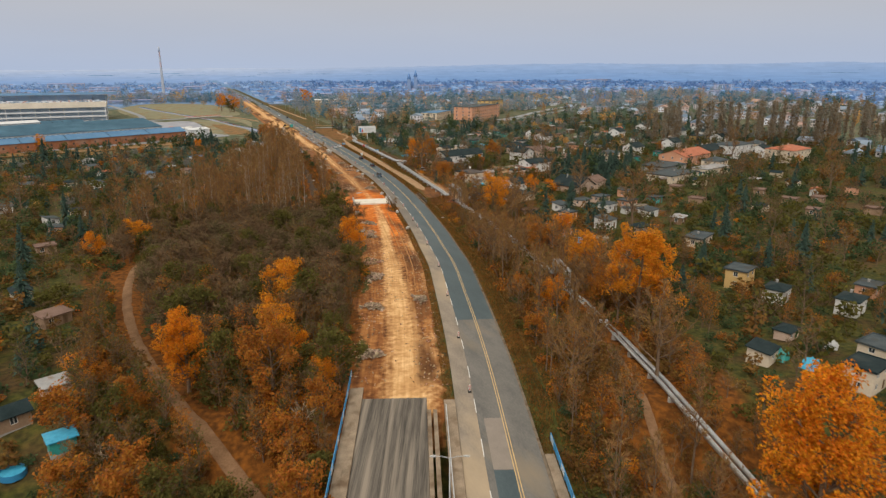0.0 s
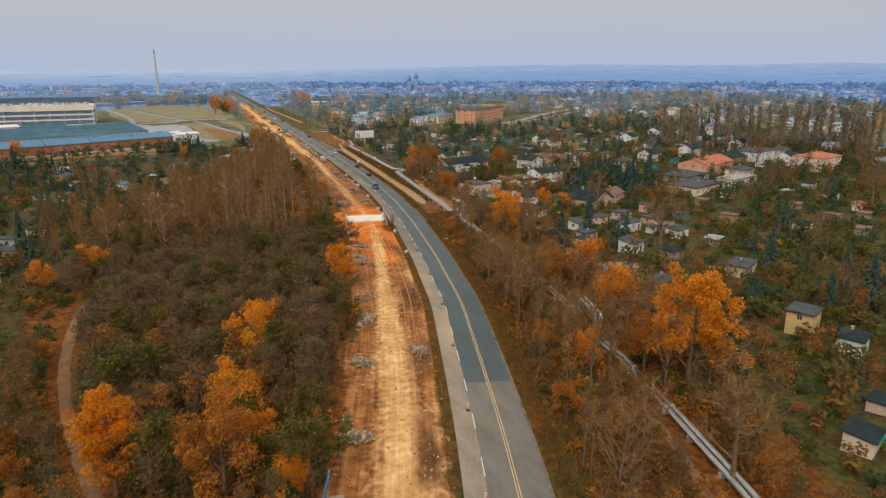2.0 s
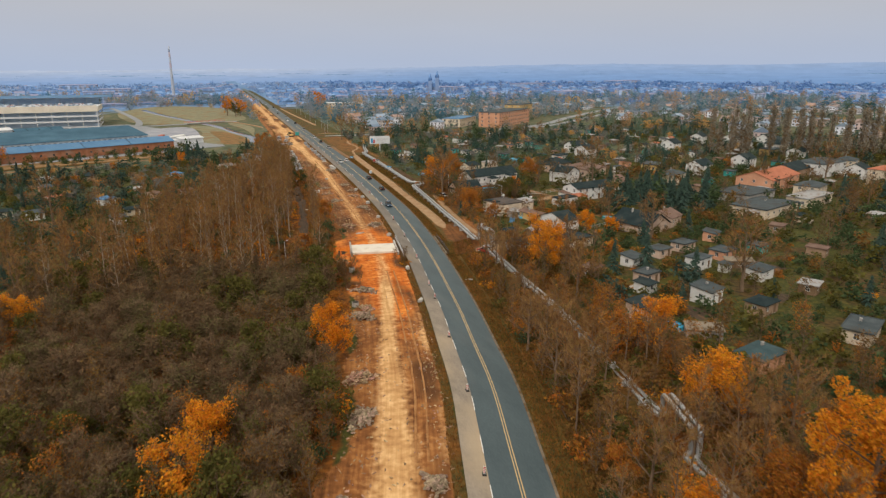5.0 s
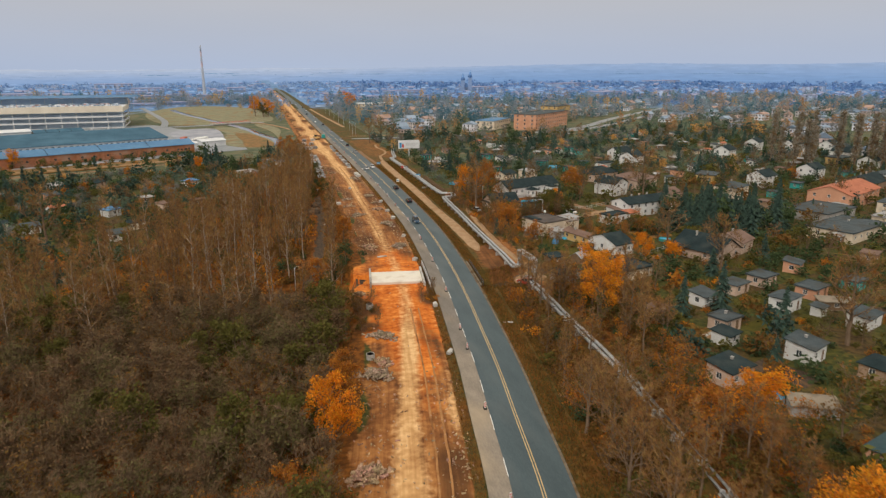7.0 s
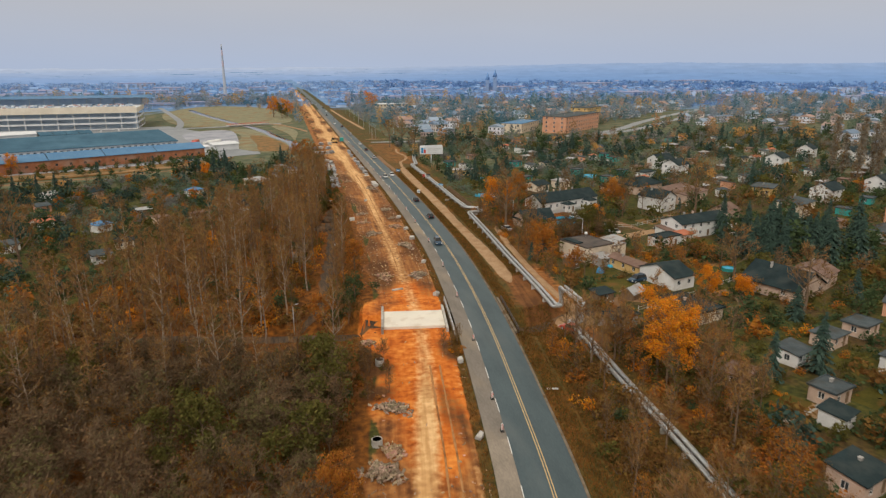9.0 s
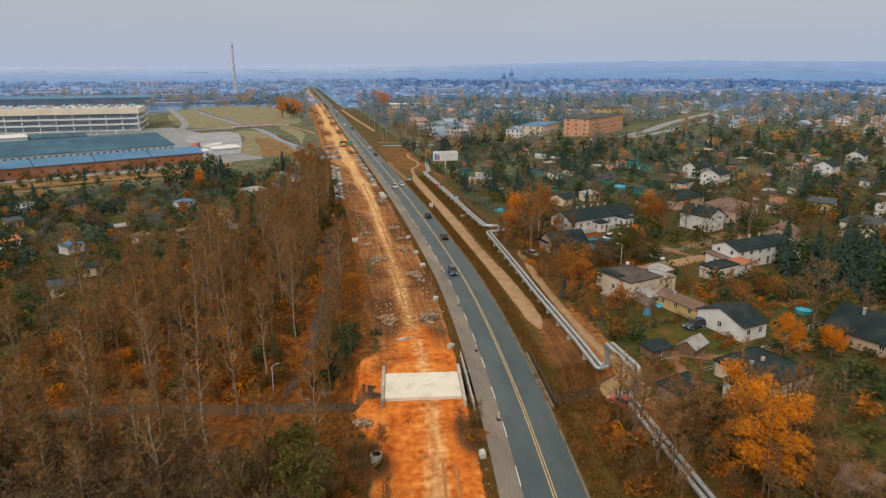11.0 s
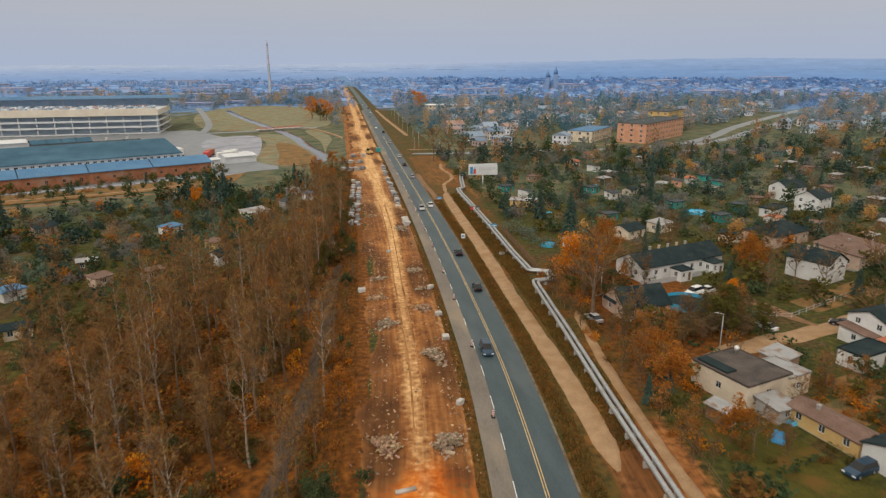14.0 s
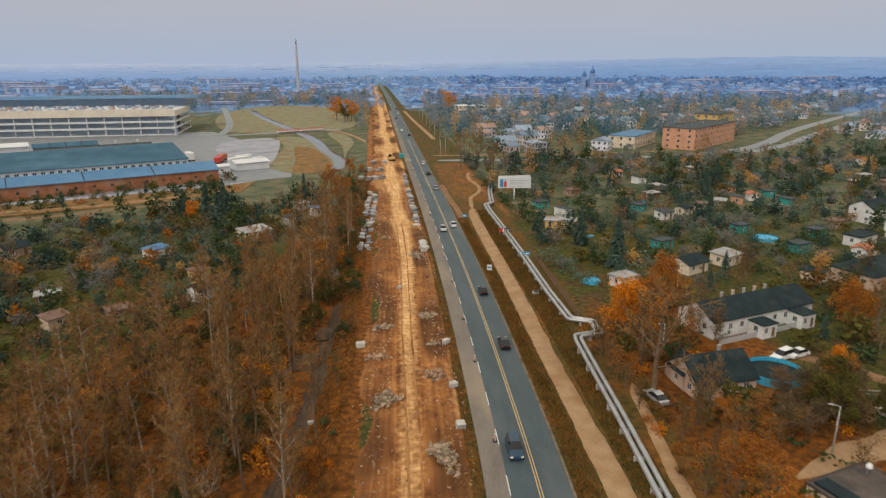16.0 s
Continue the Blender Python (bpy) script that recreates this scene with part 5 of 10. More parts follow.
house(288.0, 300.0, 22, 14, 18, 6.0, "hip", 1.6, RENDER_WHITE, ROOF_GREY, "white two-storey villa with a shallow grey roof", wins=(5, 3, 5, 3), storeys=2, chimneys=2)
house(296.0, 268.0, 20, 15, 18, 6.6, "hip", 2.0, RENDER_CREAM, ROOF_RED, "cream two-storey villa with a reddish hipped roof", wins=(5, 3, 5, 3), storeys=2, chimneys=2)
house(113.6, 111.4, 5.6, 4.6, 26, 4.6, "flat", 0, RENDER_YELLOW, ROOF_GREY, "yellow two-storey garden house with a flat roof", wins=(2, 2, 2, 1), storeys=2, chimneys=0, over=0.4)
house(114.6, 101.6, 5.4, 4.2, 26, 3.0, "hip", 0.8, RENDER_WHITE, ROOF_DARK, "white garden house with a low dark roof", wins=(3, 1, 2, 1), chimneys=1)
house(121.9, 89.8, 5.6, 4.2, 22, 3.3, "hip", 0.8, RENDER_WHITE, ROOF_DARK, "white garden house with a dark roof", wins=(3, 1, 2, 1), chimneys=1)
house(136.2, 96.8, 5.4, 4.0, 21, 2.6, "flat", 0, RENDER_ORANGE, ROOF_GREY, "orange garden house with a flat roof", "garden_house", (2, 1, 2, 1), chimneys=1)
house(93.0, 64.2, 5.6, 4.4, 17, 3.9, "flat", 0, RENDER_CREAM, ROOF_DARK, "cream two-storey house with a dark flat roof", wins=(2, 1, 2, 1), storeys=2, chimneys=0)
house(103.0, 69.6, 5.6, 4.4, 14, 3.5, "flat", 0, RENDER_CREAM, ROOF_GREY, "cream house with a grey flat roof", wins=(2, 1, 2, 1), storeys=2, chimneys=0)
house(85.6, 77.0, 4.4, 3.6, 25, 2.4, "shed", 0.5, RENDER_CREAM, ROOF_DARK, "cream shed with a dark lean-to roof", "garden_shed", (1, 1, 1, 0), category="shed", chimneys=0)
house(98.3, 83.8, 4.0, 2.8, 20, 1.8, "hip", 0.7, RENDER_PINK, ROOF_DARK, "low pinkish garden shed with a dark roof", "garden_shed", (2, 0, 0, 0), category="shed", chimneys=0)
house(131.4, 145.6, 9.0, 5.0, 30, 2.6, "flat", 0, RENDER_CREAM, ROOF_GREY, "cream garden house with a flat roof", "garden_house", (3, 1, 2, 1), chimneys=1)
house(190.9, 376.2, 9.0, 4.6, 26, 2.8, "flat", 0, RENDER_WHITE, ROOF_DARK, "white garden house with a black flat roof", "garden_house", (1, 1, 2, 1), chimneys=0)
house(171.0, 346.5, 15.5, 10, 22, 3.2, "hip", 2.6, RENDER_PINK, ROOF_DARK, "pinkish house with a dark hipped roof", wins=(4, 2, 4, 2), chimneys=2)
house(144.2, 362.6, 6.6, 4.6, 30, 2.5, "shed", 0.5, RENDER_CREAM, ROOF_TIN, "cream garden house with a pale tin roof", "garden_house", (2, 1, 1, 1), chimneys=0)
house(132.2, 358.4, 7.4, 6.4, 28, 2.5, "gable", 1.3, RENDER_CREAM, ROOF_DARK, "garden house with a dark gable roof", "garden_house", (2, 1, 1, 1), chimneys=0)
house(113.0, 350.0, 5.0, 4.0, 25, 2.4, "flat", 0, RENDER_WHITE, ROOF_TIN, "white open-sided shed beside a blue pool", "garden_shed", (0, 1, 0, 1), category="shed", chimneys=0)
house(113.5, 404.0, 9.0, 4.0, -25, 2.3, "shed", 0.4, RENDER_YELLOW, ROOF_TIN, "long low shed with a patched tin roof", "garden_shed", (3, 1, 0, 0), category="shed", chimneys=0)

# sheds on the allotment side
house(-31.9, 145.4, 5.6, 3.6, 40, 2.2, "shed", 0.5, RENDER_BROWN, ROOF_BROWN, "brown allotment hut", "garden_hut", (2, 0, 1, 0), category="shed", chimneys=0)
house(-25.6, 110.6, 4.2, 3.0, 25, 2.1, "shed", 0.5, RENDER_PINK, ROOF_TIN, "allotment hut with a pale pinkish roof", "garden_hut", (1, 0, 1, 0), category="shed", chimneys=0)
house(-22.4, 94.8, 3.4, 2.4, 20, 2.0, "shed", 0.3, TEAL, CYAN, "blue sheet-covered greenhouse hut", "garden_hut", (0, 0, 0, 0), category="shed", chimneys=0)
house(-30.2, 102.4, 4.6, 3.6, 30, 2.3, "gable", 1.0, RENDER_BROWN, ROOF_DARK, "dark roofed allotment hut", "garden_hut", (1, 1, 1, 0), category="shed", chimneys=0)
house(17.0, 358.0, 4.2, 3.6, 60, 2.6, "gable", 1.3, RENDER_WHITE, ROOF_DARK, "small white gabled allotment hut", "garden_hut", (1, 1, 1, 0), category="shed", chimneys=0)
house(14.0, 370.0, 4.0, 3.4, 60, 3.0, "shed", 0.5, RENDER_YELLOW, ROOF_BROWN, "ochre allotment hut", "garden_hut", (1, 1, 1, 0), category="shed", chimneys=0)
house(20.8, 408.0, 8.4, 5.6, 40, 2.9, "shed", 0.6, RENDER_CREAM, ROOF_TIN, "cream allotment house with a bright tin roof", "garden_house", (3, 1, 1, 1), chimneys=0)
house(30.0, 424.0, 4.4, 3.2, 50, 2.3, "shed", 0.5, RENDER_GREY, ROOF_GREY, "grey allotment hut", "garden_hut", (1, 0, 1, 0), category="shed", chimneys=0)
house(31.0, 444.0, 4.4, 3.6, 50, 2.3, "shed", 0.5, RENDER_GREY, ROOF_TIN, "grey allotment hut with a tin roof", "garden_hut", (1, 0, 1, 0), category="shed", chimneys=0)
house(37.0, 434.0, 3.4, 3.0, 40, 2.8, "shed", 0.3, RENDER_WHITE, ROOF_BLUE, "white hut with a blue roof", "garden_hut", (1, 0, 1, 0), category="shed", chimneys=0)
house(-3.6, 395.0, 6.0, 4.6, 50, 2.3, "hip", 1.0, RENDER_WHITE, ROOF_BLUE, "white allotment hut with a blue-grey roof", "garden_hut", (2, 1, 1, 0), category="shed", chimneys=0)
house(-8.4, 345.0, 4.4, 3.6, 50, 2.2, "shed", 0.4, RENDER_PINK, ROOF_BROWN, "pinkish allotment hut", "garden_hut", (1, 0, 1, 0), category="shed", chimneys=0)
house(-43.0, 399.0, 7.0, 5.0, 55, 2.5, "gable", 1.2, RENDER_PINK, ROOF_DARK, "allotment house with a dark roof", "garden_house", (2, 1, 1, 1), chimneys=0)
house(-25.1, 337.4, 5.0, 4.2, 50, 2.4, "hip", 1.0, RENDER_WHITE, ROOF_BLUE, "white hut with a pale blue roof", "garden_hut", (1, 1, 1, 0), category="shed", chimneys=0)
house(-44.7, 345.8, 5.4, 4.2, 50, 2.3, "gable", 1.1, RENDER_WHITE, ROOF_RED, "white allotment hut with a red roof", "garden_hut", (1, 1, 1, 0), category="shed", chimneys=0)
house(-58.0, 397.2, 5.4, 4.2, 50, 2.3, "gable", 1.0, RENDER_WHITE, ROOF_TIN, "white allotment hut with a pale roof", "garden_hut", (1, 1, 1, 0), category="shed", chimneys=0)

# scattered huts among the gardens
hut_looks = [(RENDER_WHITE, ROOF_GREY, "white garden hut with a grey roof"), (RENDER_CREAM, ROOF_DARK, "cream garden hut with a dark roof"), (RENDER_BROWN, ROOF_BROWN, "brown garden hut"),
             (WOOD, ROOF_TIN, "timber garden hut with a tin roof"), (RENDER_ORANGE, ROOF_GREY, "orange garden hut"), (RENDER_WHITE, ROOF_RED, "white garden hut with a red roof"), (TEAL, ROOF_GREY, "teal garden hut")]
taken = [(o.matrix_basis.translation.x, o.matrix_basis.translation.y) for o in scene.objects if o.type == "EMPTY" and o.get("category") in ("house", "shed", "garage", "workshop", "porch")]
GROVE = [(152 + 6.2 * i + 2.5 * j, 257 - 2.2 * i + 7.5 * j) for i in range(6) for j in range(4)]
taken += GROVE
hut_templates = []
for hl, (wm, rm, lb) in enumerate(hut_looks):
    hut_templates.append(house(150 + 9 * hl, 412 + 5 * hl, 4.8, 3.8, 25 + 10 * hl, 2.3, ("shed", "gable", "flat", "hip")[hl % 4], 0.7, wm, rm, lb, "garden_hut", (2, 0, 0, 1), category="shed", chimneys=0, group="garden huts", plinth=False))
    taken.append((150 + 9 * hl, 412 + 5 * hl))


def clear_of(x, y, r, spots):
    return all((x - a) ** 2 + (y - b) ** 2 > r * r for a, b in spots)


count = 0
while count < 120:
    if rng.random() < 0.72:
        hx, hy = rng.uniform(96, 330), rng.uniform(150, 520)
        ok = off(hx, hy) > 32 and not (100 < hx < 180 and 215 < hy < 345) and hy < 300 + 1.2 * hx and hx < 190 + 0.3 * hy
    else:
        hx, hy = rng.uniform(-120, 42), rng.uniform(100, 450)
        ok = off(hx, hy) < -36 and hx < wood_edge(hy) - 8 and hy < 425 + 0.35 * hx
    if ok and clear_of(hx, hy, 11, taken):
        taken.append((hx, hy))
        count += 1
        t0 = hut_templates[rng.integers(len(hut_templates))]
        copy_thing(t0, pose(hx, hy, ground_z(hx, hy), 0, 0, rng.choice([20, 25, 110, 115, 30]) + rng.uniform(-8, 8)))

# more family houses among the farther gardens
villa_templates = []
for k, (x, y, wm, rm, w, d, hh, rf, lb) in enumerate(((232, 316, RENDER_WHITE, ROOF_DARK, 10, 8, 4.8, "gable", "white family house with a dark gable roof"), (204, 300, RENDER_CREAM, ROOF_GREY, 11, 9, 4.6, "hip", "cream family house with a grey hipped roof"),
                                                      (176, 300, RENDER_PINK, ROOF_BROWN, 9, 8, 3.2, "gable", "pinkish bungalow with a brown roof"), (216, 330, RENDER_YELLOW, ROOF_GREY, 12, 8, 3.4, "flat", "yellow flat-roofed bungalow"))):
    villa_templates.append(house(x, y, w, d, 22 + 6 * k, hh, rf, 2.2 if rf == "gable" else 1.6, wm, rm, lb, wins=(3, 1, 0, 2), storeys=2 if hh > 4 else 1, chimneys=1, plinth=False, group="family houses"))
    taken.append((x, y))
count = 0
while count < 16:
    hx, hy = rng.uniform(150, 350), rng.uniform(170, 420)
    if hy < max(250, 90 + 0.5 * hx) or hx > 150 + 0.55 * hy or not clear_of(hx, hy, 15, taken):
        continue
    taken.append((hx, hy))
    count += 1
    copy_thing(villa_templates[rng.integers(4)], pose(hx, hy, ground_z(hx, hy), 0, 0, rng.choice([20, 25, 30, 115]) + rng.uniform(-6, 6)))

# ---- the works, car park deck and yard beyond the allotments ----
WORKS_TURN = 27.5


def works(u, v, z=0.0):
    """Place in the works' own axes: u along the brick front, v away from it; the brick building's near corner is the origin."""
    c, s = math.cos(radians(WORKS_TURN)), math.sin(radians(WORKS_TURN))
    return -10.0 + u * c - v * s, 502.0 + u * s + v * c, z


def hall(name, u0, u1, v0, v1, eave, rise, walls, roofing, label, wins=0, win=(1.6, 1.4), wz=2.6, strips=0, chim=0, frames=None):
    w, d = u1 - u0, v1 - v0
    c = works((u0 + u1) / 2, (v0 + v1) / 2, -0.8)
    root = thing(name, label, "industrial building", pose(*c, 0, 0, WORKS_TURN))
    for k, (ln, org, ang) in enumerate(((w, (-w / 2, -d / 2), 0), (d, (w / 2, -d / 2), 90), (w, (w / 2, d / 2), 180), (d, (-w / 2, d / 2), 270))):
        bm = bmesh.new()
        n = wins if k in (0, 2) else (max(1, wins // 6) if wins else 0)
        cols = [(ln * (i + 0.5) / n - win[0] / 2, ln * (i + 0.5) / n + win[0] / 2, [(wz, wz + win[1])]) for i in range(n)]
        facade(bm, ln, eave, 0.4, cols)
        if k % 2:
            for vv in bm.verts:
                vv.co.x = min(max(vv.co.x, 0.4), ln - 0.4)
        ob = part("wall", bm, walls, root)
        ob.matrix_basis = pose(*org, 0, 0, 0, ang)
        for x0, x1, holes in (cols if k < 2 else []):
            bm = bmesh.new()
            z0, z1 = holes[0]
            for q0 in ((x0, x0 + .1, z0, z1), (x1 - .1, x1, z0, z1), (x0 + .1, x1 - .1, z0, z0 + .1), (x0 + .1, x1 - .1, z1 - .1, z1), ((x0 + x1) / 2 - .05, (x0 + x1) / 2 + .05, z0 + .1, z1 - .1)):
                bx(bm, q0[0], q0[1], 0.06, 0.18, q0[2], q0[3])
            f = part("window", bm, frames or WHITE, ob)
            bm = bmesh.new()
            bx(bm, x0 + .1, x1 - .1, 0.1, 0.13, z0 + .1, z1 - .1)
            part("pane", bm, GLASS, f)
    for s in (-1, 1):
        bm = bmesh.new()
        quad = [(-w / 2 - .4, s * (d / 2 + .5), eave), (w / 2 + .4, s * (d / 2 + .5), eave), (w / 2 + .4, s * 0.004, eave + rise), (-w / 2 - .4, s * 0.004, eave + rise)][::s]
        poly_prism(bm, quad, [(p[0], p[1], p[2] + 0.25) for p in quad])
        slope_ob = part("roof_slope", bm, roofing, root)
        for i in range(strips):
            bm = bmesh.new()
            x = -w / 2 + w * (i + 1) / (strips + 1)
            q0 = [(x - .15, s * (d / 2 + .45), eave + 0.26), (x + .15, s * (d / 2 + .45), eave + 0.26), (x + .15, s * 0.3, eave + rise + 0.25), (x - .15, s * 0.3, eave + rise + 0.25)][::s]
            poly_prism(bm, q0, [(p[0], p[1], p[2] + 0.12) for p in q0])
            part("roof_seam", bm, ROOF_DARK, slope_ob)
    for s in (-1, 1):
        bm = bmesh.new()
        poly_prism(bm, [(s * w / 2, -d / 2, eave), (s * w / 2, d / 2, eave), (s * w / 2, 0, eave + rise)], [(s * (w / 2 - .4), -d / 2, eave), (s * (w / 2 - .4), d / 2, eave), (s * (w / 2 - .4), 0, eave + rise)])
        part("gable", bm, walls, root)
    for i in range(chim):
        bm = bmesh.new()
        x = w / 2 - 6 - i * 11
        bx(bm, x - .6, x + .6, d * 0.2, d * 0.2 + 1.0, eave, eave + rise + 1.6)
        part("roof_vent", bm, METAL_PALE, root)
    return root


hall("brick_works", -128, 0, 0, 16, 5.2, 2.6, BRICK, ROOF_BLUE, "long red brick works building with a blue sheet roof", 20, (1.2, 1.3), 2.2, 4, frames=RENDER_BROWN)
hall("big_hall", -165, -8, 18.6, 80, 8.2, 4.2, RENDER_WHITE, ROOF_HALL, "huge hall with a slate-blue roof and white window band", 52, (1.6, 1.5), 6.0, 0, 0)
hall("rear_hall", -165, -66, 84, 98, 11.0, 1.2, METAL_PALE, METAL_PALE, "long pale flat-roofed hall behind the slate-blue one", 20, (2.2, 1.4), 6.6, 0)
hall("middle_hall", -64, -36, 86, 98, 9.5, 1.6, RENDER_GREY, ROOF_HALL, "grey hall with a dark blue roof", 6, (2.0, 1.4), 5.6, 3)
hall("annexe_hall", -34, -8, 98, 114, 5.0, 2.2, METAL_PALE, ROOF_GREY, "grey gabled annexe hall", 6, (1.6, 1.5), 2.2, 2, 2)
hall("low_annexe", -18, 10, 18.5, 24, 3.4, 0.8, METAL_PALE, METAL_PALE, "low white annexe beside the yard", 4, (1.2, 1.0), 1.4, 0)
hall("white_store", 14, 30, 22, 34, 3.6, 1.0, METAL_PALE, METAL_PALE, "white storage tent hall", 0)


# wall colour holding the blue haze of the open decks
DECK_HAZE = material("haze_blue_wall", (0.40, 0.53, 0.68), (0.52, 0.64, 0.78), 6.0, 0.9, bump=0.05)
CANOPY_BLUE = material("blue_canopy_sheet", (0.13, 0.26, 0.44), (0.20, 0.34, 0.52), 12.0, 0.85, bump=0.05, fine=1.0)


def car_park_deck():
    """An open multi-storey car park: floor slabs, columns, parapets, a pale top storey and a canopy on posts."""
    w, d, turn = 250.0, 60.0, 5.0
    c = tuple(Vector((-81, 694, -0.6)) + pose(0, 0, 0, 0, 0, turn) @ Vector((-w / 2, d / 2, 0)))
    root = thing("car_park_building", "large pale multi-storey car park with open decks and a roof canopy", "car park", pose(*c, 0, 0, turn) @ Matrix.Diagonal((1, 1, 1.2, 1)))
    bm = bmesh.new()
    bx(bm, -w / 2, w / 2, -d / 2 + 0.02, d / 2, 13.7, 14.2)
    part("top_deck", bm, METAL_PALE, root, "pale open top deck")
    for k in range(4):
        bm = bmesh.new()
        bx(bm, -w / 2, w / 2, -d / 2, d / 2, 0.2 + k * 3.6, 0.55 + k * 3.6)
        fl = part("deck_slab", bm, CONCRETE, root)
        bm = bmesh.new()
        for q0 in ((-w / 2, w / 2, -d / 2 - .2, -d / 2), (w / 2, w / 2 + .2, -d / 2, d / 2)):
            bx(bm, *q0, 0.2 + k * 3.6, (1.3 if k else 0.9) + k * 3.6)
        part("parapet", bm, METAL_PALE, fl)
    for i in range(23):
        for y in (-d / 2 + 0.6, -d / 2 + 22, d / 2 - 0.6):
            bm = bmesh.new()
            x = -w / 2 + 0.6 + (w - 1.2) * i / 22
            bx(bm, x - .3, x + .3, y - .3, y + .3, 0.2, 11.1)
            part("column", bm, METAL_PALE, root)
    # set close behind the front so the deck gaps show haze blue
    bm = bmesh.new()
    bx(bm, -w / 2, w / 2, -d / 2 + 5.5, -d / 2 + 6.0, 0.6, 10.9)
    part("core_wall", bm, DECK_HAZE, root, "inner wall coloured blue-grey for haze")
    # wall added to fill the space below the canopy with haze blue
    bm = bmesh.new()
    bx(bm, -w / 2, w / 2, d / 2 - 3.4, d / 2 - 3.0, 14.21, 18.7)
    part("rear_wall", bm, DECK_HAZE, root, "added wall under the canopy coloured blue-grey for haze")
    bm = bmesh.new()
    bx(bm, -w / 2, w / 2, -d / 2 - 0.5, -d / 2, 11.0, 15.2)
    bx(bm, w / 2, w / 2 + 0.5, -d / 2 - 0.5, d / 2, 11.0, 14.0)
    part("top_screen", bm, METAL_CREAM, root, "cream sheet screen")
    for i in range(24):
        bm = bmesh.new()
        x = -w / 2 + 1.0 + (w - 2.0) * i / 23
        cyl(bm, (x, d / 2 - 4, 14.2), (x, d / 2 - 4, 18.6), 0.25, n=6)
        part("canopy_post", bm, METAL_PALE, root)
    bm = bmesh.new()
    poly_prism(bm, [(-w / 2, d / 2 - 16, 19.4), (w / 2 + 10, d / 2 - 16, 19.4), (w / 2 + 10, d / 2 + 10, 18.6), (-w / 2, d / 2 + 10, 18.6)], [(-w / 2, d / 2 - 16, 21.2), (w / 2 + 10, d / 2 - 16, 21.2), (w / 2 + 10, d / 2 + 10, 20.4), (-w / 2, d / 2 + 10, 20.4)])
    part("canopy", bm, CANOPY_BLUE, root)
    rows = []
    r2 = np.random.default_rng(5)
    for i in range(300):
        rows.append((r2.uniform(-w / 2 + 4, w / 2 - 4), r2.choice([-d / 2 + 8, -d / 2 + 14, -d / 2 + 30, -d / 2 + 36]), 14.21, 1.8, 4.2, r2.uniform(1.2, 1.5), 0))
    V, T = boxes_np(rows)
    pk = new("parked_cars", mesh_of("parked_cars", V, T, palette("parked_car_paint", [(0.62, 0.66, 0.72), (0.22, 0.30, 0.40), (0.70, 0.72, 0.76), (0.34, 0.42, 0.52), (0.55, 0.60, 0.68), (0.42, 0.28, 0.27)], 0.4)))
    pk.matrix_basis = pose(*c, 0, 0, turn) @ Matrix.Diagonal((1, 1, 1.2, 1))
    tagged(pk, "rows of parked cars on the open top deck", "parked cars", kind="stuff")


car_park_deck()


def flat_area(name, mat, outline, z, label, category):
    bm = bmesh.new()
    poly_prism(bm, [(*p, z - 0.5) for p in outline], [(*p, z) for p in outline])
    return solo(name, bm, mat, label, category, "structure")


def arc(pts, n=6):
    """A closed smooth outline through a few points."""
    P = [Vector((*p, 0)) for p in pts]
    out = []
    for i in range(len(P)):
        p0, p1, p2, p3 = P[i - 1], P[i], P[(i + 1) % len(P)], P[(i + 2) % len(P)]
        for j in range(n):
            t = j / n
            v = 0.5 * (2 * p1 + (p2 - p0) * t + (2 * p0 - 5 * p1 + 4 * p2 - p3) * t * t + (3 * p1 - p0 - 3 * p2 + p3) * t**3)
            out.append((v.x, v.y))
    return out


flat_area("works_yard", FAR_ROAD, [(-60, 470), (20, 508), (16, 545), (-8, 620), (-48, 690), (-60, 712), (-330, 690), (-300, 560), (-170, 520)], -0.42, "grey asphalt works yard", "yard")
ribbon("field_path", SAND, [(-150, 432), (-90, 442), (-40, 456), (-12, 470)], 1.6, "pale worn strip across the dry grass", "path", 0.5, 0.3, None, 4)
flat_area("dry_field", DRY_GRASS, [(-170, 418), (-70, 440), (-25, 458), (4, 476), (6, 500), (-5, 490), (-25, 479), (-66, 461), (-130, 442), (-190, 430)], -0.45, "rust-coloured dry grass field beside the service road", "meadow")
flat_area("paved_lot", LOT, arc([(-33, 600), (-38, 640), (-22, 664), (-6, 655), (2, 600), (4, 545), (-10, 540)]), -0.33, "pale empty paved lot", "yard")
flat_area("bank_meadow", MEADOW, arc([(3, 545), (4, 610), (-8, 668), (10, 664), (27, 600), (37, 545), (24, 516)]), -0.36, "green and ochre grassy bank by the stream", "meadow")
flat_area("reed_bank", DRY_GRASS, arc([(20, 520), (16, 560), (10, 612), (22, 604), (34, 555), (36, 525)]), -0.30, "rust-coloured dry reeds on the bank", "meadow")
flat_area("far_meadow", MEADOW, arc([(-48, 712), (-90, 880), (-60, 1000), (10, 960), (40, 800), (30, 716)]), -0.36, "pale green meadow beyond the stream", "meadow")
flat_area("stream_meadow", MEADOW, arc([(37, 620), (24, 690), (34, 690), (44, 640), (42, 592), (41, 566)]), -0.34, "grassy bank beside the stripped site", "meadow")
ribbon("stream", WATER, [(38, 520), (40, 545), (36, 570), (29, 598), (20, 640), (6, 690), (-22, 770), (-48, 850), (-70, 930)], 7.0, "narrow pale stream reflecting the grey sky", "water", 0.12, 0.8, -0.25, 4)
ribbon("meadow_path", SAND, [(62, 570), (54, 590), (51, 640), (30, 706), (18, 712)], 2.6, "pale path along the grassy bank", "path", 0.12, 0.2, -0.3, 4)
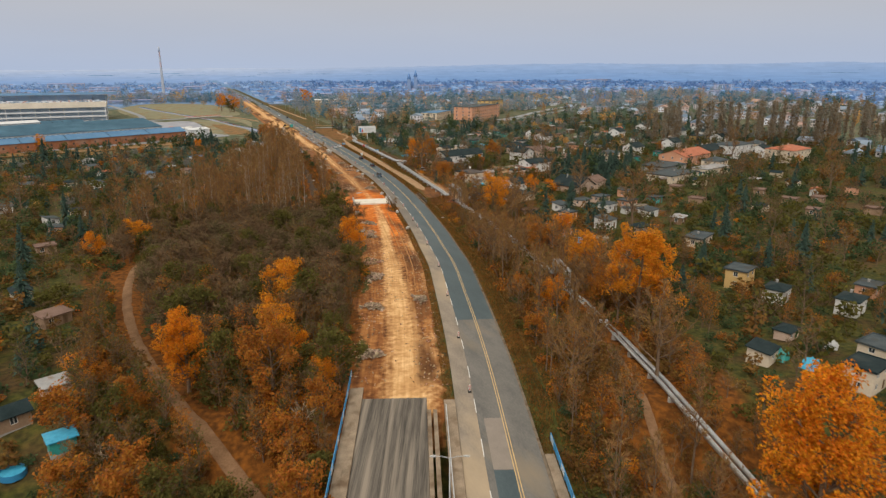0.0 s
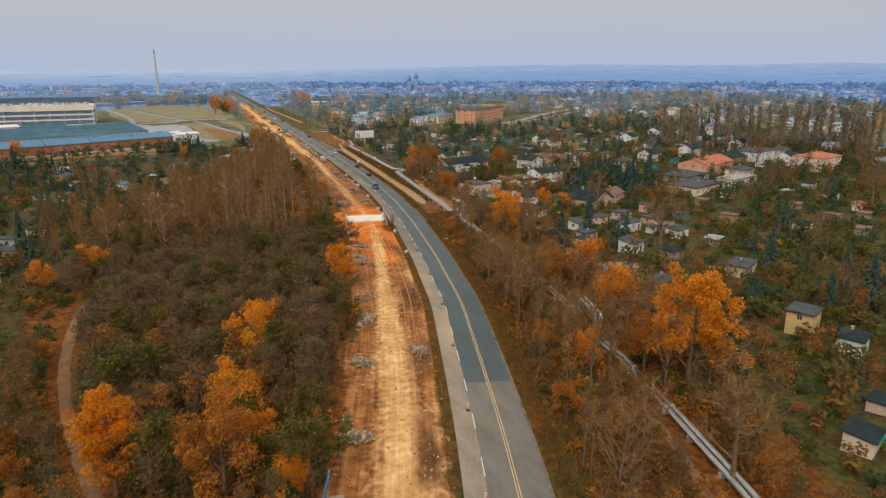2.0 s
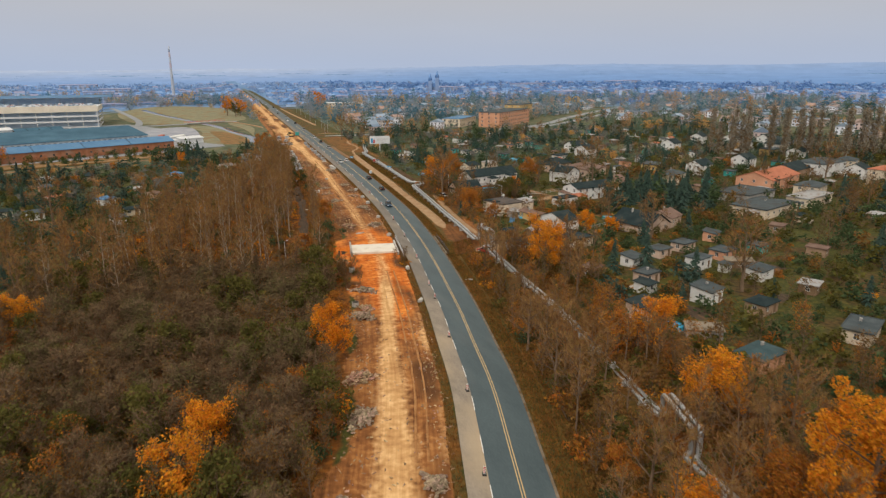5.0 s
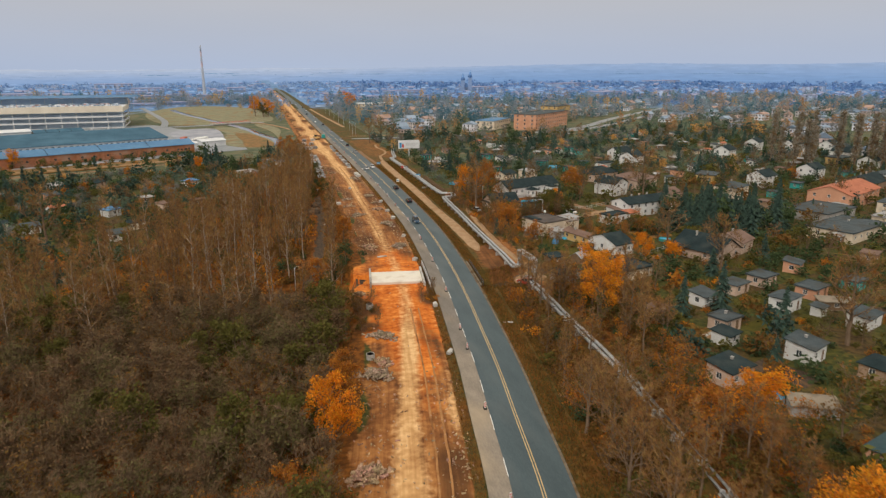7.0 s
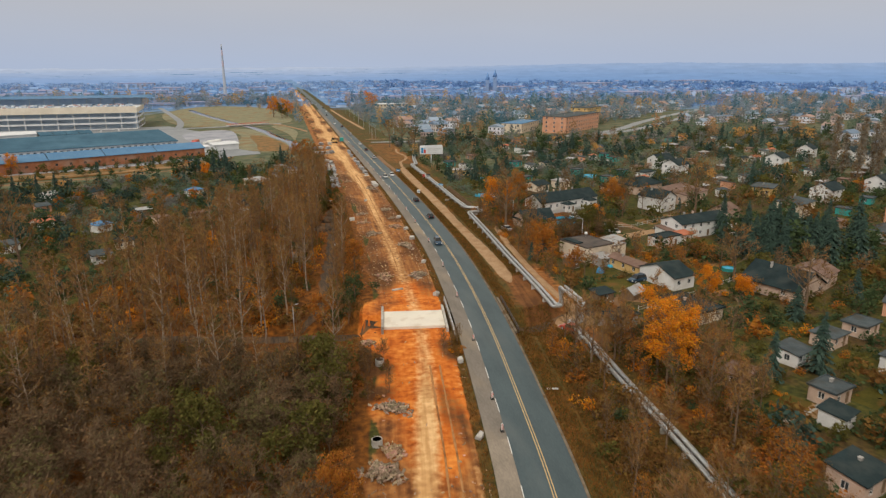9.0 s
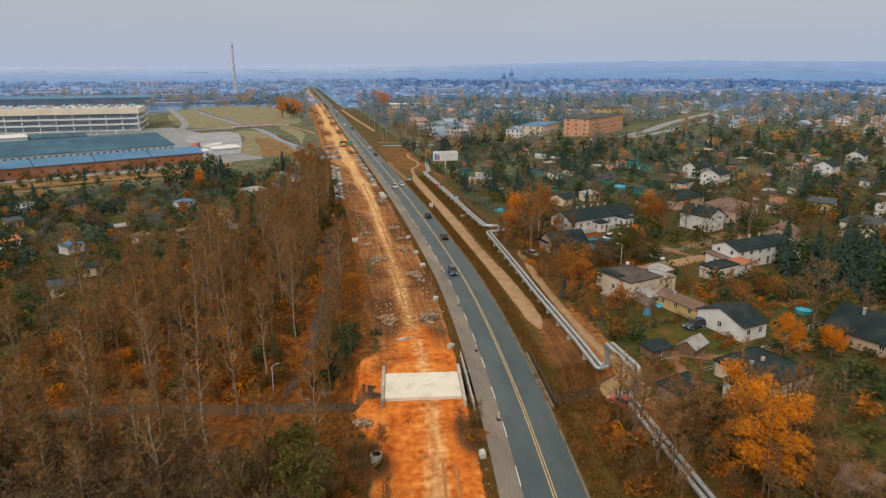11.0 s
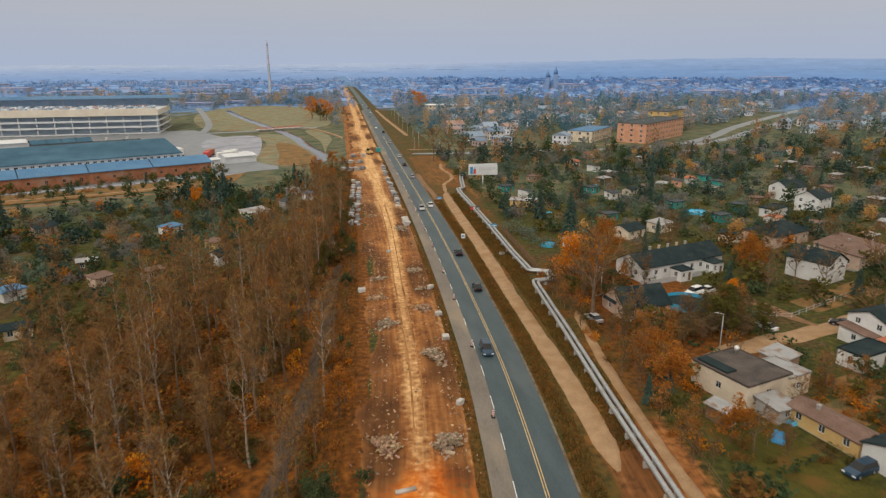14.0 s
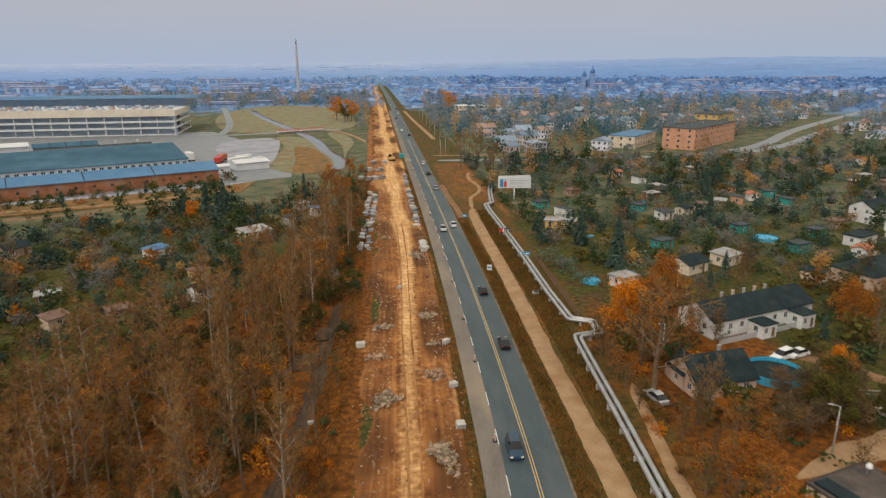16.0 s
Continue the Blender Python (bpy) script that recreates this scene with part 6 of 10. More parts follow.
ribbon("stream_road", FAR_ROAD, [(-120, 690), (-60, 684), (-12, 697), (16, 712), (32, 716)], 7.0, "narrow road crossing the stream", "road", 0.1, 0.2, -0.3, 5)
ribbon("meadow_road", FAR_ROAD, [(-50, 690), (-58, 760), (-90, 900), (-120, 1020)], 6.0, "curving grey road through the meadow", "road", 0.1, 0.2, -0.3, 6)

fb = thing("stream_bridge", "low road bridge with reddish railings over the stream", "bridge", pose(4, 706, 0, 0, 0, 30))
bm = bmesh.new()
bx(bm, -18, 18, -3.6, 3.6, 0.1, 0.7)
part("deck", bm, CONCRETE, fb)
for s in (-3.5, 3.5):
    bm = bmesh.new()
    bx(bm, -18, 18, s - .08, s + .08, 1.5, 1.65)
    bx(bm, -18, 18, s - .08, s + .08, 1.0, 1.1)
    for i in range(13):
        bx(bm, -18 + 3 * i - .06, -18 + 3 * i + .06, s - .06, s + .06, 0.7, 1.5)
    part("railing", bm, RED, fb, "reddish railing")

# shaft and red bands coloured close to the sky, as if seen through haze
HAZED_BRICK = material("hazed_brick", (0.38, 0.41, 0.47), (0.45, 0.48, 0.53), 6.0, 0.9, bump=0.1)
HAZED_RED = material("hazed_red_band", (0.46, 0.39, 0.43), (0.52, 0.44, 0.48), 6.0, 0.9, bump=0.1)
chimney = thing("chimney_stack", "tall slender chimney with red and white bands", "chimney", pose(-51.6, 1217, 0))
for k in range(10):
    bm = bmesh.new()
    z0, z1 = k * 8.1, (k + 1) * 8.1
    cyl(bm, (0, 0, z0), (0, 0, z1), 2.7 - 0.17 * k, 2.53 - 0.17 * k, 16, cap=k == 9)
    part("shaft_section", bm, HAZED_RED if k >= 6 and k % 2 == 0 else HAZED_BRICK, chimney)

# clutter in the yard: trailers, containers, a lorry
for (u, v, lx, ly, lz, rot, mt, nm, lb) in ((22, 44, 12, 2.6, 2.8, 20, WHITE, "trailer", "white lorry trailer"), (26, 50, 10, 2.6, 2.8, 24, WHITE, "trailer", "white lorry trailer"), (14, 52, 8, 2.5, 2.7, 60, RED, "container", "red steel container"),
                                            (18, 60, 7, 2.5, 2.7, 50, ROOF_RED, "container", "rust-red steel container"), (4, 70, 3, 8, 3.6, 0, WHITE, "trailer", "white lorry trailer"), (30, 40, 6, 2.5, 2.6, 15, METAL_PALE, "container", "pale steel container")):
    c = works(u, v, -0.4)
    r = thing(nm, lb + " parked in the works yard", nm, pose(*c, 0, 0, WORKS_TURN + rot))
    bm = bmesh.new()
    bx(bm, -lx / 2, lx / 2, -ly / 2, ly / 2, 0.6, lz + 0.6, 0.08)
    part("body", bm, mt, r)
    for sx in (-0.35, 0.35):
        bm = bmesh.new()
        cyl(bm, (sx * lx, -ly / 2, 0.45), (sx * lx, ly / 2, 0.45), 0.45, n=10)
        part("wheel", bm, RUBBER, r)


# ---- larger blocks of the town that can be told apart ----
def block(name, x, y, w, d, rot, floors, walls, roofing, label, nx=10, ny=3, fh=3.3, roof="flat"):
    return house(x, y, w, d, rot, floors * fh, roof, 2.2, walls, roofing, label, name, (nx, 0, 0, ny), floors, -1, 2, "x", -0.3, 0.3, (1.5, 1.7), plinth=False, category="apartment building")


block("apartment_block", 254.4, 597.1, 64, 19, 42, 4, RENDER_ORANGE, ROOF_GREY, "orange four-storey block with a grey-blue flat roof", 14, 3, 3.05)
block("cream_block", 213, 600, 40, 16, 50, 2, RENDER_CREAM, ROOF_BLUE, "cream two-storey hall with a blue-grey roof", 8, 3, 3.6)
block("school_block", 152, 826, 40, 20, 8, 3, RENDER_CREAM, METAL_PALE, "pale three-storey school block with window bands", 10, 4)
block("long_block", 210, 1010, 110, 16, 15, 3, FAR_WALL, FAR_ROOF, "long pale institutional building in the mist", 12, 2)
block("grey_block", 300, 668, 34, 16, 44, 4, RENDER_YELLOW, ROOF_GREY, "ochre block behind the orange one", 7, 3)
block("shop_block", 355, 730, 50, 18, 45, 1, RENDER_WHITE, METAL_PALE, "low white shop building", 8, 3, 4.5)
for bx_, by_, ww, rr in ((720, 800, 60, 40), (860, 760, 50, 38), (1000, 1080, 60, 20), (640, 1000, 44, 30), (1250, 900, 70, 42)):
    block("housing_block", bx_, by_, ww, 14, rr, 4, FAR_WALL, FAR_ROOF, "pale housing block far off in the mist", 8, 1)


def church(x, y, rot, label):
    """A nave with a pitched roof, a transept, and two square towers with spires on the front."""
    root = thing("church", label, "church", pose(x, y, float(land(x, y)), 0, 0, rot))
    bm = bmesh.new()
    bx(bm, -8, 8, 4, 44, 0, 13, 0.2)
    nave = part("nave", bm, CHURCH_WALL, root)
    bm = bmesh.new()
    poly_prism(bm, [(-8.6, 3.4, 13), (8.6, 3.4, 13), (0, 3.4, 21)], [(-8.6, 44.6, 13), (8.6, 44.6, 13), (0, 44.6, 21)])
    part("roof", bm, FAR_ROOF, nave)
    bm = bmesh.new()
    bx(bm, -14, 14, 28, 37, 0, 11, 0.2)
    part("transept", bm, CHURCH_WALL, root)
    for s, high in ((-1, 25), (1, 30)):
        bm = bmesh.new()
        bx(bm, s * 6.5 - 3.2, s * 6.5 + 3.2, -3.2, 3.9, 0, high, 0.2)
        tower = part("tower", bm, CHURCH_WALL, root)
        bm = bmesh.new()
        cyl(bm, (s * 6.5, 0.3, high), (s * 6.5, 0.3, high + 13), 4.2, 0.25, 8)
        part("spire", bm, FAR_ROOF, tower)


# the blue of the haze is mixed into the stone colour
CHURCH_WALL = material("hazed_church_stone", (0.19, 0.28, 0.45), (0.25, 0.34, 0.52), 5.0, 0.9, bump=0.1)
church(396, 1254, -17, "twin-towered church standing high above the distant town")


# ---- the town far off: many small houses ----
def gabled_np(rows):
    """Triangles of houses: walls and roofs, rows of x, y, z, w, d, h, rise, angle."""
    R = np.asarray(rows)
    V, T = boxes_np(np.stack([R[:, 0], R[:, 1], R[:, 2] - 0.5, R[:, 3], R[:, 4], R[:, 5] + 0.5, R[:, 7]], 1))
    c, s = np.cos(R[:, 7]), np.sin(R[:, 7])
    w, d = R[:, 3] / 2 + 0.4, R[:, 4] / 2 + 0.4
    z0, z1 = R[:, 2] + R[:, 5] + 0.02, R[:, 2] + R[:, 5] + R[:, 6]
    pts = np.stack([np.stack([-w, -d, z0], 1), np.stack([w, -d, z0], 1), np.stack([w, d, z0], 1), np.stack([-w, d, z0], 1), np.stack([-w, 0 * d, z1], 1), np.stack([w, 0 * d, z1], 1)], 1)
    W = np.stack([pts[..., 0] * c[:, None] - pts[..., 1] * s[:, None] + R[:, None, 0], pts[..., 0] * s[:, None] + pts[..., 1] * c[:, None] + R[:, None, 1], pts[..., 2]], -1)
    tri = np.array([(0, 1, 5), (0, 5, 4), (2, 3, 4), (2, 4, 5), (1, 2, 5), (3, 0, 4), (0, 2, 1), (0, 3, 2)])
    TT = (tri[None] + 6 * np.arange(len(R))[:, None, None]).reshape(-1, 3)
    return (V, T), (W.reshape(-1, 3), TT)


def town(name, n, place, walls, roofs, size, windows, label):
    rows, wn_rows = [], []
    while len(rows) < n:
        p = place()
        if p is None:
            continue
        w, d, h = rng.uniform(7, 13) * size, rng.uniform(7, 10) * size, rng.choice([3.0, 3.2, 5.6, 6.0])
        a = rng.choice([0.35, 0.42, 1.9, 0.2, 0.9]) + rng.uniform(-0.1, 0.1)
        flat = rng.random() < 0.3
        z = float(land(*p))
        rows.append((*p, z, w, d, h, 0.35 if flat else rng.uniform(1.8, 3.4), a))
        if windows:
            for side, ln, dep in ((0, w, d), (math.pi, w, d), (math.pi / 2, d, w), (-math.pi / 2, d, w)):
                ca, sa = math.cos(a + side), math.sin(a + side)
                for i in range(int(ln / 2.6)):
                    u = (i + 0.5) / int(ln / 2.6) * ln - ln / 2
                    for fl in range(int(h / 2.8)):
                        wn_rows.append((p[0] + u * ca + (dep / 2) * sa, p[1] + u * sa - (dep / 2) * ca, z + 1.0 + 2.8 * fl, 1.1, 0.08, 1.3, a + side))
    (V, T), (W, U) = gabled_np(rows)
    tagged(new(name, mesh_of(name, V, T, walls)), label, "houses", kind="stuff")
    tagged(new(name + "_roofs", mesh_of(name + "_roofs", W, U, roofs)), "pitched and flat roofs of the " + label, "roofs", kind="stuff")
    if wn_rows:
        V, T = boxes_np(wn_rows)
        tagged(new(name + "_windows", mesh_of(name + "_windows", V, T, GLASS)), "small dark windows of the " + label, "windows", kind="stuff")


def mid_place():
    x, y = rng.uniform(100, 760), rng.uniform(570, 930)
    if x < 96 + 0.05 * y or abs(y - 550) < 24 or (190 < x < 340 and 570 < y < 690):
        return None
    if 258 < x < 640 and abs((y - 560) - 0.93 * (x - 255)) < 34:
        return None
    return x, y


def right_place():
    x, y = rng.uniform(300, 800), rng.uniform(150, 560)
    return (x, y) if y > 120 + 0.25 * x and x > 190 + 0.3 * y + 40 else None


def far_place():
    r, a = 900 + 1250 * rng.random() ** 1.1, rng.uniform(-0.55, 1.05)
    x, y = 60 + r * math.sin(a), r * math.cos(a)
    if abs(float(off(x, y))) < 22 or (x < 40 and y < 1050) or (x > 40 and y < 930 and x < 760):
        return None
    return x, y


def far_hall(x, y, w, d, h, rot, walls, label):
    root = thing("far_hall", label, "industrial building", pose(x, y, float(land(x, y)), 0, 0, rot))
    bm = bmesh.new()
    facade(bm, w, h, 0.6, [(w * (i + 0.5) / 8 - 2, w * (i + 0.5) / 8 + 2, [(h * 0.45, h * 0.75)]) for i in range(8)])
    bx(bm, 0, w, d - 0.6, d, 0, h)
    bx(bm, 0, 0.6, 0.6, d - 0.6, 0, h)
    bx(bm, w - 0.6, w, 0.6, d - 0.6, 0, h)
    part("wall", bm, walls, root)
    bm = bmesh.new()
    bx(bm, -0.5, w + 0.5, -0.5, d + 0.5, h, h + 0.8)
    part("roof", bm, FAR_ROOF, root)
    bm = bmesh.new()
    bx(bm, 0.7, w - 0.7, 0.9, 1.1, h * 0.4, h * 0.8)
    part("glazing", bm, FAR_GLASS, root)


# glass lightened and blued to match the haze in the walls
FAR_GLASS = material("hazed_glazing", (0.18, 0.24, 0.34), (0.24, 0.30, 0.40), 8.0, 0.3, bump=0.0)
for x, y, w, d, h, rot in ((-150, 1120, 40, 30, 9, 8), (-60, 1160, 34, 20, 8, 4), (-240, 1080, 44, 30, 8, 12), (-330, 1180, 50, 40, 11, 10), (-420, 1060, 46, 40, 9, 14), (-500, 1300, 70, 50, 12, 8), (-180, 1350, 50, 40, 13, 5), (-20, 1300, 30, 30, 14, 2),
                           (130, 1080, 40, 30, 9, 10), (240, 1180, 60, 30, 10, 12), (420, 1300, 60, 40, 11, 20), (700, 1500, 90, 50, 11, 25), (1050, 1650, 110, 50, 12, 25), (560, 1050, 50, 30, 9, 25), (-650, 1500, 90, 60, 12, 8), (-300, 1650, 70, 50, 14, 5), (-128, 985, 34, 16, 5, 4), (-84, 1010, 26, 14, 5, 2), (-190, 1268, 44, 24, 11, 6), (-105, 1190, 36, 22, 8, 4), (-40, 1248, 26, 22, 10, 3)):
    far_hall(x, y, w, d, h, rot, FAR_WALL, "long industrial hall far off, coloured pale with haze")
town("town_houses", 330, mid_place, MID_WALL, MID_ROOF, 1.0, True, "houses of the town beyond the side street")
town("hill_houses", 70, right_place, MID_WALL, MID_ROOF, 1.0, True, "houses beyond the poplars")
town("distant_town", 2600, far_place, FAR_WALL, FAR_ROOF, 1.2, False, "distant town houses coloured with blue haze")

# ---- trees ----
def frustum(p, q, r0, r1, n=3):
    """Triangles of one open tapered limb."""
    p, q = np.asarray(p, float), np.asarray(q, float)
    w = q - p
    w = w / (np.linalg.norm(w) + 1e-9)
    u = np.cross(w, (0.3, 0.9, 0.1))
    u = u / (np.linalg.norm(u) + 1e-9)
    v = np.cross(w, u)
    a = np.arange(n) * math.tau / n
    ring = np.cos(a)[:, None] * u + np.sin(a)[:, None] * v
    V = np.concatenate([p + r0 * ring, q + r1 * ring])
    k, m = np.arange(n), (np.arange(n) + 1) % n
    return V, np.concatenate([np.stack([k, m, m + n], 1), np.stack([k, m + n, k + n], 1)])


def skeleton_of(r, h, spread, trunk_r, first=0.3, boughs=13, sub=5, lean=0.06, up=0.9, droop=0.0, sides=7):
    """Trunk and boughs as arrays, and the tips from which twigs and leaves grow."""
    chunks, tips = [], []
    pts = [np.zeros(3)]
    for k in range(6):
        pts.append(pts[-1] + np.array([r.normal(0, lean * h / 6), r.normal(0, lean * h / 6), h / 6]))
    for k in range(6):
        chunks.append(frustum(pts[k], pts[k + 1], trunk_r * (1 - k / 6.6), trunk_r * (1 - (k + 1) / 6.6), sides))
    for b in range(boughs):
        f = first + (0.96 - first) * (b + r.random() * 0.8) / boughs
        i = min(5, int(f * 6))
        base = pts[i] + (pts[i + 1] - pts[i]) * (f * 6 - i)
        a = b * 2.4 + r.uniform(-0.5, 0.5)
        reach = spread * (1 - 0.55 * (f - first) / (1 - first)) * r.uniform(0.7, 1.1)
        d = np.array([math.cos(a), math.sin(a), up * r.uniform(0.6, 1.3)])
        d /= np.linalg.norm(d)
        mid = base + d * reach * 0.55
        end = mid + (d + np.array([0, 0, 0.25 - droop])) * reach * 0.5
        br = trunk_r * (1 - f) * 0.45 + 0.025
        chunks.append(frustum(base, mid, br, br * 0.65, 4))
        chunks.append(frustum(mid, end, br * 0.65, 0.02, 3))
        for s in range(sub):
            t = r.uniform(0.25, 1.0)
            sb = base + (mid - base) * (t / 0.55) if t < 0.55 else mid + (end - mid) * ((t - 0.55) / 0.45)
            sd = d + r.normal(0, 0.55, 3) + np.array([0, 0, 0.25 - droop])
            sd /= np.linalg.norm(sd)
            se = sb + sd * reach * r.uniform(0.25, 0.5)
            side = np.cross(se - sb, r.normal(0, 1, 3))
            side *= (br * 0.4 + 0.014) / (np.linalg.norm(side) + 1e-6)
            chunks.append((np.array([sb - side, sb + side, se + side * 0.3, se - side * 0.3]), np.array([(0, 1, 2), (0, 2, 3)])))
            tips.append((sb, se))
    return joined(chunks), tips


def twigs_of(r, tips, per, length, width=0.03, droop=0.0):
    """Fine twigs as slivers along the tips."""
    n = len(tips) * per
    A = np.repeat(np.array([t[0] for t in tips]), per, 0)
    B = np.repeat(np.array([t[1] for t in tips]), per, 0)
    s = A + (B - A) * r.uniform(0.2, 1.0, (n, 1))
    d = (B - A) / (np.linalg.norm(B - A, axis=1, keepdims=True) + 1e-6) * 0.7 + r.normal(0, 0.5, (n, 3)) + np.array([0, 0, 0.25 - droop])
    d /= np.linalg.norm(d, axis=1, keepdims=True)
    e = s + d * length * r.uniform(0.5, 1.2, (n, 1))
    side = np.cross(d, r.normal(0, 1, (n, 3)))
    side *= width / (np.linalg.norm(side, axis=1, keepdims=True) + 1e-6)
    V = np.stack([s - side, s + side, e], 1).reshape(-1, 3)
    return V, np.arange(3 * n).reshape(-1, 3)


def leaves_at(r, C, size, flat=0.0):
    """One bent diamond leaf clump at each centre."""
    n = len(C)
    u = r.normal(0, 1, (n, 3))
    u[:, 2] *= 0.6
    u /= np.linalg.norm(u, axis=1, keepdims=True)
    v = np.cross(u, r.normal(0, 1, (n, 3)))
    v /= np.linalg.norm(v, axis=1, keepdims=True) + 1e-6
    sz = size * r.uniform(0.6, 1.3, (n, 1))
    V = np.stack([C - u * sz, C + v * sz * 0.62, C + u * sz, C - v * sz * 0.62], 1).reshape(-1, 3)
    k = 4 * np.arange(n)
    return V, np.concatenate([np.stack([k, k + 1, k + 2], 1), np.stack([k, k + 2, k + 3], 1)])


def leaf_crown(r, tips, blobs, n, size, shell=0.55):
    """Leaves round the bough tips in uneven clumps, denser outside."""
    T = np.array([t[1] for t in tips])
    centres = T[r.integers(0, len(T), blobs)] + r.normal(0, 0.35, (blobs, 3))
    rad = r.uniform(0.6, 1.3, blobs)
    k = r.integers(0, blobs, n)
    d = r.normal(0, 1, (n, 3))
    d /= np.linalg.norm(d, axis=1, keepdims=True)
    C = centres[k] + d * (rad[k] * (shell + (1 - shell) * r.random(n)))[:, None]
    return leaves_at(r, C, size)


def tree_kind(seed, h, spread, trunk_r, bark, leaf=None, n_leaf=0, leaf_size=0.2, per=5, twig=1.0, blob_r=1.0, bark_mesh=True, twig_w=0.026, **kw):
    r = np.random.default_rng(seed)
    wood, tips = skeleton_of(r, h, spread, trunk_r, **kw)
    out = {"wood": wood, "twig": twigs_of(r, tips, per, twig, twig_w), "leaf": None}
    if n_leaf:
        out["leaf"] = leaf_crown(r, tips, max(8, len(tips)), n_leaf, leaf_size)
        out["leaf"][0][:, :2] *= blob_r
    out["bark"], out["leafmat"] = bark, leaf
    return out


def plant(kind, label, category, m, name="tree", group=""):
    """A tree that stands by itself: trunk with limbs, fine twigs, and a crown of leaves."""
    root = thing(name, label, category, m, group)
    if "meshes" not in kind:
        kind["meshes"] = [("trunk", mesh_of("trunk", *kind["wood"], kind["bark"], True))]
        if kind["twig"] is not None:
            kind["meshes"].append(("fine_branchwork", mesh_of("fine_branchwork", *kind["twig"], TWIG)))
        if kind["leaf"] is not None:
            kind["meshes"].append(("crown", mesh_of("crown", *kind["leaf"], kind["leafmat"])))
    for nm, me in kind["meshes"]:
        pt = part(nm, me, None, root)
        if nm != "trunk":
            tagged(pt, kind="stuff")
    return root


def spruce(seed, h, width):
    r = np.random.default_rng(seed)
    chunks, wood = [], [frustum((0, 0, 0), (0, 0, h), 0.16, 0.02, 6)]
    n = int(h * 24)
    f = np.sort(r.random(n)) ** 0.8
    z = h * (0.08 + 0.92 * f)
    a = r.uniform(0, math.tau, n)
    reach = width * (1 - f) * r.uniform(0.65, 1.1, n) + 0.12
    base = np.stack([0 * z, 0 * z, z], 1)
    d = np.stack([np.cos(a), np.sin(a), -0.35 + 0 * a], 1)
    side = np.stack([-np.sin(a), np.cos(a), 0 * a], 1)
    for k in range(3):
        t0, t1 = k / 3, (k + 1.15) / 3
        wdt = (0.42 - 0.09 * k) * (0.3 + reach)[:, None]
        p, q = base + d * (reach * t0)[:, None], base + d * (reach * t1)[:, None]
        q[:, 2] -= 0.12 * reach
        V = np.stack([p + np.array([0, 0, 0.08]), q - side * wdt * 0.5 - np.array([0, 0, 0.1]), q + d * 0.15, q + side * wdt * 0.5 - np.array([0, 0, 0.1])], 1).reshape(-1, 3)
        i = 4 * np.arange(n)
        chunks.append((V, np.concatenate([np.stack([i, i + 1, i + 2], 1), np.stack([i, i + 2, i + 3], 1)])))
    return {"wood": joined(wood), "twig": None, "leaf": joined(chunks), "bark": BARK, "leafmat": NEEDLE}


BARE = [tree_kind(10 + k, 15 + 1.5 * k, 3.2, 0.20, BIRCH if k % 2 else BARK, LEAF_BROWN, 190, 0.11, 6, 1.1, twig_w=0.045, boughs=15, sub=6, first=0.34, up=1.3, lean=0.05) for k in range(4)]
SCRUB = [tree_kind(20 + k, 6.5 + k, 2.6, 0.12, BARK, (LEAF_BROWN, LEAF_RUST, LEAF_OLIVE)[k % 3], 420, 0.15, 6, 0.9, boughs=12, sub=5, first=0.12, up=1.2, lean=0.08) for k in range(3)]
BROAD = [tree_kind(30 + k, 12.0, 5.2, 0.30, BARK, None, 0, 0, 8, 1.3, twig_w=0.04, boughs=16, sub=7, first=0.22, up=0.9, lean=0.05) for k in range(2)]
MAPLE = {nm: [tree_kind(40 + 7 * k + j, 9.2, 4.3, 0.26, BARK, mt, 6500, 0.135, 3, 0.8, boughs=15, sub=6, first=0.16, up=0.75) for k in range(2)] for j, (nm, mt) in enumerate((("orange", LEAF_ORANGE), ("rust", LEAF_RUST), ("ochre", LEAF_OCHRE), ("olive", LEAF_OLIVE), ("green", LEAF_GREEN)))}
LIGHT = {nm: tree_kind(60 + j, 8.5, 4.0, 0.24, BARK, mt, 2200, 0.22, 3, 0.8, boughs=13, sub=5, first=0.16, up=0.75) for j, (nm, mt) in enumerate((("rust", LEAF_RUST), ("olive", LEAF_OLIVE), ("green", LEAF_GREEN)))}
WILLOW = tree_kind(71, 14.5, 7.2, 0.45, BARK, LEAF_OCHRE, 26000, 0.15, 4, 1.0, boughs=22, sub=8, first=0.12, up=0.8, droop=0.3)
GOLD = tree_kind(77, 14.0, 6.0, 0.40, BARK, LEAF_ORANGE, 19000, 0.14, 4, 1.0, boughs=20, sub=8, first=0.14, up=0.9)
POPLAR_LEAF = material("withered_poplar_leaves", (0.190, 0.172, 0.138), (0.320, 0.280, 0.215), 6.0, 0.9, bump=0.0, per="island", spread=0.3)
POPLAR = tree_kind(81, 24, 2.8, 0.28, BARK, POPLAR_LEAF, 1900, 0.27, 4, 1.4, twig_w=0.08, boughs=28, sub=5, first=0.12, up=2.4, lean=0.03)
SPRUCE = [spruce(90, 9.0, 2.4), spruce(91, 7.0, 1.7), spruce(92, 11.0, 2.8)]


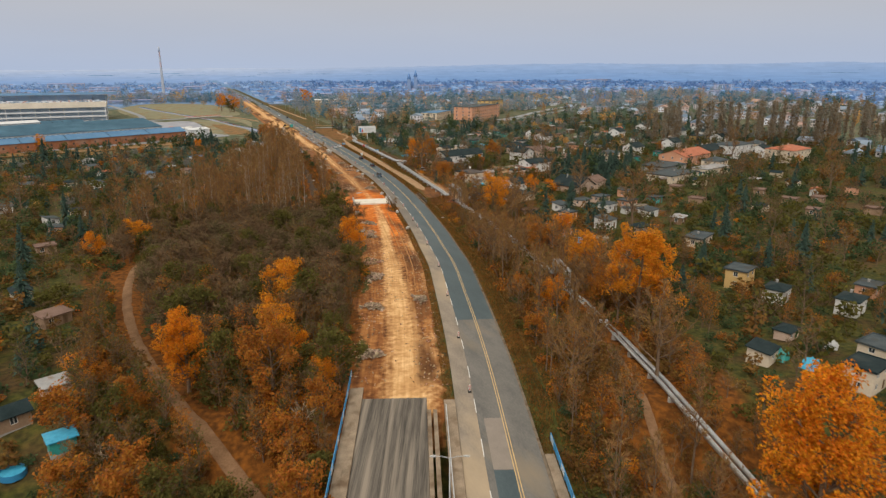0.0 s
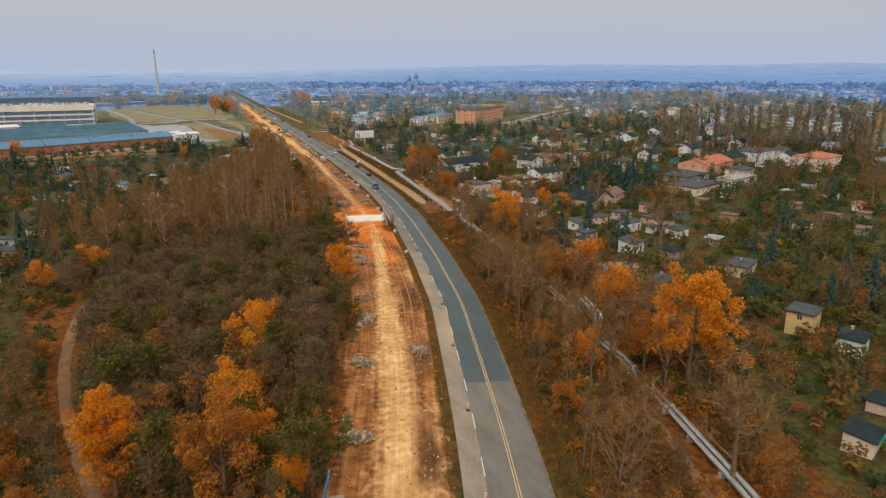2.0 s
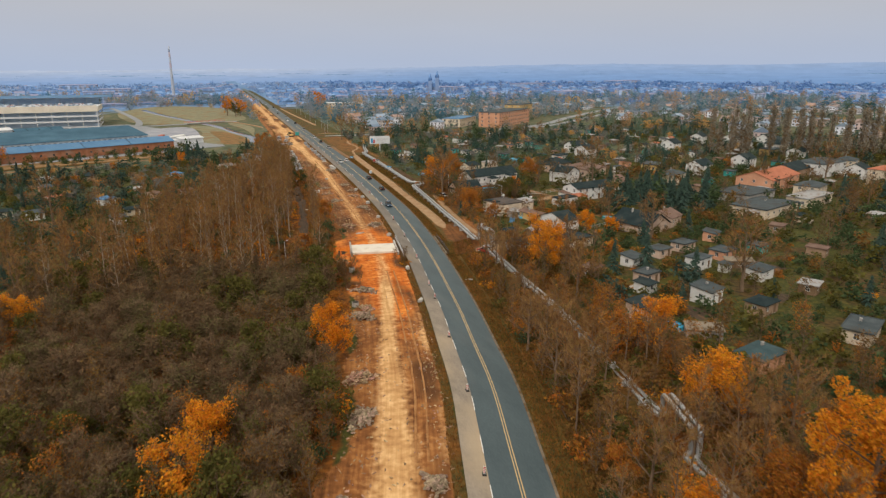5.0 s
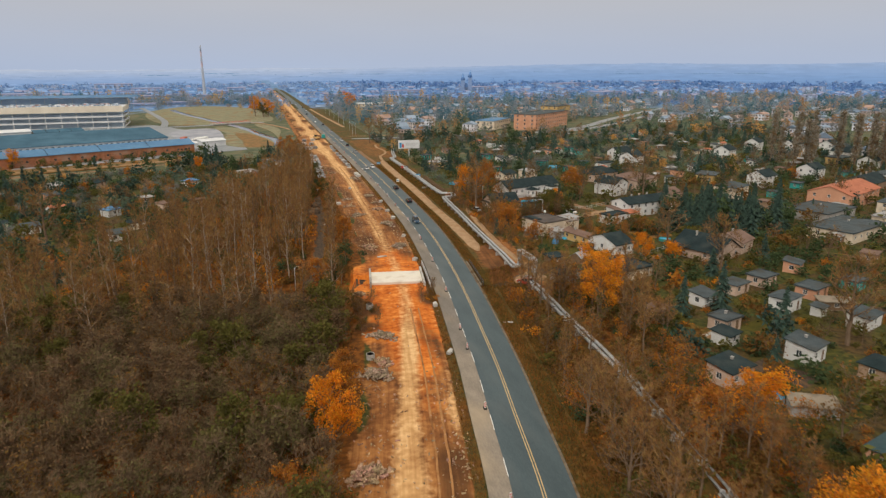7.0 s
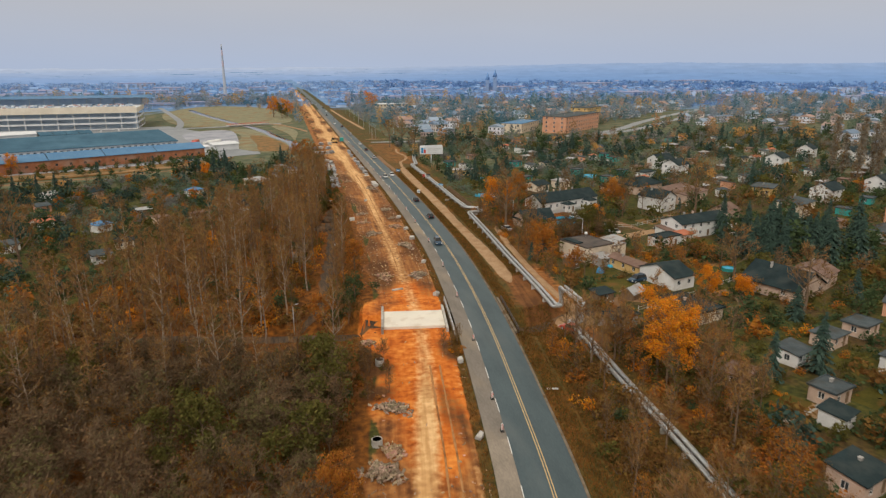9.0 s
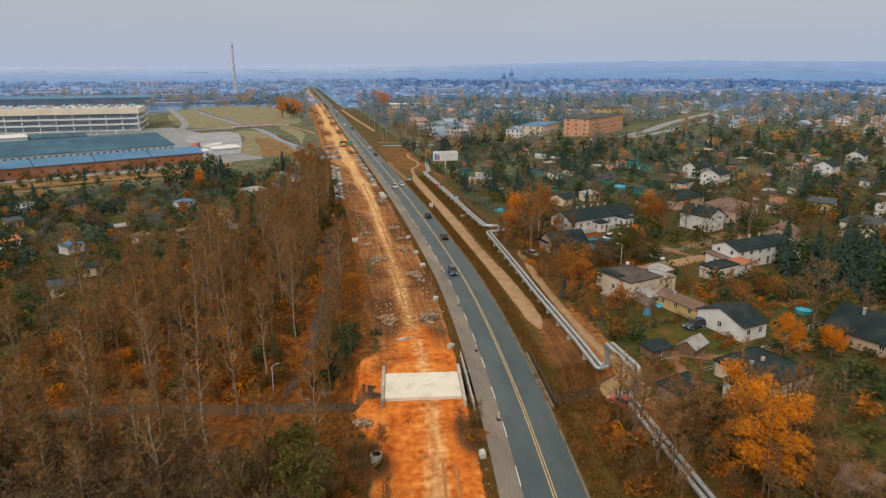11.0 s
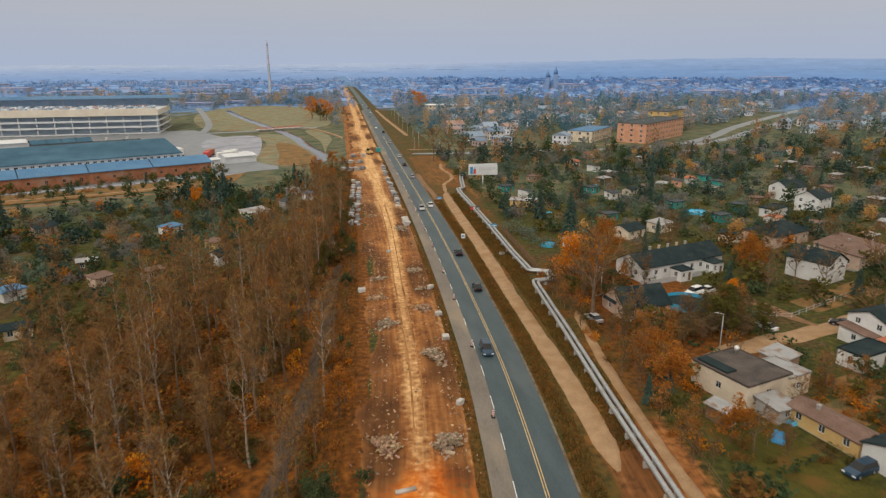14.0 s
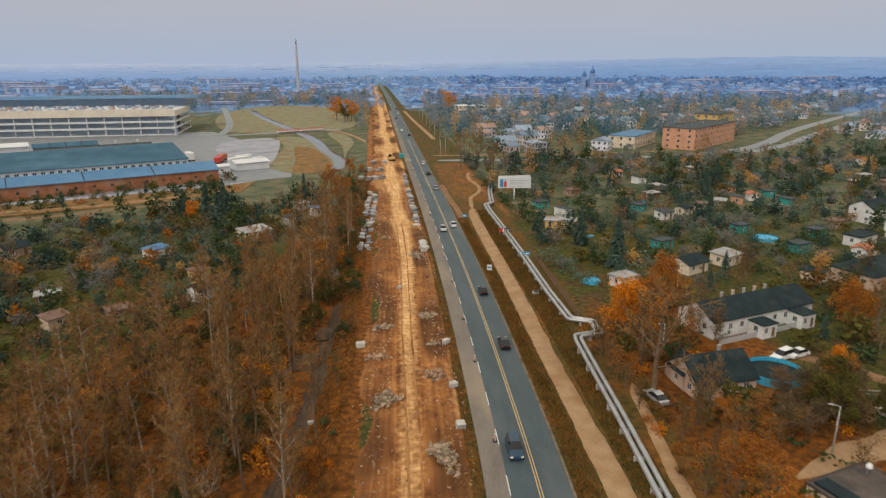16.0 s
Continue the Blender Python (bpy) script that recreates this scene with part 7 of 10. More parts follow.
def bush(seed, leaf, n=260, size=0.2, shape=(1.5, 1.5, 1.1), stalks=7):
    """A low shrub: a few stems and an uneven mound of leaves."""
    r = np.random.default_rng(seed)
    wood = []
    for k in range(stalks):
        a = k * 2.4
        wood.append(frustum((0, 0, -0.1), (shape[0] * 0.7 * math.cos(a), shape[1] * 0.7 * math.sin(a), shape[2] * r.uniform(1.0, 1.9)), 0.05, 0.01, 3))
    k = r.integers(0, 6, n)
    cs = r.normal(0, 0.42, (6, 3)) * np.array(shape)
    d = r.normal(0, 1, (n, 3))
    d /= np.linalg.norm(d, axis=1, keepdims=True)
    C = cs[k] + d * np.array(shape) * (0.35 + 0.4 * r.random((n, 1))) + np.array([0, 0, shape[2] * 0.9])
    C[:, 2] = np.abs(C[:, 2])
    return {"wood": joined(wood), "twig": None, "leaf": leaves_at(r, C, size), "bark": BARK, "leafmat": leaf}


BUSH = [bush(200 + k, mt) for k, mt in enumerate((LEAF_BROWN, LEAF_RUST, LEAF_OLIVE, LEAF_GREEN, LEAF_OCHRE, LEAF_ORANGE))]
FRUIT = [bush(220 + k, mt, 130, 0.38, (1.9, 1.9, 1.7), 4) for k, mt in enumerate((LEAF_BROWN, LEAF_RUST, LEAF_OLIVE, LEAF_GREEN, LEAF_OCHRE))]
THIN = [tree_kind(240 + k, 5.0, 2.4, 0.12, BARK, LEAF_BROWN, 40, 0.2, 5, 0.9, twig_w=0.05, boughs=8, sub=3, first=0.25, up=0.9, sides=4) for k in range(3)]
GREY_TWIG = material("grey_twigs", (0.112, 0.075, 0.043), (0.220, 0.150, 0.088), 3.0, 0.95, bump=0.0, per="island", spread=0.3)
for kd in THIN:
    kd["twigmat"] = "grey_twigs"
SCRUB[0]["twigmat"] = SCRUB[2]["twigmat"] = "grey_twigs"
LEAF_DUSK = material("withered_dark_leaves", (0.088, 0.054, 0.027), (0.195, 0.112, 0.050), 2.5, 0.9, bump=0.0, per="island", spread=0.3)
LEAF_MOSS = material("mossy_dark_leaves", (0.060, 0.054, 0.020), (0.135, 0.108, 0.038), 2.5, 0.9, bump=0.0, per="island", spread=0.3)
THICKET = [tree_kind(250 + k, 6.6 + 0.5 * k, 3.2, 0.13, BARK, (LEAF_DUSK, LEAF_MOSS, LEAF_BROWN)[k], (850, 800, 500)[k], 0.15, 13, 1.15, twig_w=0.036, boughs=13, sub=5, first=0.15, up=1.0, sides=5) for k in range(3)]
for kd in THICKET:
    kd["twigmat"] = "grey_twigs"
REED = {"wood": frustum((0, 0, 0), (0, 0, 0.3), 0.03, 0.01, 3), "twig": None, "leaf": twigs_of(np.random.default_rng(300), [(np.array([0.5 * math.cos(k), 0.5 * math.sin(k), 0]), np.array([0.9 * math.cos(k), 0.9 * math.sin(k), 1.6])) for k in range(14)], 8, 1.5, 0.05), "bark": BARK, "leafmat": STALK}


def tz(x, y, lift=0.0):
    return ground_z(x, y) - 0.12 + lift


# trees that stand out
for kind, x, y, s, rot, label in (
        (WILLOW, 78.2, 101.2, 1.18, 20, "huge ochre and orange willow beside the pipes"), (GOLD, 57.2, 42.0, 1.42, 50, "large orange autumn tree in the scrub"),
        (MAPLE["rust"][0], 73.8, 106.8, 0.95, 10, "rust-coloured autumn tree in the scrub"), (MAPLE["ochre"][1], 81.8, 127, 1.15, 80, "rounded ochre autumn tree beside the pipes"), (MAPLE["orange"][0], 61.8, 106.6, 0.82, 200, "small bright orange tree in brown scrub"),
        (MAPLE["ochre"][0], 94.0, 203.4, 1.22, 33, "drooping ochre tree beside garden houses"), (MAPLE["orange"][1], 88.6, 150.8, 1.12, 140, "broad orange tree among garden plots"), (MAPLE["ochre"][1], 85.1, 129.5, 1.0, 10, "ochre autumn tree among bare shrubs"),
        (MAPLE["ochre"][0], 91.2, 197.0, 1.15, 250, "tall ochre tree beside the pipes"), (MAPLE["orange"][1], 100.4, 316.4, 1.3, 75, "orange maple beside the pipes"), (MAPLE["rust"][1], 114.4, 331, 1.2, 10, "rust-orange maple by the long house"),
        (MAPLE["orange"][0], 130.0, 301.0, 0.66, 60, "low bright orange tree beside parked cars"), (MAPLE["rust"][0], 145, 318.6, 1.05, 60, "half-bare rust-brown tree beside a lane"), (MAPLE["rust"][1], 108, 326, 1.05, 160, "rust-orange maple beside the long house"),
        (MAPLE["orange"][0], 122.5, 231.6, 0.75, 60, "small orange tree in a garden"), (MAPLE["orange"][1], 129.5, 229.0, 0.6, 0, "small orange tree in a garden"),
        (GOLD, -5.6, 103.5, 0.88, 120, "large orange tree beside the path"), (MAPLE["ochre"][1], 12.8, 130.5, 1.18, 220, "rounded golden tree in the scrub"), (MAPLE["rust"][0], 7.0, 96.5, 1.35, 310, "tall rust-brown tree in the scrub"), (MAPLE["orange"][1], -21.7, 109.6, 0.66, 12, "small vivid orange tree near allotments"),
        (MAPLE["orange"][0], -30, 192, 0.78, 100, "small orange tree in the allotments"), (MAPLE["ochre"][0], -19, 197, 0.95, 100, "ochre tree beside the earth path"), (MAPLE["orange"][1], 14.2, 92.4, 0.58, 45, "small orange bush-like tree by the bridge"), (MAPLE["rust"][1], -13, 95.5, 0.75, 45, "small rust-coloured tree beside the path"),
        (MAPLE["orange"][0], 34.2, 163.0, 1.0, 45, "orange tree at the edge of the site"), (MAPLE["orange"][1], 14.2, 141.6, 1.0, 145, "orange tree in the wood"), (MAPLE["rust"][0], 36.4, 175.0, 0.8, 245, "rust-orange tree at the edge of the site"), (MAPLE["ochre"][0], 9.5, 112, 1.05, 15, "ochre tree in the scrub"), (MAPLE["orange"][0], 12.0, 104, 0.75, 15, "orange tree in the scrub"),
        (MAPLE["rust"][0], 40, 470, 1.0, 0, "rust-coloured tree by the stacks"), (MAPLE["rust"][1], 44, 452, 0.9, 0, "rust-coloured tree by the stacks"), (MAPLE["orange"][0], -2, 428, 0.7, 0, "small orange tree by dark conifers"),
        (MAPLE["ochre"][1], 25, 800, 1.9, 0, "tall ochre tree beyond the meadow"), (MAPLE["ochre"][0], 38, 790, 1.7, 60, "tall ochre tree beyond the meadow"), (MAPLE["olive"][0], 33, 780, 1.4, 60, "olive tree beyond the meadow"), (MAPLE["ochre"][0], 130, 860, 2.0, 60, "large golden tree by the distant road"),
        (MAPLE["ochre"][1], -92, 458, 0.95, 60, "golden tree beside the brick building")):
    plant(kind, label, "tree", pose(x, y, tz(x, y), 0, 0, rot) @ Matrix.Scale(s, 4))
for x, y, s, k in ((63.7, 76.5, 1.2, 1), (71.2, 159.5, 0.75, 1), (69.5, 150, 0.8, 0), (84.5, 214, 0.75, 0), (86.6, 206, 0.8, 1), (94, 190, 0.9, 0), (97.3, 518, 1.3, 0), (106, 524, 1.2, 1), (112, 512, 1.0, 0), (107, 298, 0.6, 1), (116.5, 262, 0.45, 0), (103, 284, 0.6, 1), (148, 316, 0.9, 0)):
    plant(BROAD[k], "broad bare autumn tree with pale limbs", "tree", pose(x, y, tz(x, y), 0, 0, rng.uniform(0, 360)) @ Matrix.Scale(s, 4), group="bare trees")
for x, y, s, k in ((32.3, 244.4, 1.05, 1), (14.1, 244.6, 1.1, 3), (40.7, 333.5, 1.05, 1), (12.8, 220, 1.25, 3), (24.7, 226, 1.15, 1), (1.3, 222.6, 1.05, 3), (34, 282, 1.15, 1), (22, 262, 1.1, 3), (28, 236, 1.0, 1), (-6, 236, 1.0, 3), (36, 300, 1.0, 1), (18, 290, 1.1, 3), (37, 262, 1.0, 1)):
    plant(BARE[k], "tall bare birch with a pale trunk", "tree", pose(x, y, tz(x, y), 0, 0, rng.uniform(0, 360)) @ Matrix.Scale(s, 4), group="birches")
for k in range(54):
    f = (k + rng.uniform(-0.9, 0.9)) / 53
    x, y = 274 + 165 * f + rng.normal(0, 4), 350 - 60 * f + rng.normal(0, 6) + 8 * math.sin(9 * f)
    plant(POPLAR, "tall slender bare poplar in a row", "tree", pose(x, y, tz(x, y), 0, 0, rng.uniform(0, 360)) @ Matrix.Diagonal((rng.uniform(0.9, 1.3), rng.uniform(0.9, 1.3), rng.uniform(0.78, 1.2), 1)), group="poplar row")
for x, y, s, k in ((116.5, 364.2, 1.2, 2), (1, 434, 1.1, 2), (-5, 431, 1.0, 0), (6, 437, 1.15, 2), (3, 441, 1.0, 0), (31.7, 448.3, 1.1, 2), (37, 446, 0.9, 0), (194.4, 463, 1.1, 2), (188, 458, 1.0, 0), (94.3, 265.7, 0.7, 1), (98.4, 268.2, 0.95, 1), (109.2, 195.3, 1.0, 0), (-75.7, 382, 1.5, 2), (-70, 378, 1.2, 0), (-66, 386, 1.1, 2),
                   (139.5, 318.2, 0.6, 0), (113.5, 384, 1.0, 2), (122, 377, 0.9, 0), (106, 389, 0.8, 1), (160, 402, 1.0, 2), (158, 262, 1.0, 2), (163, 266, 1.1, 0), (168, 262, 1.1, 2), (174, 268, 1.0, 0), (166, 258, 0.9, 0), (172, 256, 1.1, 2), (180, 262, 1.0, 2), (152, 222, 0.9, 0), (126, 186, 0.9, 0), (119, 196, 1.0, 2), (143, 148, 1.0, 2), (140, 118, 1.1, 2), (127, 120, 0.9, 0), (-40, 160, 1.0, 2), (-46, 190, 1.1, 2), (-36, 215, 1.0, 0), (-44, 240, 1.1, 2), (-32, 120, 0.8, 0)):
    plant(SPRUCE[k], "dark green spruce in a garden", "tree", pose(x, y, tz(x, y), 0, 0, rng.uniform(0, 360)) @ Matrix.Scale(s, 4), "conifer", "conifers")


# the wood and the scrub: too many to count
def spots(n, region, gap):
    out, grid = [], {}
    tries = 0
    while len(out) < n and tries < n * 60:
        tries += 1
        p = region()
        if p is None:
            continue
        c = (int(p[0] // gap), int(p[1] // gap))
        if any((p[0] - q0[0]) ** 2 + (p[1] - q0[1]) ** 2 < gap * gap for i in (-1, 0, 1) for j in (-1, 0, 1) for q0 in grid.get((c[0] + i, c[1] + j), ())):
            continue
        grid.setdefault(c, []).append(p)
        out.append(p)
    return out


def clear_of_ways(x, y):
    """Away from the paths and the lane."""
    if abs(y - 239.6 + 0.16 * max(0, x - 8)) < 4.2 and x > -10 or (24 < x and 214 < y < 236):
        return False
    t = np.interp(y, [239, 247, 259, 272, 285, 308, 335, 352], [35, 38.6, 40.6, 42.3, 43.7, 46, 47.5, 48.5])
    if 237 < y < 352 and abs(x - t) < 3.2:
        return False
    t = np.interp(y, [58, 71.6, 84.8, 102.5, 131.7, 157, 180, 196], [17, 5.9, -0.8, -7.8, -15.7, -19.3, -19.3, -15])
    return not (54 < y < 190 and abs(x - t) < 3.4)


def in_wood():
    x, y = rng.uniform(-38, 50), rng.uniform(206, 436)
    d = off(x, y)
    return (x, y) if d < -28.5 and x > wood_edge(y) + 22 * rng.random() ** 2 * smooth(262, 290, y) and clear_of_ways(x, y) else None


def in_thicket():
    x, y = rng.uniform(-34, 44), rng.uniform(118, 222)
    return (x, y) if off(x, y) < -27 and x > wood_edge(y) + 6 + 0.14 * max(0, 170 - y) and clear_of_ways(x, y) else None


def in_scrub_left():
    x, y = rng.uniform(-60, 40), rng.uniform(20, 152)
    return (x, y) if off(x, y) < -24 and x > -16 - 0.06 * y and clear_of_ways(x, y) else None


def in_left_hollow():
    x, y = rng.uniform(-90, 10), rng.uniform(40, 250)
    return (x, y) if off(x, y) < -30 and (y < 190 or x < -24) and clear_of_ways(x, y) and clear_of(x, y, 4.0, taken) else None


def in_edge_left():
    x, y = rng.uniform(20, 56), rng.uniform(90, 520)
    d = off(x, y)
    return (x, y) if -34 < d < -25.5 and clear_of_ways(x, y) else None


def in_scrub_right():
    x, y = rng.uniform(40, 120), rng.uniform(30, 216)
    d = off(x, y)
    pipe_x = np.interp(y, [8, 47, 74, 110, 168, 212], [45, 56, 63.4, 72, 81, 85])
    if not (9 < d < 34 + 4 * math.sin(y * 0.07)) or abs(x - pipe_x) < 2.6:
        return None
    p2 = np.interp(y, [42, 53.7, 62.8, 71.6, 84, 94], [46, 50.4, 54.2, 58.1, 62.6, 65])
    if 38 < y < 97 and abs(x - p2) < 2.4:
        return None
    return None if y > 185 and d < 8.5 + 5 * rng.random() else (x, y)


def forest(name, kinds, places, label, lo=0.8, hi=1.15, weights=None):
    """Woodland as joined bark, twigs and leaves."""
    pick = rng.choice(len(kinds), len(places), p=weights)
    woods, twg, lvs = {}, {}, {}
    for k, kind in enumerate(kinds):
        rows = [(x, y, tz(x, y), rng.uniform(lo, hi), rng.uniform(0, math.tau), rng.uniform(0.85, 1.15)) for (x, y), i in zip(places, pick) if i == k]
        if not rows:
            continue
        woods.setdefault(kind["bark"].name, []).append(scattered(kind["wood"], rows))
        if kind["twig"] is not None:
            twg.setdefault(kind.get("twigmat", "twigs"), []).append(scattered(kind["twig"], rows))
        if kind["leaf"] is not None:
            lvs.setdefault(kind["leafmat"].name, []).append(scattered(kind["leaf"], rows))
    for mn, ch in woods.items():
        tagged(new(name + "_trunks", mesh_of(name + "_trunks", *joined(ch), bpy.data.materials[mn], True)), "trunks and limbs of " + label, "trees", kind="stuff")
    for mn, ch in twg.items():
        tagged(new(name + "_twigs", mesh_of(name + "_twigs", *joined(ch), bpy.data.materials[mn])), "bare twigs of " + label, "trees", kind="stuff")
    for mn, ch in lvs.items():
        tagged(new(name + "_leaves", mesh_of(name + "_leaves", *joined(ch), bpy.data.materials[mn])), "remaining leaves of " + label, "trees", kind="stuff")


forest("birch_wood", BARE, spots(225, in_wood, 3.8), "a bare brown birch wood", 0.68, 1.05, [0.38, 0.14, 0.34, 0.14])
forest("wood_scrub", SCRUB, spots(160, in_wood, 3.2), "low brown undergrowth in the wood", 0.4, 0.8)
forest("wood_bushes", BUSH + [REED], spots(780, in_wood, 1.7), "rust and brown bushes on the wood floor", 0.6, 1.5, [0.44, 0.20, 0.17, 0.07, 0.05, 0.02, 0.05])
forest("dark_thicket", THICKET + [LIGHT["olive"]], spots(330, in_thicket, 2.9), "dense dark brown thicket below the birches", 0.7, 1.2, [0.36, 0.34, 0.22, 0.08])
low_kinds = SCRUB + [LIGHT["rust"], LIGHT["olive"], LIGHT["green"]]
forest("left_scrub", low_kinds, spots(310, in_scrub_left, 3.1), "mixed autumn scrub below the site", 0.55, 1.1, [0.37, 0.20, 0.21, 0.06, 0.12, 0.04])
forest("left_bushes", BUSH + [REED], spots(420, in_scrub_left, 2.0), "autumn bushes below the site", 0.6, 1.6, [0.37, 0.20, 0.19, 0.06, 0.07, 0.05, 0.06])
forest("hollow_bushes", [FRUIT[0], FRUIT[1], FRUIT[2], FRUIT[3], THIN[0], THIN[1], SCRUB[0]], spots(720, in_left_hollow, 2.6), "dark shrubs and saplings in the hollow", 0.5, 1.2, [0.16, 0.08, 0.24, 0.26, 0.1, 0.1, 0.06])
forest("edge_scrub", low_kinds + BUSH, spots(240, in_edge_left, 2.2), "low shrubs along the edge of the stripped site", 0.35, 0.75, [0.08, 0.08, 0.05, 0.03, 0.03, 0.03, 0.18, 0.2, 0.14, 0.12, 0.04, 0.02])
forest("right_scrub", SCRUB + [BARE[0], BROAD[0], LIGHT["rust"]], spots(250, in_scrub_right, 3.4), "bare brown scrub between road and pipes", 0.55, 0.95, [0.34, 0.16, 0.15, 0.18, 0.15, 0.02])
forest("right_bushes", BUSH, spots(520, in_scrub_right, 2.0), "brown and rust bushes between road and pipes", 0.6, 1.5, [0.56, 0.15, 0.19, 0.07, 0.02, 0.01])


# garden trees and hedges
taken += [(122, 305.5), (118, 304), (106, 304), (124, 326), (138, 331), (131, 322), (137, 333), (117, 309), (127, 312), (149, 284), (161, 287), (120, 250), (117, 260)]


YARD = [Vector(p) for p in ((109, 279.5), (121, 284.2), (146, 290.6), (140.5, 296), (138.5, 303), (134, 309), (124, 313))]


def off_yard(x, y, gap=4.6):
    """Away from the sandy lane and the parking place."""
    p = Vector((x, y))
    for a, b in zip(YARD, YARD[1:]):
        t = max(0, min(1, (p - a).dot(b - a) / (b - a).length_squared))
        if (a + (b - a) * t - p).length < gap:
            return False
    return True


def in_conifers():
    p = in_gardens()
    return p if p and not (88 < p[0] < 152 and 236 < p[1] < 326) else None


def in_gardens():
    if rng.random() < 0.68:
        x, y = rng.uniform(88, 420), rng.uniform(70, 545)
        if off(x, y) < 22 or (y < 205 and off(x, y) < 34) or x > 250 + 0.45 * y:
            return None
    else:
        x, y = rng.uniform(-220, 44), rng.uniform(60, 462)
        if off(x, y) > -33 or x > wood_edge(y) - 4 or y > 438 + 0.38 * x:
            return None
    if 100 < x < 136 and 222 < y < 262 and rng.random() < 0.8:
        return None
    return (x, y) if clear_of(x, y, 5.2 if y > 260 else 6.2, taken) and off_yard(x, y) and not (-2 < y - (224 + 0.55 * (x - 100)) < 5 and x < 165) else None


garden_kinds = [BROAD[0], BROAD[1], SCRUB[0], SCRUB[2], FRUIT[0], FRUIT[1], FRUIT[2], FRUIT[3], FRUIT[4], SPRUCE[0], SPRUCE[1], SPRUCE[2], THIN[0], THIN[1], THIN[2]]
garden_spots = spots(3500, in_gardens, 3.3)
garden_share = [0.006, 0.006, 0.015, 0.02, 0.07, 0.035, 0.25, 0.345, 0.0, 0.0, 0.008, 0.0, 0.08, 0.08, 0.085]
forest("garden_trees", garden_kinds, [p for p in garden_spots if p[1] < 345], "garden fruit trees, shrubs and conifers", 0.75, 1.6, garden_share)
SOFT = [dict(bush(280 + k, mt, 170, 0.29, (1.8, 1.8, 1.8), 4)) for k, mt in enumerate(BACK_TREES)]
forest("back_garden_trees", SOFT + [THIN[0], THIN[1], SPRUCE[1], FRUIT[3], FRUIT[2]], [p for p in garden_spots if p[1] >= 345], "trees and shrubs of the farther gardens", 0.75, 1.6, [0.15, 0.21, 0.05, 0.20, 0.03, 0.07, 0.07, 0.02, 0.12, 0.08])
PINE = [bush(260 + k, mt, 230, 0.5, (2.5, 2.5, 2.9), 3) for k, mt in enumerate((NEEDLE, LEAF_GREEN))]
for k, (x, y, s_) in enumerate(((-8, 436, 1.5), (2, 444, 1.6), (8, 440, 1.4), (-14, 430, 1.3), (34, 452, 1.3), (28, 446, 1.2), (-66, 392, 1.4), (-76, 388, 1.6), (-84, 396, 1.3), (180, 470, 1.5), (190, 464, 1.6), (200, 470, 1.4), (150, 520, 1.5), (160, 526, 1.4), (142, 522, 1.3))):
    plant(PINE[k % 2], "broad dark green evergreen tree", "tree", pose(x, y, tz(x, y), 0, 0, 40 * k) @ Matrix.Scale(s_, 4), "conifer", "evergreens")
grove_rng = np.random.default_rng(31)
forest("conifer_grove", [PINE[0], PINE[1], SPRUCE[2], SPRUCE[0]], [(x + grove_rng.normal(0, 1.6), y + grove_rng.normal(0, 1.6)) for x, y in GROVE + GROVE[::2]], "tall dark conifers standing close together behind the houses", 0.95, 1.35, [0.3, 0.25, 0.25, 0.2])
forest("garden_conifers", PINE + SPRUCE, spots(330, in_conifers, 7.0), "dark conifers and evergreen trees in the gardens", 0.6, 1.15, [0.38, 0.26, 0.16, 0.12, 0.08])


def hedges():
    """Hedges along the plots: leaf clumps in long low rows."""
    r = np.random.default_rng(44)
    C, D2 = [], []
    ca, sa = math.cos(radians(22)), math.sin(radians(22))
    for i in range(-30, 60):
        for j in range(-20, 60):
            for dx, dy in ((15.0, 0.0), (0.0, 22.0)):
                if r.random() < 0.5:
                    continue
                u, v = i * 15.0, j * 22.0
                x0, y0 = 100 + u * ca - v * sa, 80 + u * sa + v * ca
                x1, y1 = x0 + dx * ca - dy * sa, y0 + dx * sa + dy * ca
                mx, my = (x0 + x1) / 2, (y0 + y1) / 2
                right = off(mx, my) > (36 if my < 205 else 26) and 75 < my < 520 and mx < 240 + 0.4 * my
                leftg = off(mx, my) < -38 and 70 < my < 425 + 0.35 * mx and mx > -190 and mx < wood_edge(my) - 4
                if not (right or leftg) or not clear_of(mx, my, 6, taken):
                    continue
                n = int(5.0 * (dx + dy))
                t = r.random(n)
                px_, py_ = x0 + (x1 - x0) * t + r.normal(0, 0.3, n), y0 + (y1 - y0) * t + r.normal(0, 0.3, n)
                pz = land(px_, py_) + r.uniform(0.1, 1.0 + r.random(), n)
                (C if r.random() < 0.6 else D2).append(np.stack([px_, py_, pz], 1))
    for nm, cc, mt, lb in (("hedge_rows", C, LEAF_GREEN, "dark green hedges between garden plots"), ("brown_hedges", D2, LEAF_OLIVE, "olive brown hedges between garden plots")):
        tagged(new(nm, mesh_of(nm, *leaves_at(r, np.concatenate(cc), 0.42), mt)), lb, "hedges", kind="stuff")


hedges()


def in_works_edge():
    u, v = rng.uniform(-120, 6), rng.uniform(-3.2, -1.2) if rng.random() < 0.4 else rng.uniform(-26, -9)
    x, y, _ = works(u, v)
    return (x, y)


forest("works_shrubs", [BUSH[3], BUSH[2], FRUIT[3], FRUIT[2], SPRUCE[1], THIN[0], BUSH[1]], spots(95, in_works_edge, 3.0), "shrubs and young trees along the brick works", 0.6, 1.2, [0.24, 0.2, 0.14, 0.12, 0.06, 0.14, 0.10])


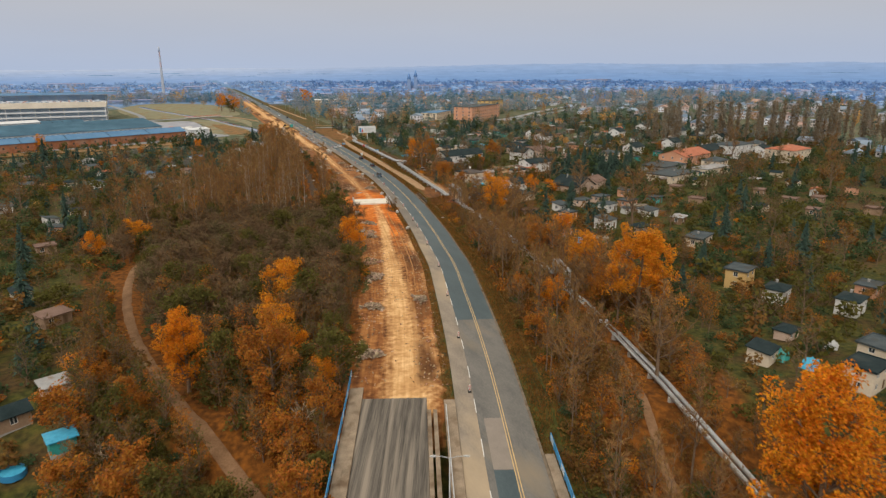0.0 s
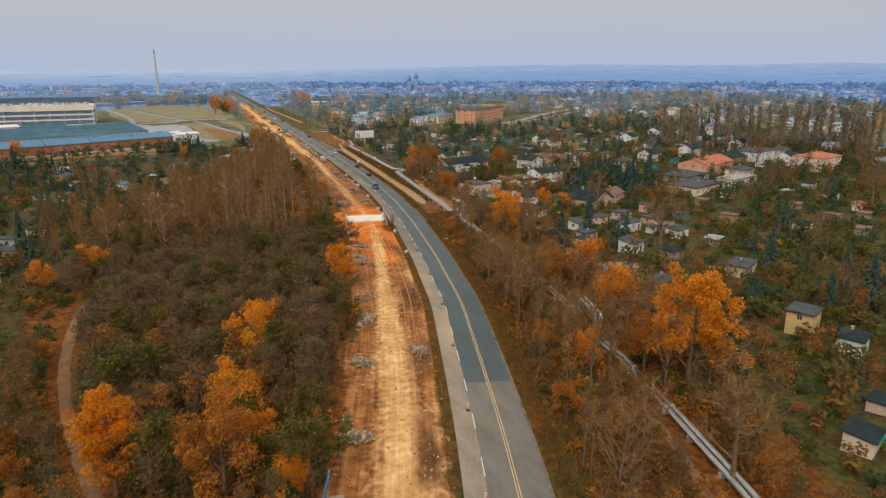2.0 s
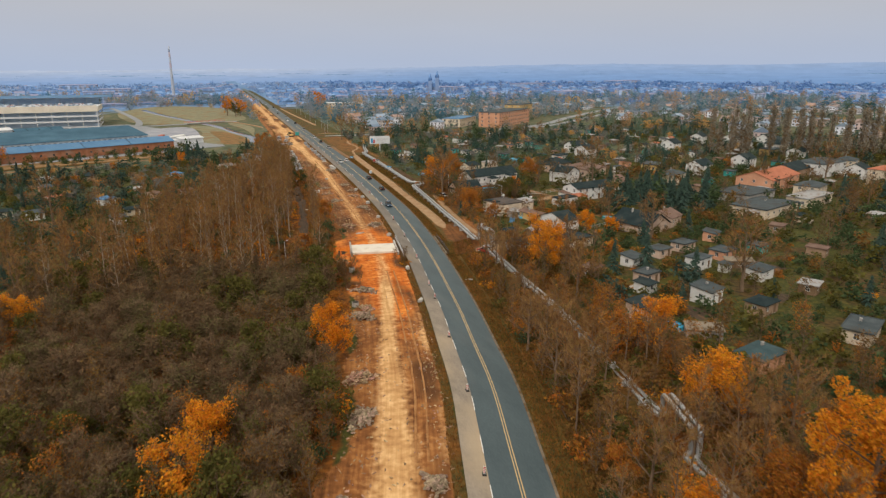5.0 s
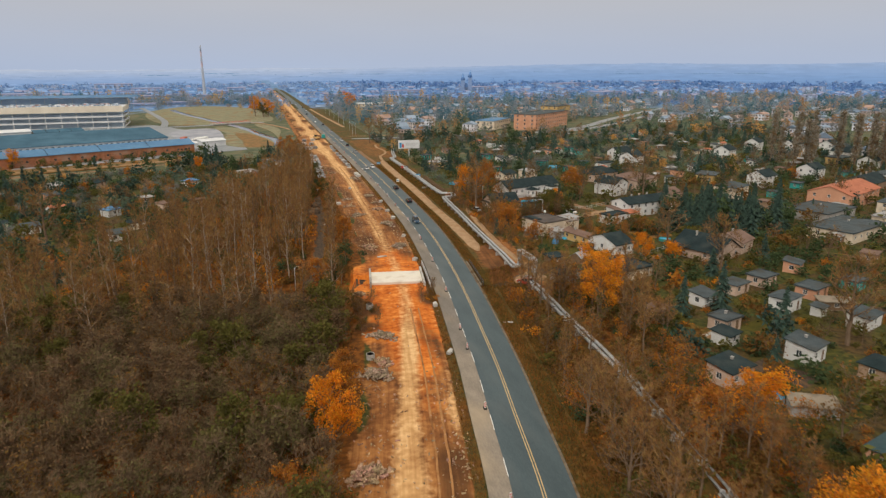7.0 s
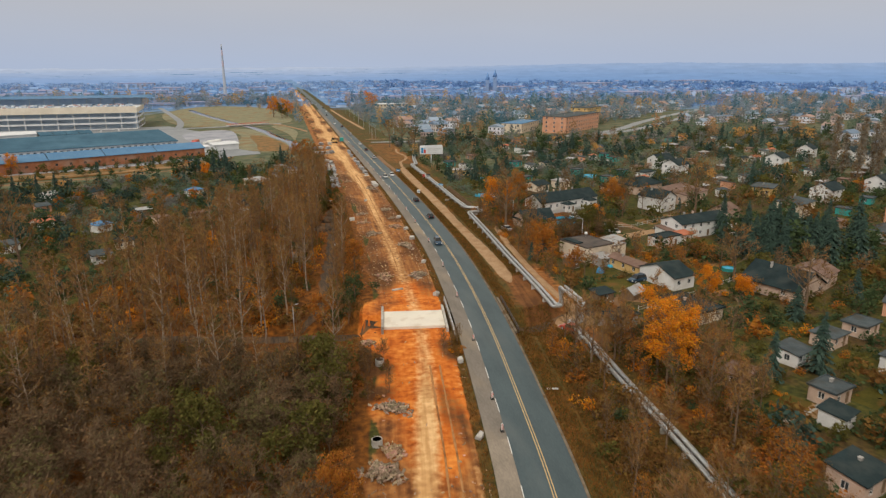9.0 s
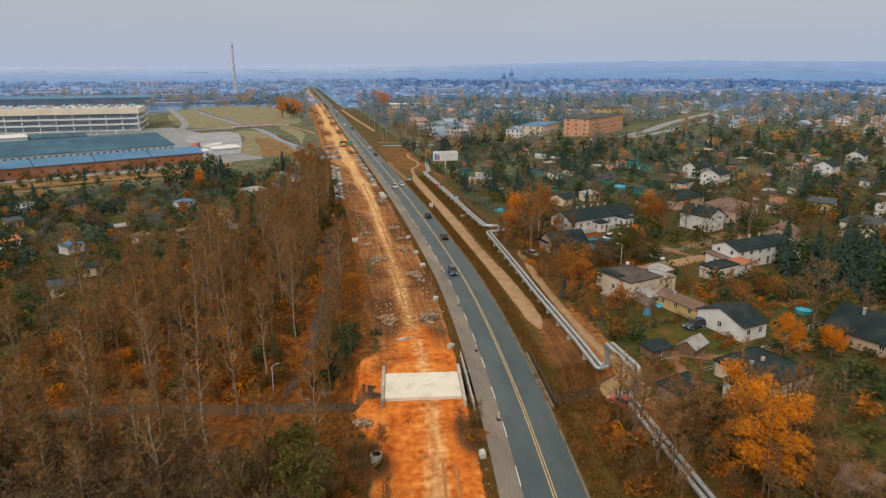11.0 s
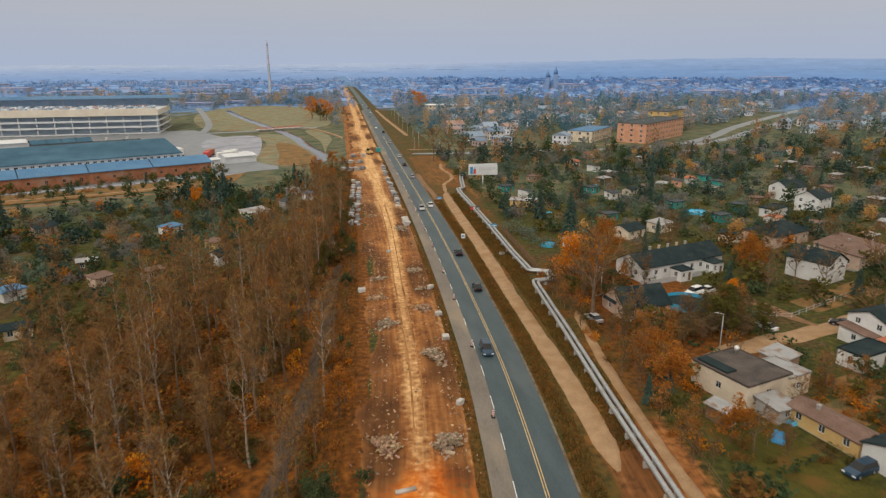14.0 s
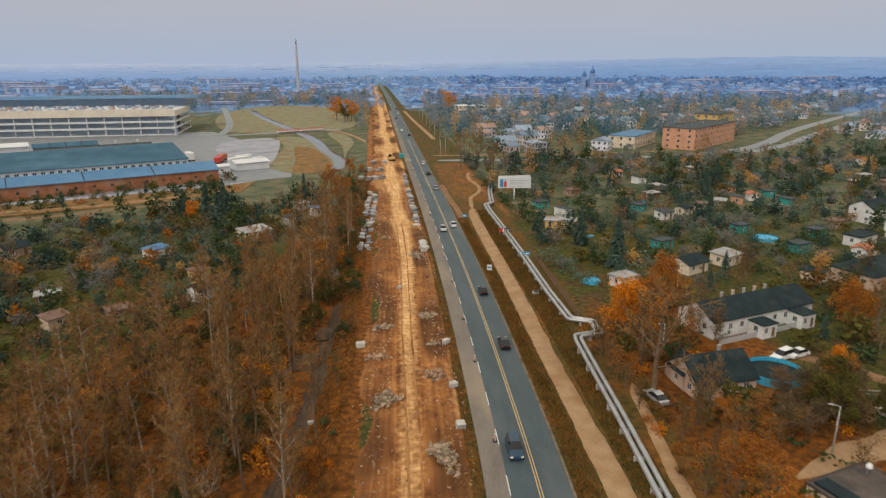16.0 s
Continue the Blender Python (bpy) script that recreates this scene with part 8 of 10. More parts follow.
def in_near_gardens():
    x, y = rng.uniform(66, 140), rng.uniform(40, 150)
    return (x, y) if off(x, y) > 33 and clear_of(x, y, 4.6, taken) and clear_of(x, y, 3.2, ((92.6, 72.6), (91.4, 77.6), (101.8, 77.2))) else None


def in_yards():
    x, y = rng.uniform(92, 175), rng.uniform(110, 262)
    return (x, y) if off(x, y) > (33 if y < 210 else 22) and clear_of(x, y, 4.2, taken) and off_yard(x, y) and not (-2 < y - (224 + 0.55 * (x - 100)) < 5 and x < 165) and not (103 < x < 113 and 238 < y < 258) else None


def in_allotments():
    x, y = rng.uniform(-130, 46), rng.uniform(270, 462)
    ok = off(x, y) < -29 and x < wood_edge(y) - 2 and y < 448 + 0.36 * x and clear_of(x, y, 4.4, taken)
    return (x, y) if ok else None


def in_cottage_yard():
    x, y = rng.uniform(93, 128), rng.uniform(250, 324)
    d = off(x, y)
    return (x, y) if d > 17.5 and clear_of(x, y, 6.5, taken) and off_yard(x, y) and not (119 < x < 134 and y > 306) else None


forest("near_garden_shrubs", [FRUIT[2], FRUIT[3], FRUIT[0], BUSH[1], SCRUB[0], SCRUB[1], THIN[0], THIN[1]], spots(330, in_near_gardens, 2.7), "shrubs and fruit trees round the garden houses", 0.5, 1.0, [0.2, 0.22, 0.16, 0.1, 0.1, 0.08, 0.07, 0.07])
forest("yard_shrubs", BUSH + [FRUIT[2], FRUIT[3], THIN[2]], spots(420, in_yards, 2.3), "low shrubs and beds round the garden houses", 0.45, 0.95, [0.14, 0.12, 0.20, 0.22, 0.02, 0.03, 0.10, 0.12, 0.05])
forest("allotment_shrubs", SOFT + [FRUIT[2], FRUIT[3], FRUIT[1], SCRUB[0], PINE[0], PINE[1], THIN[0]], spots(620, in_allotments, 3.2), "shrubs and trees between allotment huts", 0.55, 1.25, [0.08, 0.14, 0.06, 0.14, 0.03, 0.14, 0.16, 0.06, 0.05, 0.05, 0.04, 0.05])
forest("cottage_scrub", SCRUB + [BUSH[0], BUSH[1], BUSH[2], BUSH[5], THIN[1], LIGHT["rust"]], spots(130, in_cottage_yard, 2.6), "brown and rust shrubs beside the cottage", 0.5, 0.95, [0.18, 0.16, 0.10, 0.17, 0.15, 0.09, 0.05, 0.05, 0.05])


def in_dark_bushes():
    x, y = rng.uniform(112, 132), rng.uniform(288, 303)
    return (x, y) if clear_of(x, y, 8.2, ((122, 305.5), (109.8, 303.8), (127, 311))) and off_yard(x, y, 3.4) else None


def in_rust_field():
    x, y = rng.uniform(118, 146), rng.uniform(252, 270)
    return (x, y) if clear_of(x, y, 5.5, taken) else None


forest("dark_bushes", [THICKET[0], THICKET[1], LIGHT["olive"], BUSH[2]], spots(34, in_dark_bushes, 2.6), "dark olive bushes between cottage and sandy lane", 0.55, 0.85, [0.35, 0.3, 0.15, 0.2])
forest("rust_bushes", [BUSH[1], SCRUB[1], BUSH[4], BUSH[0]], spots(60, in_rust_field, 2.2), "rust-coloured bare shrubs on dry grass behind the houses", 0.4, 0.8, [0.4, 0.25, 0.1, 0.25])


# trees of the town and the far woods: small uneven clumps of leaves
def far_tree(seed, n, size, shape):
    r = np.random.default_rng(seed)
    d = r.normal(0, 1, (n, 3))
    d /= np.linalg.norm(d, axis=1, keepdims=True)
    C = d * (0.45 + 0.55 * r.random((n, 1)) ** 0.5) * np.array(shape) + np.array([0, 0, shape[2] * 1.15])
    C[:, :2] += 0.3 * shape[0] * np.sin(3 * C[:, 2:3] + r.uniform(0, 6))
    return joined([leaves_at(r, C, size), frustum((0, 0, 0), (0, 0, shape[2]), 0.25, 0.1, 4)])


MID_T = [far_tree(1, 150, 0.62, (3.2, 3.2, 4.2)), far_tree(2, 120, 0.6, (2.3, 2.3, 5.4)), far_tree(3, 140, 0.58, (3.6, 3.6, 3.0))]
FAR_T = [far_tree(4, 40, 1.0, (4.2, 4.2, 3.6)), far_tree(5, 40, 1.0, (6.0, 5.0, 2.8))]
MASS_T = [far_tree(6, 30, 2.2, (10, 8, 3.4)), far_tree(7, 30, 2.0, (7, 7, 4.2))]


def mid_tree_place():
    if rng.random() < 0.7:
        x, y = rng.uniform(84, 820), rng.uniform(470, 980)
        if x < 90 + 0.02 * y or abs(y - 550) < 13 and x < 270 or (258 < x < 640 and abs((y - 560) - 0.93 * (x - 255)) < 30):
            return None
        if (x - 213) ** 2 + (y - 600) ** 2 < 900 or (x - 268) ** 2 + (y - 612) ** 2 < 1200 or (x < 200 and y < 545 and rng.random() < 0.7):
            return None
        return x, y
    x, y = rng.uniform(300, 900), rng.uniform(120, 560)
    return (x, y) if x > 250 + 0.45 * y else None


def left_tree_place():
    x, y = rng.uniform(-320, 50), rng.uniform(700, 1150)
    if -130 < x < 45 and y < 1000 and rng.random() < 0.93:
        return None
    return (x, y) if y > 870 - 0.5 * x or x > 30 else None


def far_tree_place():
    r, a = 880 + 3300 * rng.random() ** 1.5, rng.uniform(-0.6, 1.1)
    x, y = 60 + r * math.sin(a), r * math.cos(a)
    return (x, y) if abs(float(off(x, y))) > 32 and not (-110 < x < 40 and y < 1050) else None


def clumps(name, kinds, n, place, gap, mats, label, lo, hi, share=None):
    P = spots(n, place, gap)
    pick = rng.choice(len(mats), len(P), p=share)
    for j, mt in enumerate(mats):
        ch = []
        for k, kd in enumerate(kinds):
            rows = [(x, y, tz(x, y), rng.uniform(lo, hi), rng.uniform(0, 6.3), rng.uniform(0.8, 1.3)) for i, (x, y) in enumerate(P) if i % len(kinds) == k and pick[i] == j]
            if rows:
                ch.append(scattered(kd, rows))
        if ch:
            tagged(new(name, mesh_of(name, *joined(ch), mt)), label, "trees", kind="stuff")


def band_of(r0, r1, a0=-0.6, a1=1.1):
    def place():
        r, a = r0 + (r1 - r0) * rng.random(), rng.uniform(a0, a1)
        x, y = 60 + r * math.sin(a), r * math.cos(a)
        return (x, y) if abs(float(off(x, y))) > 12 and not (-110 < x < 40 and y < 1050) else None
    return place


def nearer_town():
    p = mid_tree_place()
    return p if p and p[1] < 640 else None


def farther_town():
    p = mid_tree_place()
    return p if p and p[1] >= 640 else None


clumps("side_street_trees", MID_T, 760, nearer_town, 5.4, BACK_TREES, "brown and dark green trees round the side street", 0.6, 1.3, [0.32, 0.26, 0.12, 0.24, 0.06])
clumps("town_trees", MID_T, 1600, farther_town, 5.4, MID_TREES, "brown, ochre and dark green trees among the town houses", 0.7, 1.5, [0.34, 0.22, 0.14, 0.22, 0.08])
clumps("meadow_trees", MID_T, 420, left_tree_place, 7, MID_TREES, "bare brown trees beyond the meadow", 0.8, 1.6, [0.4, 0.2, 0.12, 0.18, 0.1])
# haze in the tree colours: paler set to the left, bluer set to the right
for a0, a1, share, mats in ((-0.6, 0.13, 0.42, HAZIER_TREES), (0.10, 1.1, 0.58, FAR_TREES)):
    clumps("distant_trees", FAR_T, int(2800 * share), band_of(900, 1900, a0, a1), 9, mats, "distant woods and gardens coloured with blue haze", 0.6, 1.4, [0.40, 0.30, 0.12, 0.18])
    clumps("hill_trees", MASS_T, int(1500 * share), band_of(1600, 2030, a0, a1), 10, mats, "far wooded plain coloured with blue haze", 0.7, 1.6, [0.34, 0.22, 0.04, 0.40])


def distance():
    """The wooded plain and hills at the horizon: bands of uneven treetops behind one another, plain, with haze painted
    into their glow.
    """
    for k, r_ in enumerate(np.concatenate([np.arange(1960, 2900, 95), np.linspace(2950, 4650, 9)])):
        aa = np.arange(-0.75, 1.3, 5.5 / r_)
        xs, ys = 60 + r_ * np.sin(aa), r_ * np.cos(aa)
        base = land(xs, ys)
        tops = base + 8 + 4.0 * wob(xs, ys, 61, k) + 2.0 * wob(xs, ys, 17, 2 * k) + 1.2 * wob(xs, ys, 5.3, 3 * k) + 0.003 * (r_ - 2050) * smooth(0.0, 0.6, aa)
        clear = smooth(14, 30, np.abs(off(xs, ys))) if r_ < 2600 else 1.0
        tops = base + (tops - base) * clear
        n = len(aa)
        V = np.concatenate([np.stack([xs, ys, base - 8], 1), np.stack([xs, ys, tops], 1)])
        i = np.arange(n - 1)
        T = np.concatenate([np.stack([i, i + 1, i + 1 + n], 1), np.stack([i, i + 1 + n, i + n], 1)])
        tagged(new("backdrop", mesh_of("backdrop", V, T, DISTANCE)), "plain glowing blue band of woods with painted haze near the horizon", "backdrop", kind="structure")


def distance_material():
    """A plain glow with painted haze: it pales with the distance, paler still beyond the end of the road."""
    mt = bpy.data.materials.new("painted_haze_glow")
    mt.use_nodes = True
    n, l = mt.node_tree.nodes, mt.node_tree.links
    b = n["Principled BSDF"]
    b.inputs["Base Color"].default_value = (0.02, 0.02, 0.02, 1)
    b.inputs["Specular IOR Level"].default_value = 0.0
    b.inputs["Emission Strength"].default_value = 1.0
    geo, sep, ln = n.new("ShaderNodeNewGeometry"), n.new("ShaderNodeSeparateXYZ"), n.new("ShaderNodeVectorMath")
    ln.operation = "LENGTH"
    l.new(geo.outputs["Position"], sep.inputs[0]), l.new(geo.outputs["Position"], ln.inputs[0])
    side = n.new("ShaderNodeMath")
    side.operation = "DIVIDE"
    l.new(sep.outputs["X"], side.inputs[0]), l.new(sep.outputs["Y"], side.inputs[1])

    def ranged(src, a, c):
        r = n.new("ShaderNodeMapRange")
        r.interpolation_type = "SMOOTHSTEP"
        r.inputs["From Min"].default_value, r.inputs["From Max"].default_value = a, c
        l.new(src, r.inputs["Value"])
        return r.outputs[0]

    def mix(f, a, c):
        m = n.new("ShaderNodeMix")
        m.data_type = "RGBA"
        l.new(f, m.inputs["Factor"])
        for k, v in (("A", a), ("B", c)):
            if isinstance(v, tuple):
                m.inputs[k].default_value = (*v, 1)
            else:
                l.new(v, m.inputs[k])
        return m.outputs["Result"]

    # emission colours carry the haze: bluer near, closer to the sky far off
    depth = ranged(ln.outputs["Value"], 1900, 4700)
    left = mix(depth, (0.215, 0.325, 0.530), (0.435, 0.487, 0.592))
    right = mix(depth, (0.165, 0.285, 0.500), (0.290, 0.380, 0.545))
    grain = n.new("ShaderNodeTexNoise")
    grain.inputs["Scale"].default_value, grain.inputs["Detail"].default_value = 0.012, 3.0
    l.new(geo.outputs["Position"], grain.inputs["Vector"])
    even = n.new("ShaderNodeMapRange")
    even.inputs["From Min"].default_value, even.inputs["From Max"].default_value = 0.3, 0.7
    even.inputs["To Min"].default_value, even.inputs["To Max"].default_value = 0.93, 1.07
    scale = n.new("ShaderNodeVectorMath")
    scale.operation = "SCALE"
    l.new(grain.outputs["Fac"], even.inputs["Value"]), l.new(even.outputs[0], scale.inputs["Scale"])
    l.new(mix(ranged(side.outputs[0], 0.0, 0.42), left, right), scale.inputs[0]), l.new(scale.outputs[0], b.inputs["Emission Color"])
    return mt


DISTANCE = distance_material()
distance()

# ---- the site: rubble, blocks, stacks, beacons ----
def lump(r, size, squash=0.6, n=7):
    """One broken piece of concrete as arrays: a squashed, cut box."""
    unit = np.array([(x, y, z) for z in (-.5, .5) for y in (-.5, .5) for x in (-.5, .5)]) * np.array([size * r.uniform(0.8, 2.2), size * r.uniform(0.4, 0.9), size * squash * r.uniform(0.25, 0.7)])
    unit += r.normal(0, 0.08 * size, unit.shape)
    e = np.array(Euler((r.uniform(-0.7, 0.7), r.uniform(-0.7, 0.7), r.uniform(0, 6.3))).to_matrix())
    tri = np.array([(0, 2, 1), (1, 2, 3), (4, 5, 6), (5, 7, 6), (0, 1, 4), (1, 5, 4), (1, 3, 5), (3, 7, 5), (3, 2, 7), (2, 6, 7), (2, 0, 6), (0, 4, 6)])
    return unit @ e.T, tri


def rubble_pile(seed, x, y, rx, ry, high, n, mat, label, size=0.5):
    r = np.random.default_rng(seed)
    ch = []
    for k in range(int(n * 1.9)):
        a, q0 = r.uniform(0, math.tau), r.random() ** 0.62 * r.uniform(0.6, 1.3)
        q0 *= 0.8 + 0.35 * math.sin(2 * a + seed) + 0.22 * math.sin(5 * a + 2 * seed)
        V, T = lump(r, size * r.uniform(0.5, 1.3))
        px_, py_ = x + rx * q0 * math.cos(a), y + ry * q0 * math.sin(a)
        ch.append((V + np.array([px_, py_, ground_z(px_, py_) + 0.06 + 0.75 * high * max(0, 1 - q0 * q0) * r.uniform(0.2, 1.0)]), T))
    V, T = joined(ch)
    tagged(new("rubble_pile", mesh_of("rubble_pile", V, T, mat)), label, "rubble", "rubble piles", "stuff")


for k, (x, y, rx, ry, hh, n) in enumerate((
        (65.2, 286.8, 2.0, 3.0, 0.9, 150), (66.1, 309.8, 2.3, 1.7, 0.8, 110), (66.8, 335.5, 2.2, 1.3, 0.5, 70), (57.7, 302.0, 1.9, 2.8, 0.7, 90), (57.0, 317.5, 2.0, 1.6, 0.4, 50),
        (43.3, 182.8, 2.3, 2.8, 1.0, 150), (47.0, 198.2, 2.8, 2.0, 0.9, 110), (54.9, 260.3, 2.4, 2.2, 1.0, 130), (63.2, 259.9, 2.6, 2.3, 0.9, 130),
        (35.5, 143.8, 2.4, 2.8, 1.0, 150), (37.9, 156.2, 2.3, 2.8, 1.0, 150), (24.1, 101.9, 2.3, 2.0, 0.9, 110), (30.1, 124.7, 2.2, 2.2, 0.9, 110), (45.2, 187.2, 1.9, 1.8, 0.6, 60), (41.0, 126.2, 2.0, 1.8, 0.7, 80),
        (58.0, 330.5, 2.2, 1.2, 0.5, 50), (59.5, 396.5, 1.6, 2.0, 0.6, 50), (67.2, 322.0, 1.2, 0.8, 0.4, 30), (67.5, 378.0, 1.9, 3.6, 0.8, 110), (46.5, 222.5, 1.8, 1.4, 0.5, 40))):
    rubble_pile(500 + k, x, y, rx, ry, hh, n, RUBBLE_WARM if k % 3 == 1 else RUBBLE, "pile of broken concrete slabs on bare soil" if k % 2 else "heap of smashed grey concrete pieces on bare soil")


def debris():
    """Crumbs of concrete strewn over the stripped ground."""
    r = np.random.default_rng(909)
    ch = []
    for k in range(3800):
        y = r.uniform(84, 470)
        if 178 < y < 252 and r.random() < 0.85:
            continue
        d = r.choice([r.uniform(-23, -8), r.normal(-20.5, 1.6), r.normal(-9.2, 1.2)])
        x, yy = at(y, max(-24.5, min(-7.4, d)))
        V, T = lump(r, r.uniform(0.10, 0.34))
        ch.append((V + np.array([x, yy, ground_z(x, yy) + 0.04]), T))
    V, T = joined(ch)
    tagged(new("strewn_debris", mesh_of("strewn_debris", V, T, RUBBLE_WARM)), "small concrete crumbs strewn over bare soil", "debris", kind="stuff")


debris()


def concrete_block(x, y, s, rot, label="rough white concrete block lying on the verge"):
    r = np.random.default_rng(int(x * 10 + y))
    bm = bmesh.new()
    bx(bm, -0.85 * s, 0.85 * s, -0.6 * s, 0.6 * s, -0.1, 1.1 * s, 0.12 * s)
    for v in bm.verts:
        v.co += Vector(r.normal(0, 0.11 * s, 3))
        v.co *= 0.85
    solo("concrete_block", bm, BLOCK, label, "concrete block", "", "concrete blocks", pose(x, y, ground_z(x, y), r.uniform(-6, 6), r.uniform(-6, 6), rot))


for x, y, s in ((68.2, 293.7, 0.95), (68.7, 305.6, 0.9), (69.2, 322.2, 0.85), (53.8, 322.3, 0.95), (49.8, 361.8, 0.7), (60.8, 211.5, 0.8), (57.2, 188.0, 0.8), (64.2, 245.0, 0.9), (66.7, 270.0, 0.8), (41.0, 330, 0.6), (46.8, 301, 0.6), (62.0, 353, 0.7)):
    concrete_block(x, y, s, x * 37 % 90)

for x, y, hh in ((47.2, 213.2, 1.1), (43.4, 189.2, 1.0), (91.6, 346.0, 0.6)):
    bm = bmesh.new()
    bmesh.ops.create_cone(bm, segments=20, radius1=0.75, radius2=0.75, depth=hh, cap_ends=False)
    inner = bmesh.ops.create_cone(bm, segments=20, radius1=0.6, radius2=0.6, depth=hh, cap_ends=False)
    bm.edges.ensure_lookup_table()
    tops = [e for e in bm.edges if e.is_boundary]
    bmesh.ops.bridge_loops(bm, edges=[e for e in tops if e.verts[0].co.z > 0])
    bmesh.ops.bridge_loops(bm, edges=[e for e in tops if e.is_boundary])
    solo("concrete_ring", bm, CONCRETE, "round concrete well ring standing on soil", "well ring", "", "well rings", pose(x, y, ground_z(x, y) + hh / 2 - 0.05))


def slab_stack(x, y, layers, rot, mat, wide=1.6, long=2.6, tidy=True):
    """A stack of concrete slabs, each a part."""
    mat = SLAB_GREY if mat is CONCRETE or int(x * 13 + y) % 3 else BLOCK
    root = thing("slab_stack", "stack of pale grey concrete slabs stored beside the site" if tidy else "jumbled heap of white concrete slabs", "building material", pose(x, y, ground_z(x, y), 0, 0, rot), "slab stacks")
    r = np.random.default_rng(int(x * 7 + y * 3))
    z = 0.0
    for k in range(layers):
        bm = bmesh.new()
        h = 0.24
        bx(bm, -wide / 2, wide / 2, -long / 2, long / 2, z, z + h, 0.02)
        sl = part("slab", bm, mat, root)
        j = 0.1 if tidy else 0.35
        sl.matrix_basis = pose(r.uniform(-j, j), r.uniform(-j, j), 0, 0, 0, r.uniform(-4, 4) if tidy else r.uniform(-25, 25))
        z += h + 0.03


r3 = np.random.default_rng(77)
for y in np.arange(386, 462, 2.9):
    for dx in (0.0, 1.9):
        if r3.random() < 0.82:
            grey = 394 < y < 412
            slab_stack(52.6 + 0.035 * (y - 386) + dx + r3.uniform(-0.3, 0.3), y + r3.uniform(-0.25, 0.25), int(r3.integers(1, 6)), r3.uniform(-14, 14), CONCRETE if grey else BLOCK, r3.uniform(1.1, 1.7), r3.uniform(1.8, 2.8), grey or r3.random() < 0.35)
for y in np.arange(412, 504, 3.0):
    if r3.random() < 0.85:
        slab_stack(70.0 + r3.uniform(-0.4, 0.3), y, int(r3.integers(1, 6)), r3.uniform(-12, 12), BLOCK if r3.random() < 0.4 else CONCRETE, r3.uniform(1.1, 1.7), r3.uniform(1.8, 2.8), r3.random() < 0.5)
for y in (383, 386, 389):
    slab_stack(70.0, y, 4, r3.uniform(-8, 8), BLOCK, tidy=False)
for x, y in ((51.0, 520), (54.8, 518), (59.3, 517.5), (51.3, 496), (57.3, 495), (60, 497), (54.2, 494), (56.5, 540), (62, 541)):
    slab_stack(x, y, 6, r3.uniform(-20, 20), BLOCK, 2.0, 3.0, False)


def beacon(x, y, rot):
    """A traffic guide beacon: rubber foot, white board with red bars."""
    root = thing("traffic_beacon", "red and white striped traffic beacon on a black foot", "traffic beacon", pose(x, y, 0.055, 0, 0, rot), "traffic beacons")
    bm = bmesh.new()
    bx(bm, -0.26, 0.26, -0.42, 0.42, 0, 0.12, 0.03)
    part("foot", bm, RUBBER, root)
    bm = bmesh.new()
    bx(bm, -0.14, 0.14, -0.025, 0.025, 0.12, 1.15, 0.015)
    bd = part("board", bm, WHITE, root)
    for k in range(3):
        bm = bmesh.new()
        z = 0.3 + 0.3 * k
        poly_prism(bm, [(-0.135, -0.031, z - 0.08), (0.135, -0.031, z + 0.02), (0.135, -0.031, z + 0.16), (-0.135, -0.031, z + 0.06)], [(-0.135, 0.031, z - 0.08), (0.135, 0.031, z + 0.02), (0.135, 0.031, z + 0.16), (-0.135, 0.031, z + 0.06)])
        part("red_bar", bm, RED, bd)
    return root


first = beacon(*at(82.6, -4.1), -17)
for y in (102.7, 125, 146, 167, 188, 197, 219, 242.4, 265, 289.5, 314, 333, 356, 376, 401, 425, 448, 472, 496, 520, 545):
    k = math.degrees(math.atan(float(slope(y))))
    copy_thing(first, pose(*at(y, -4.1), 0.055, 0, 0, -k + (y * 7) % 11 - 5))


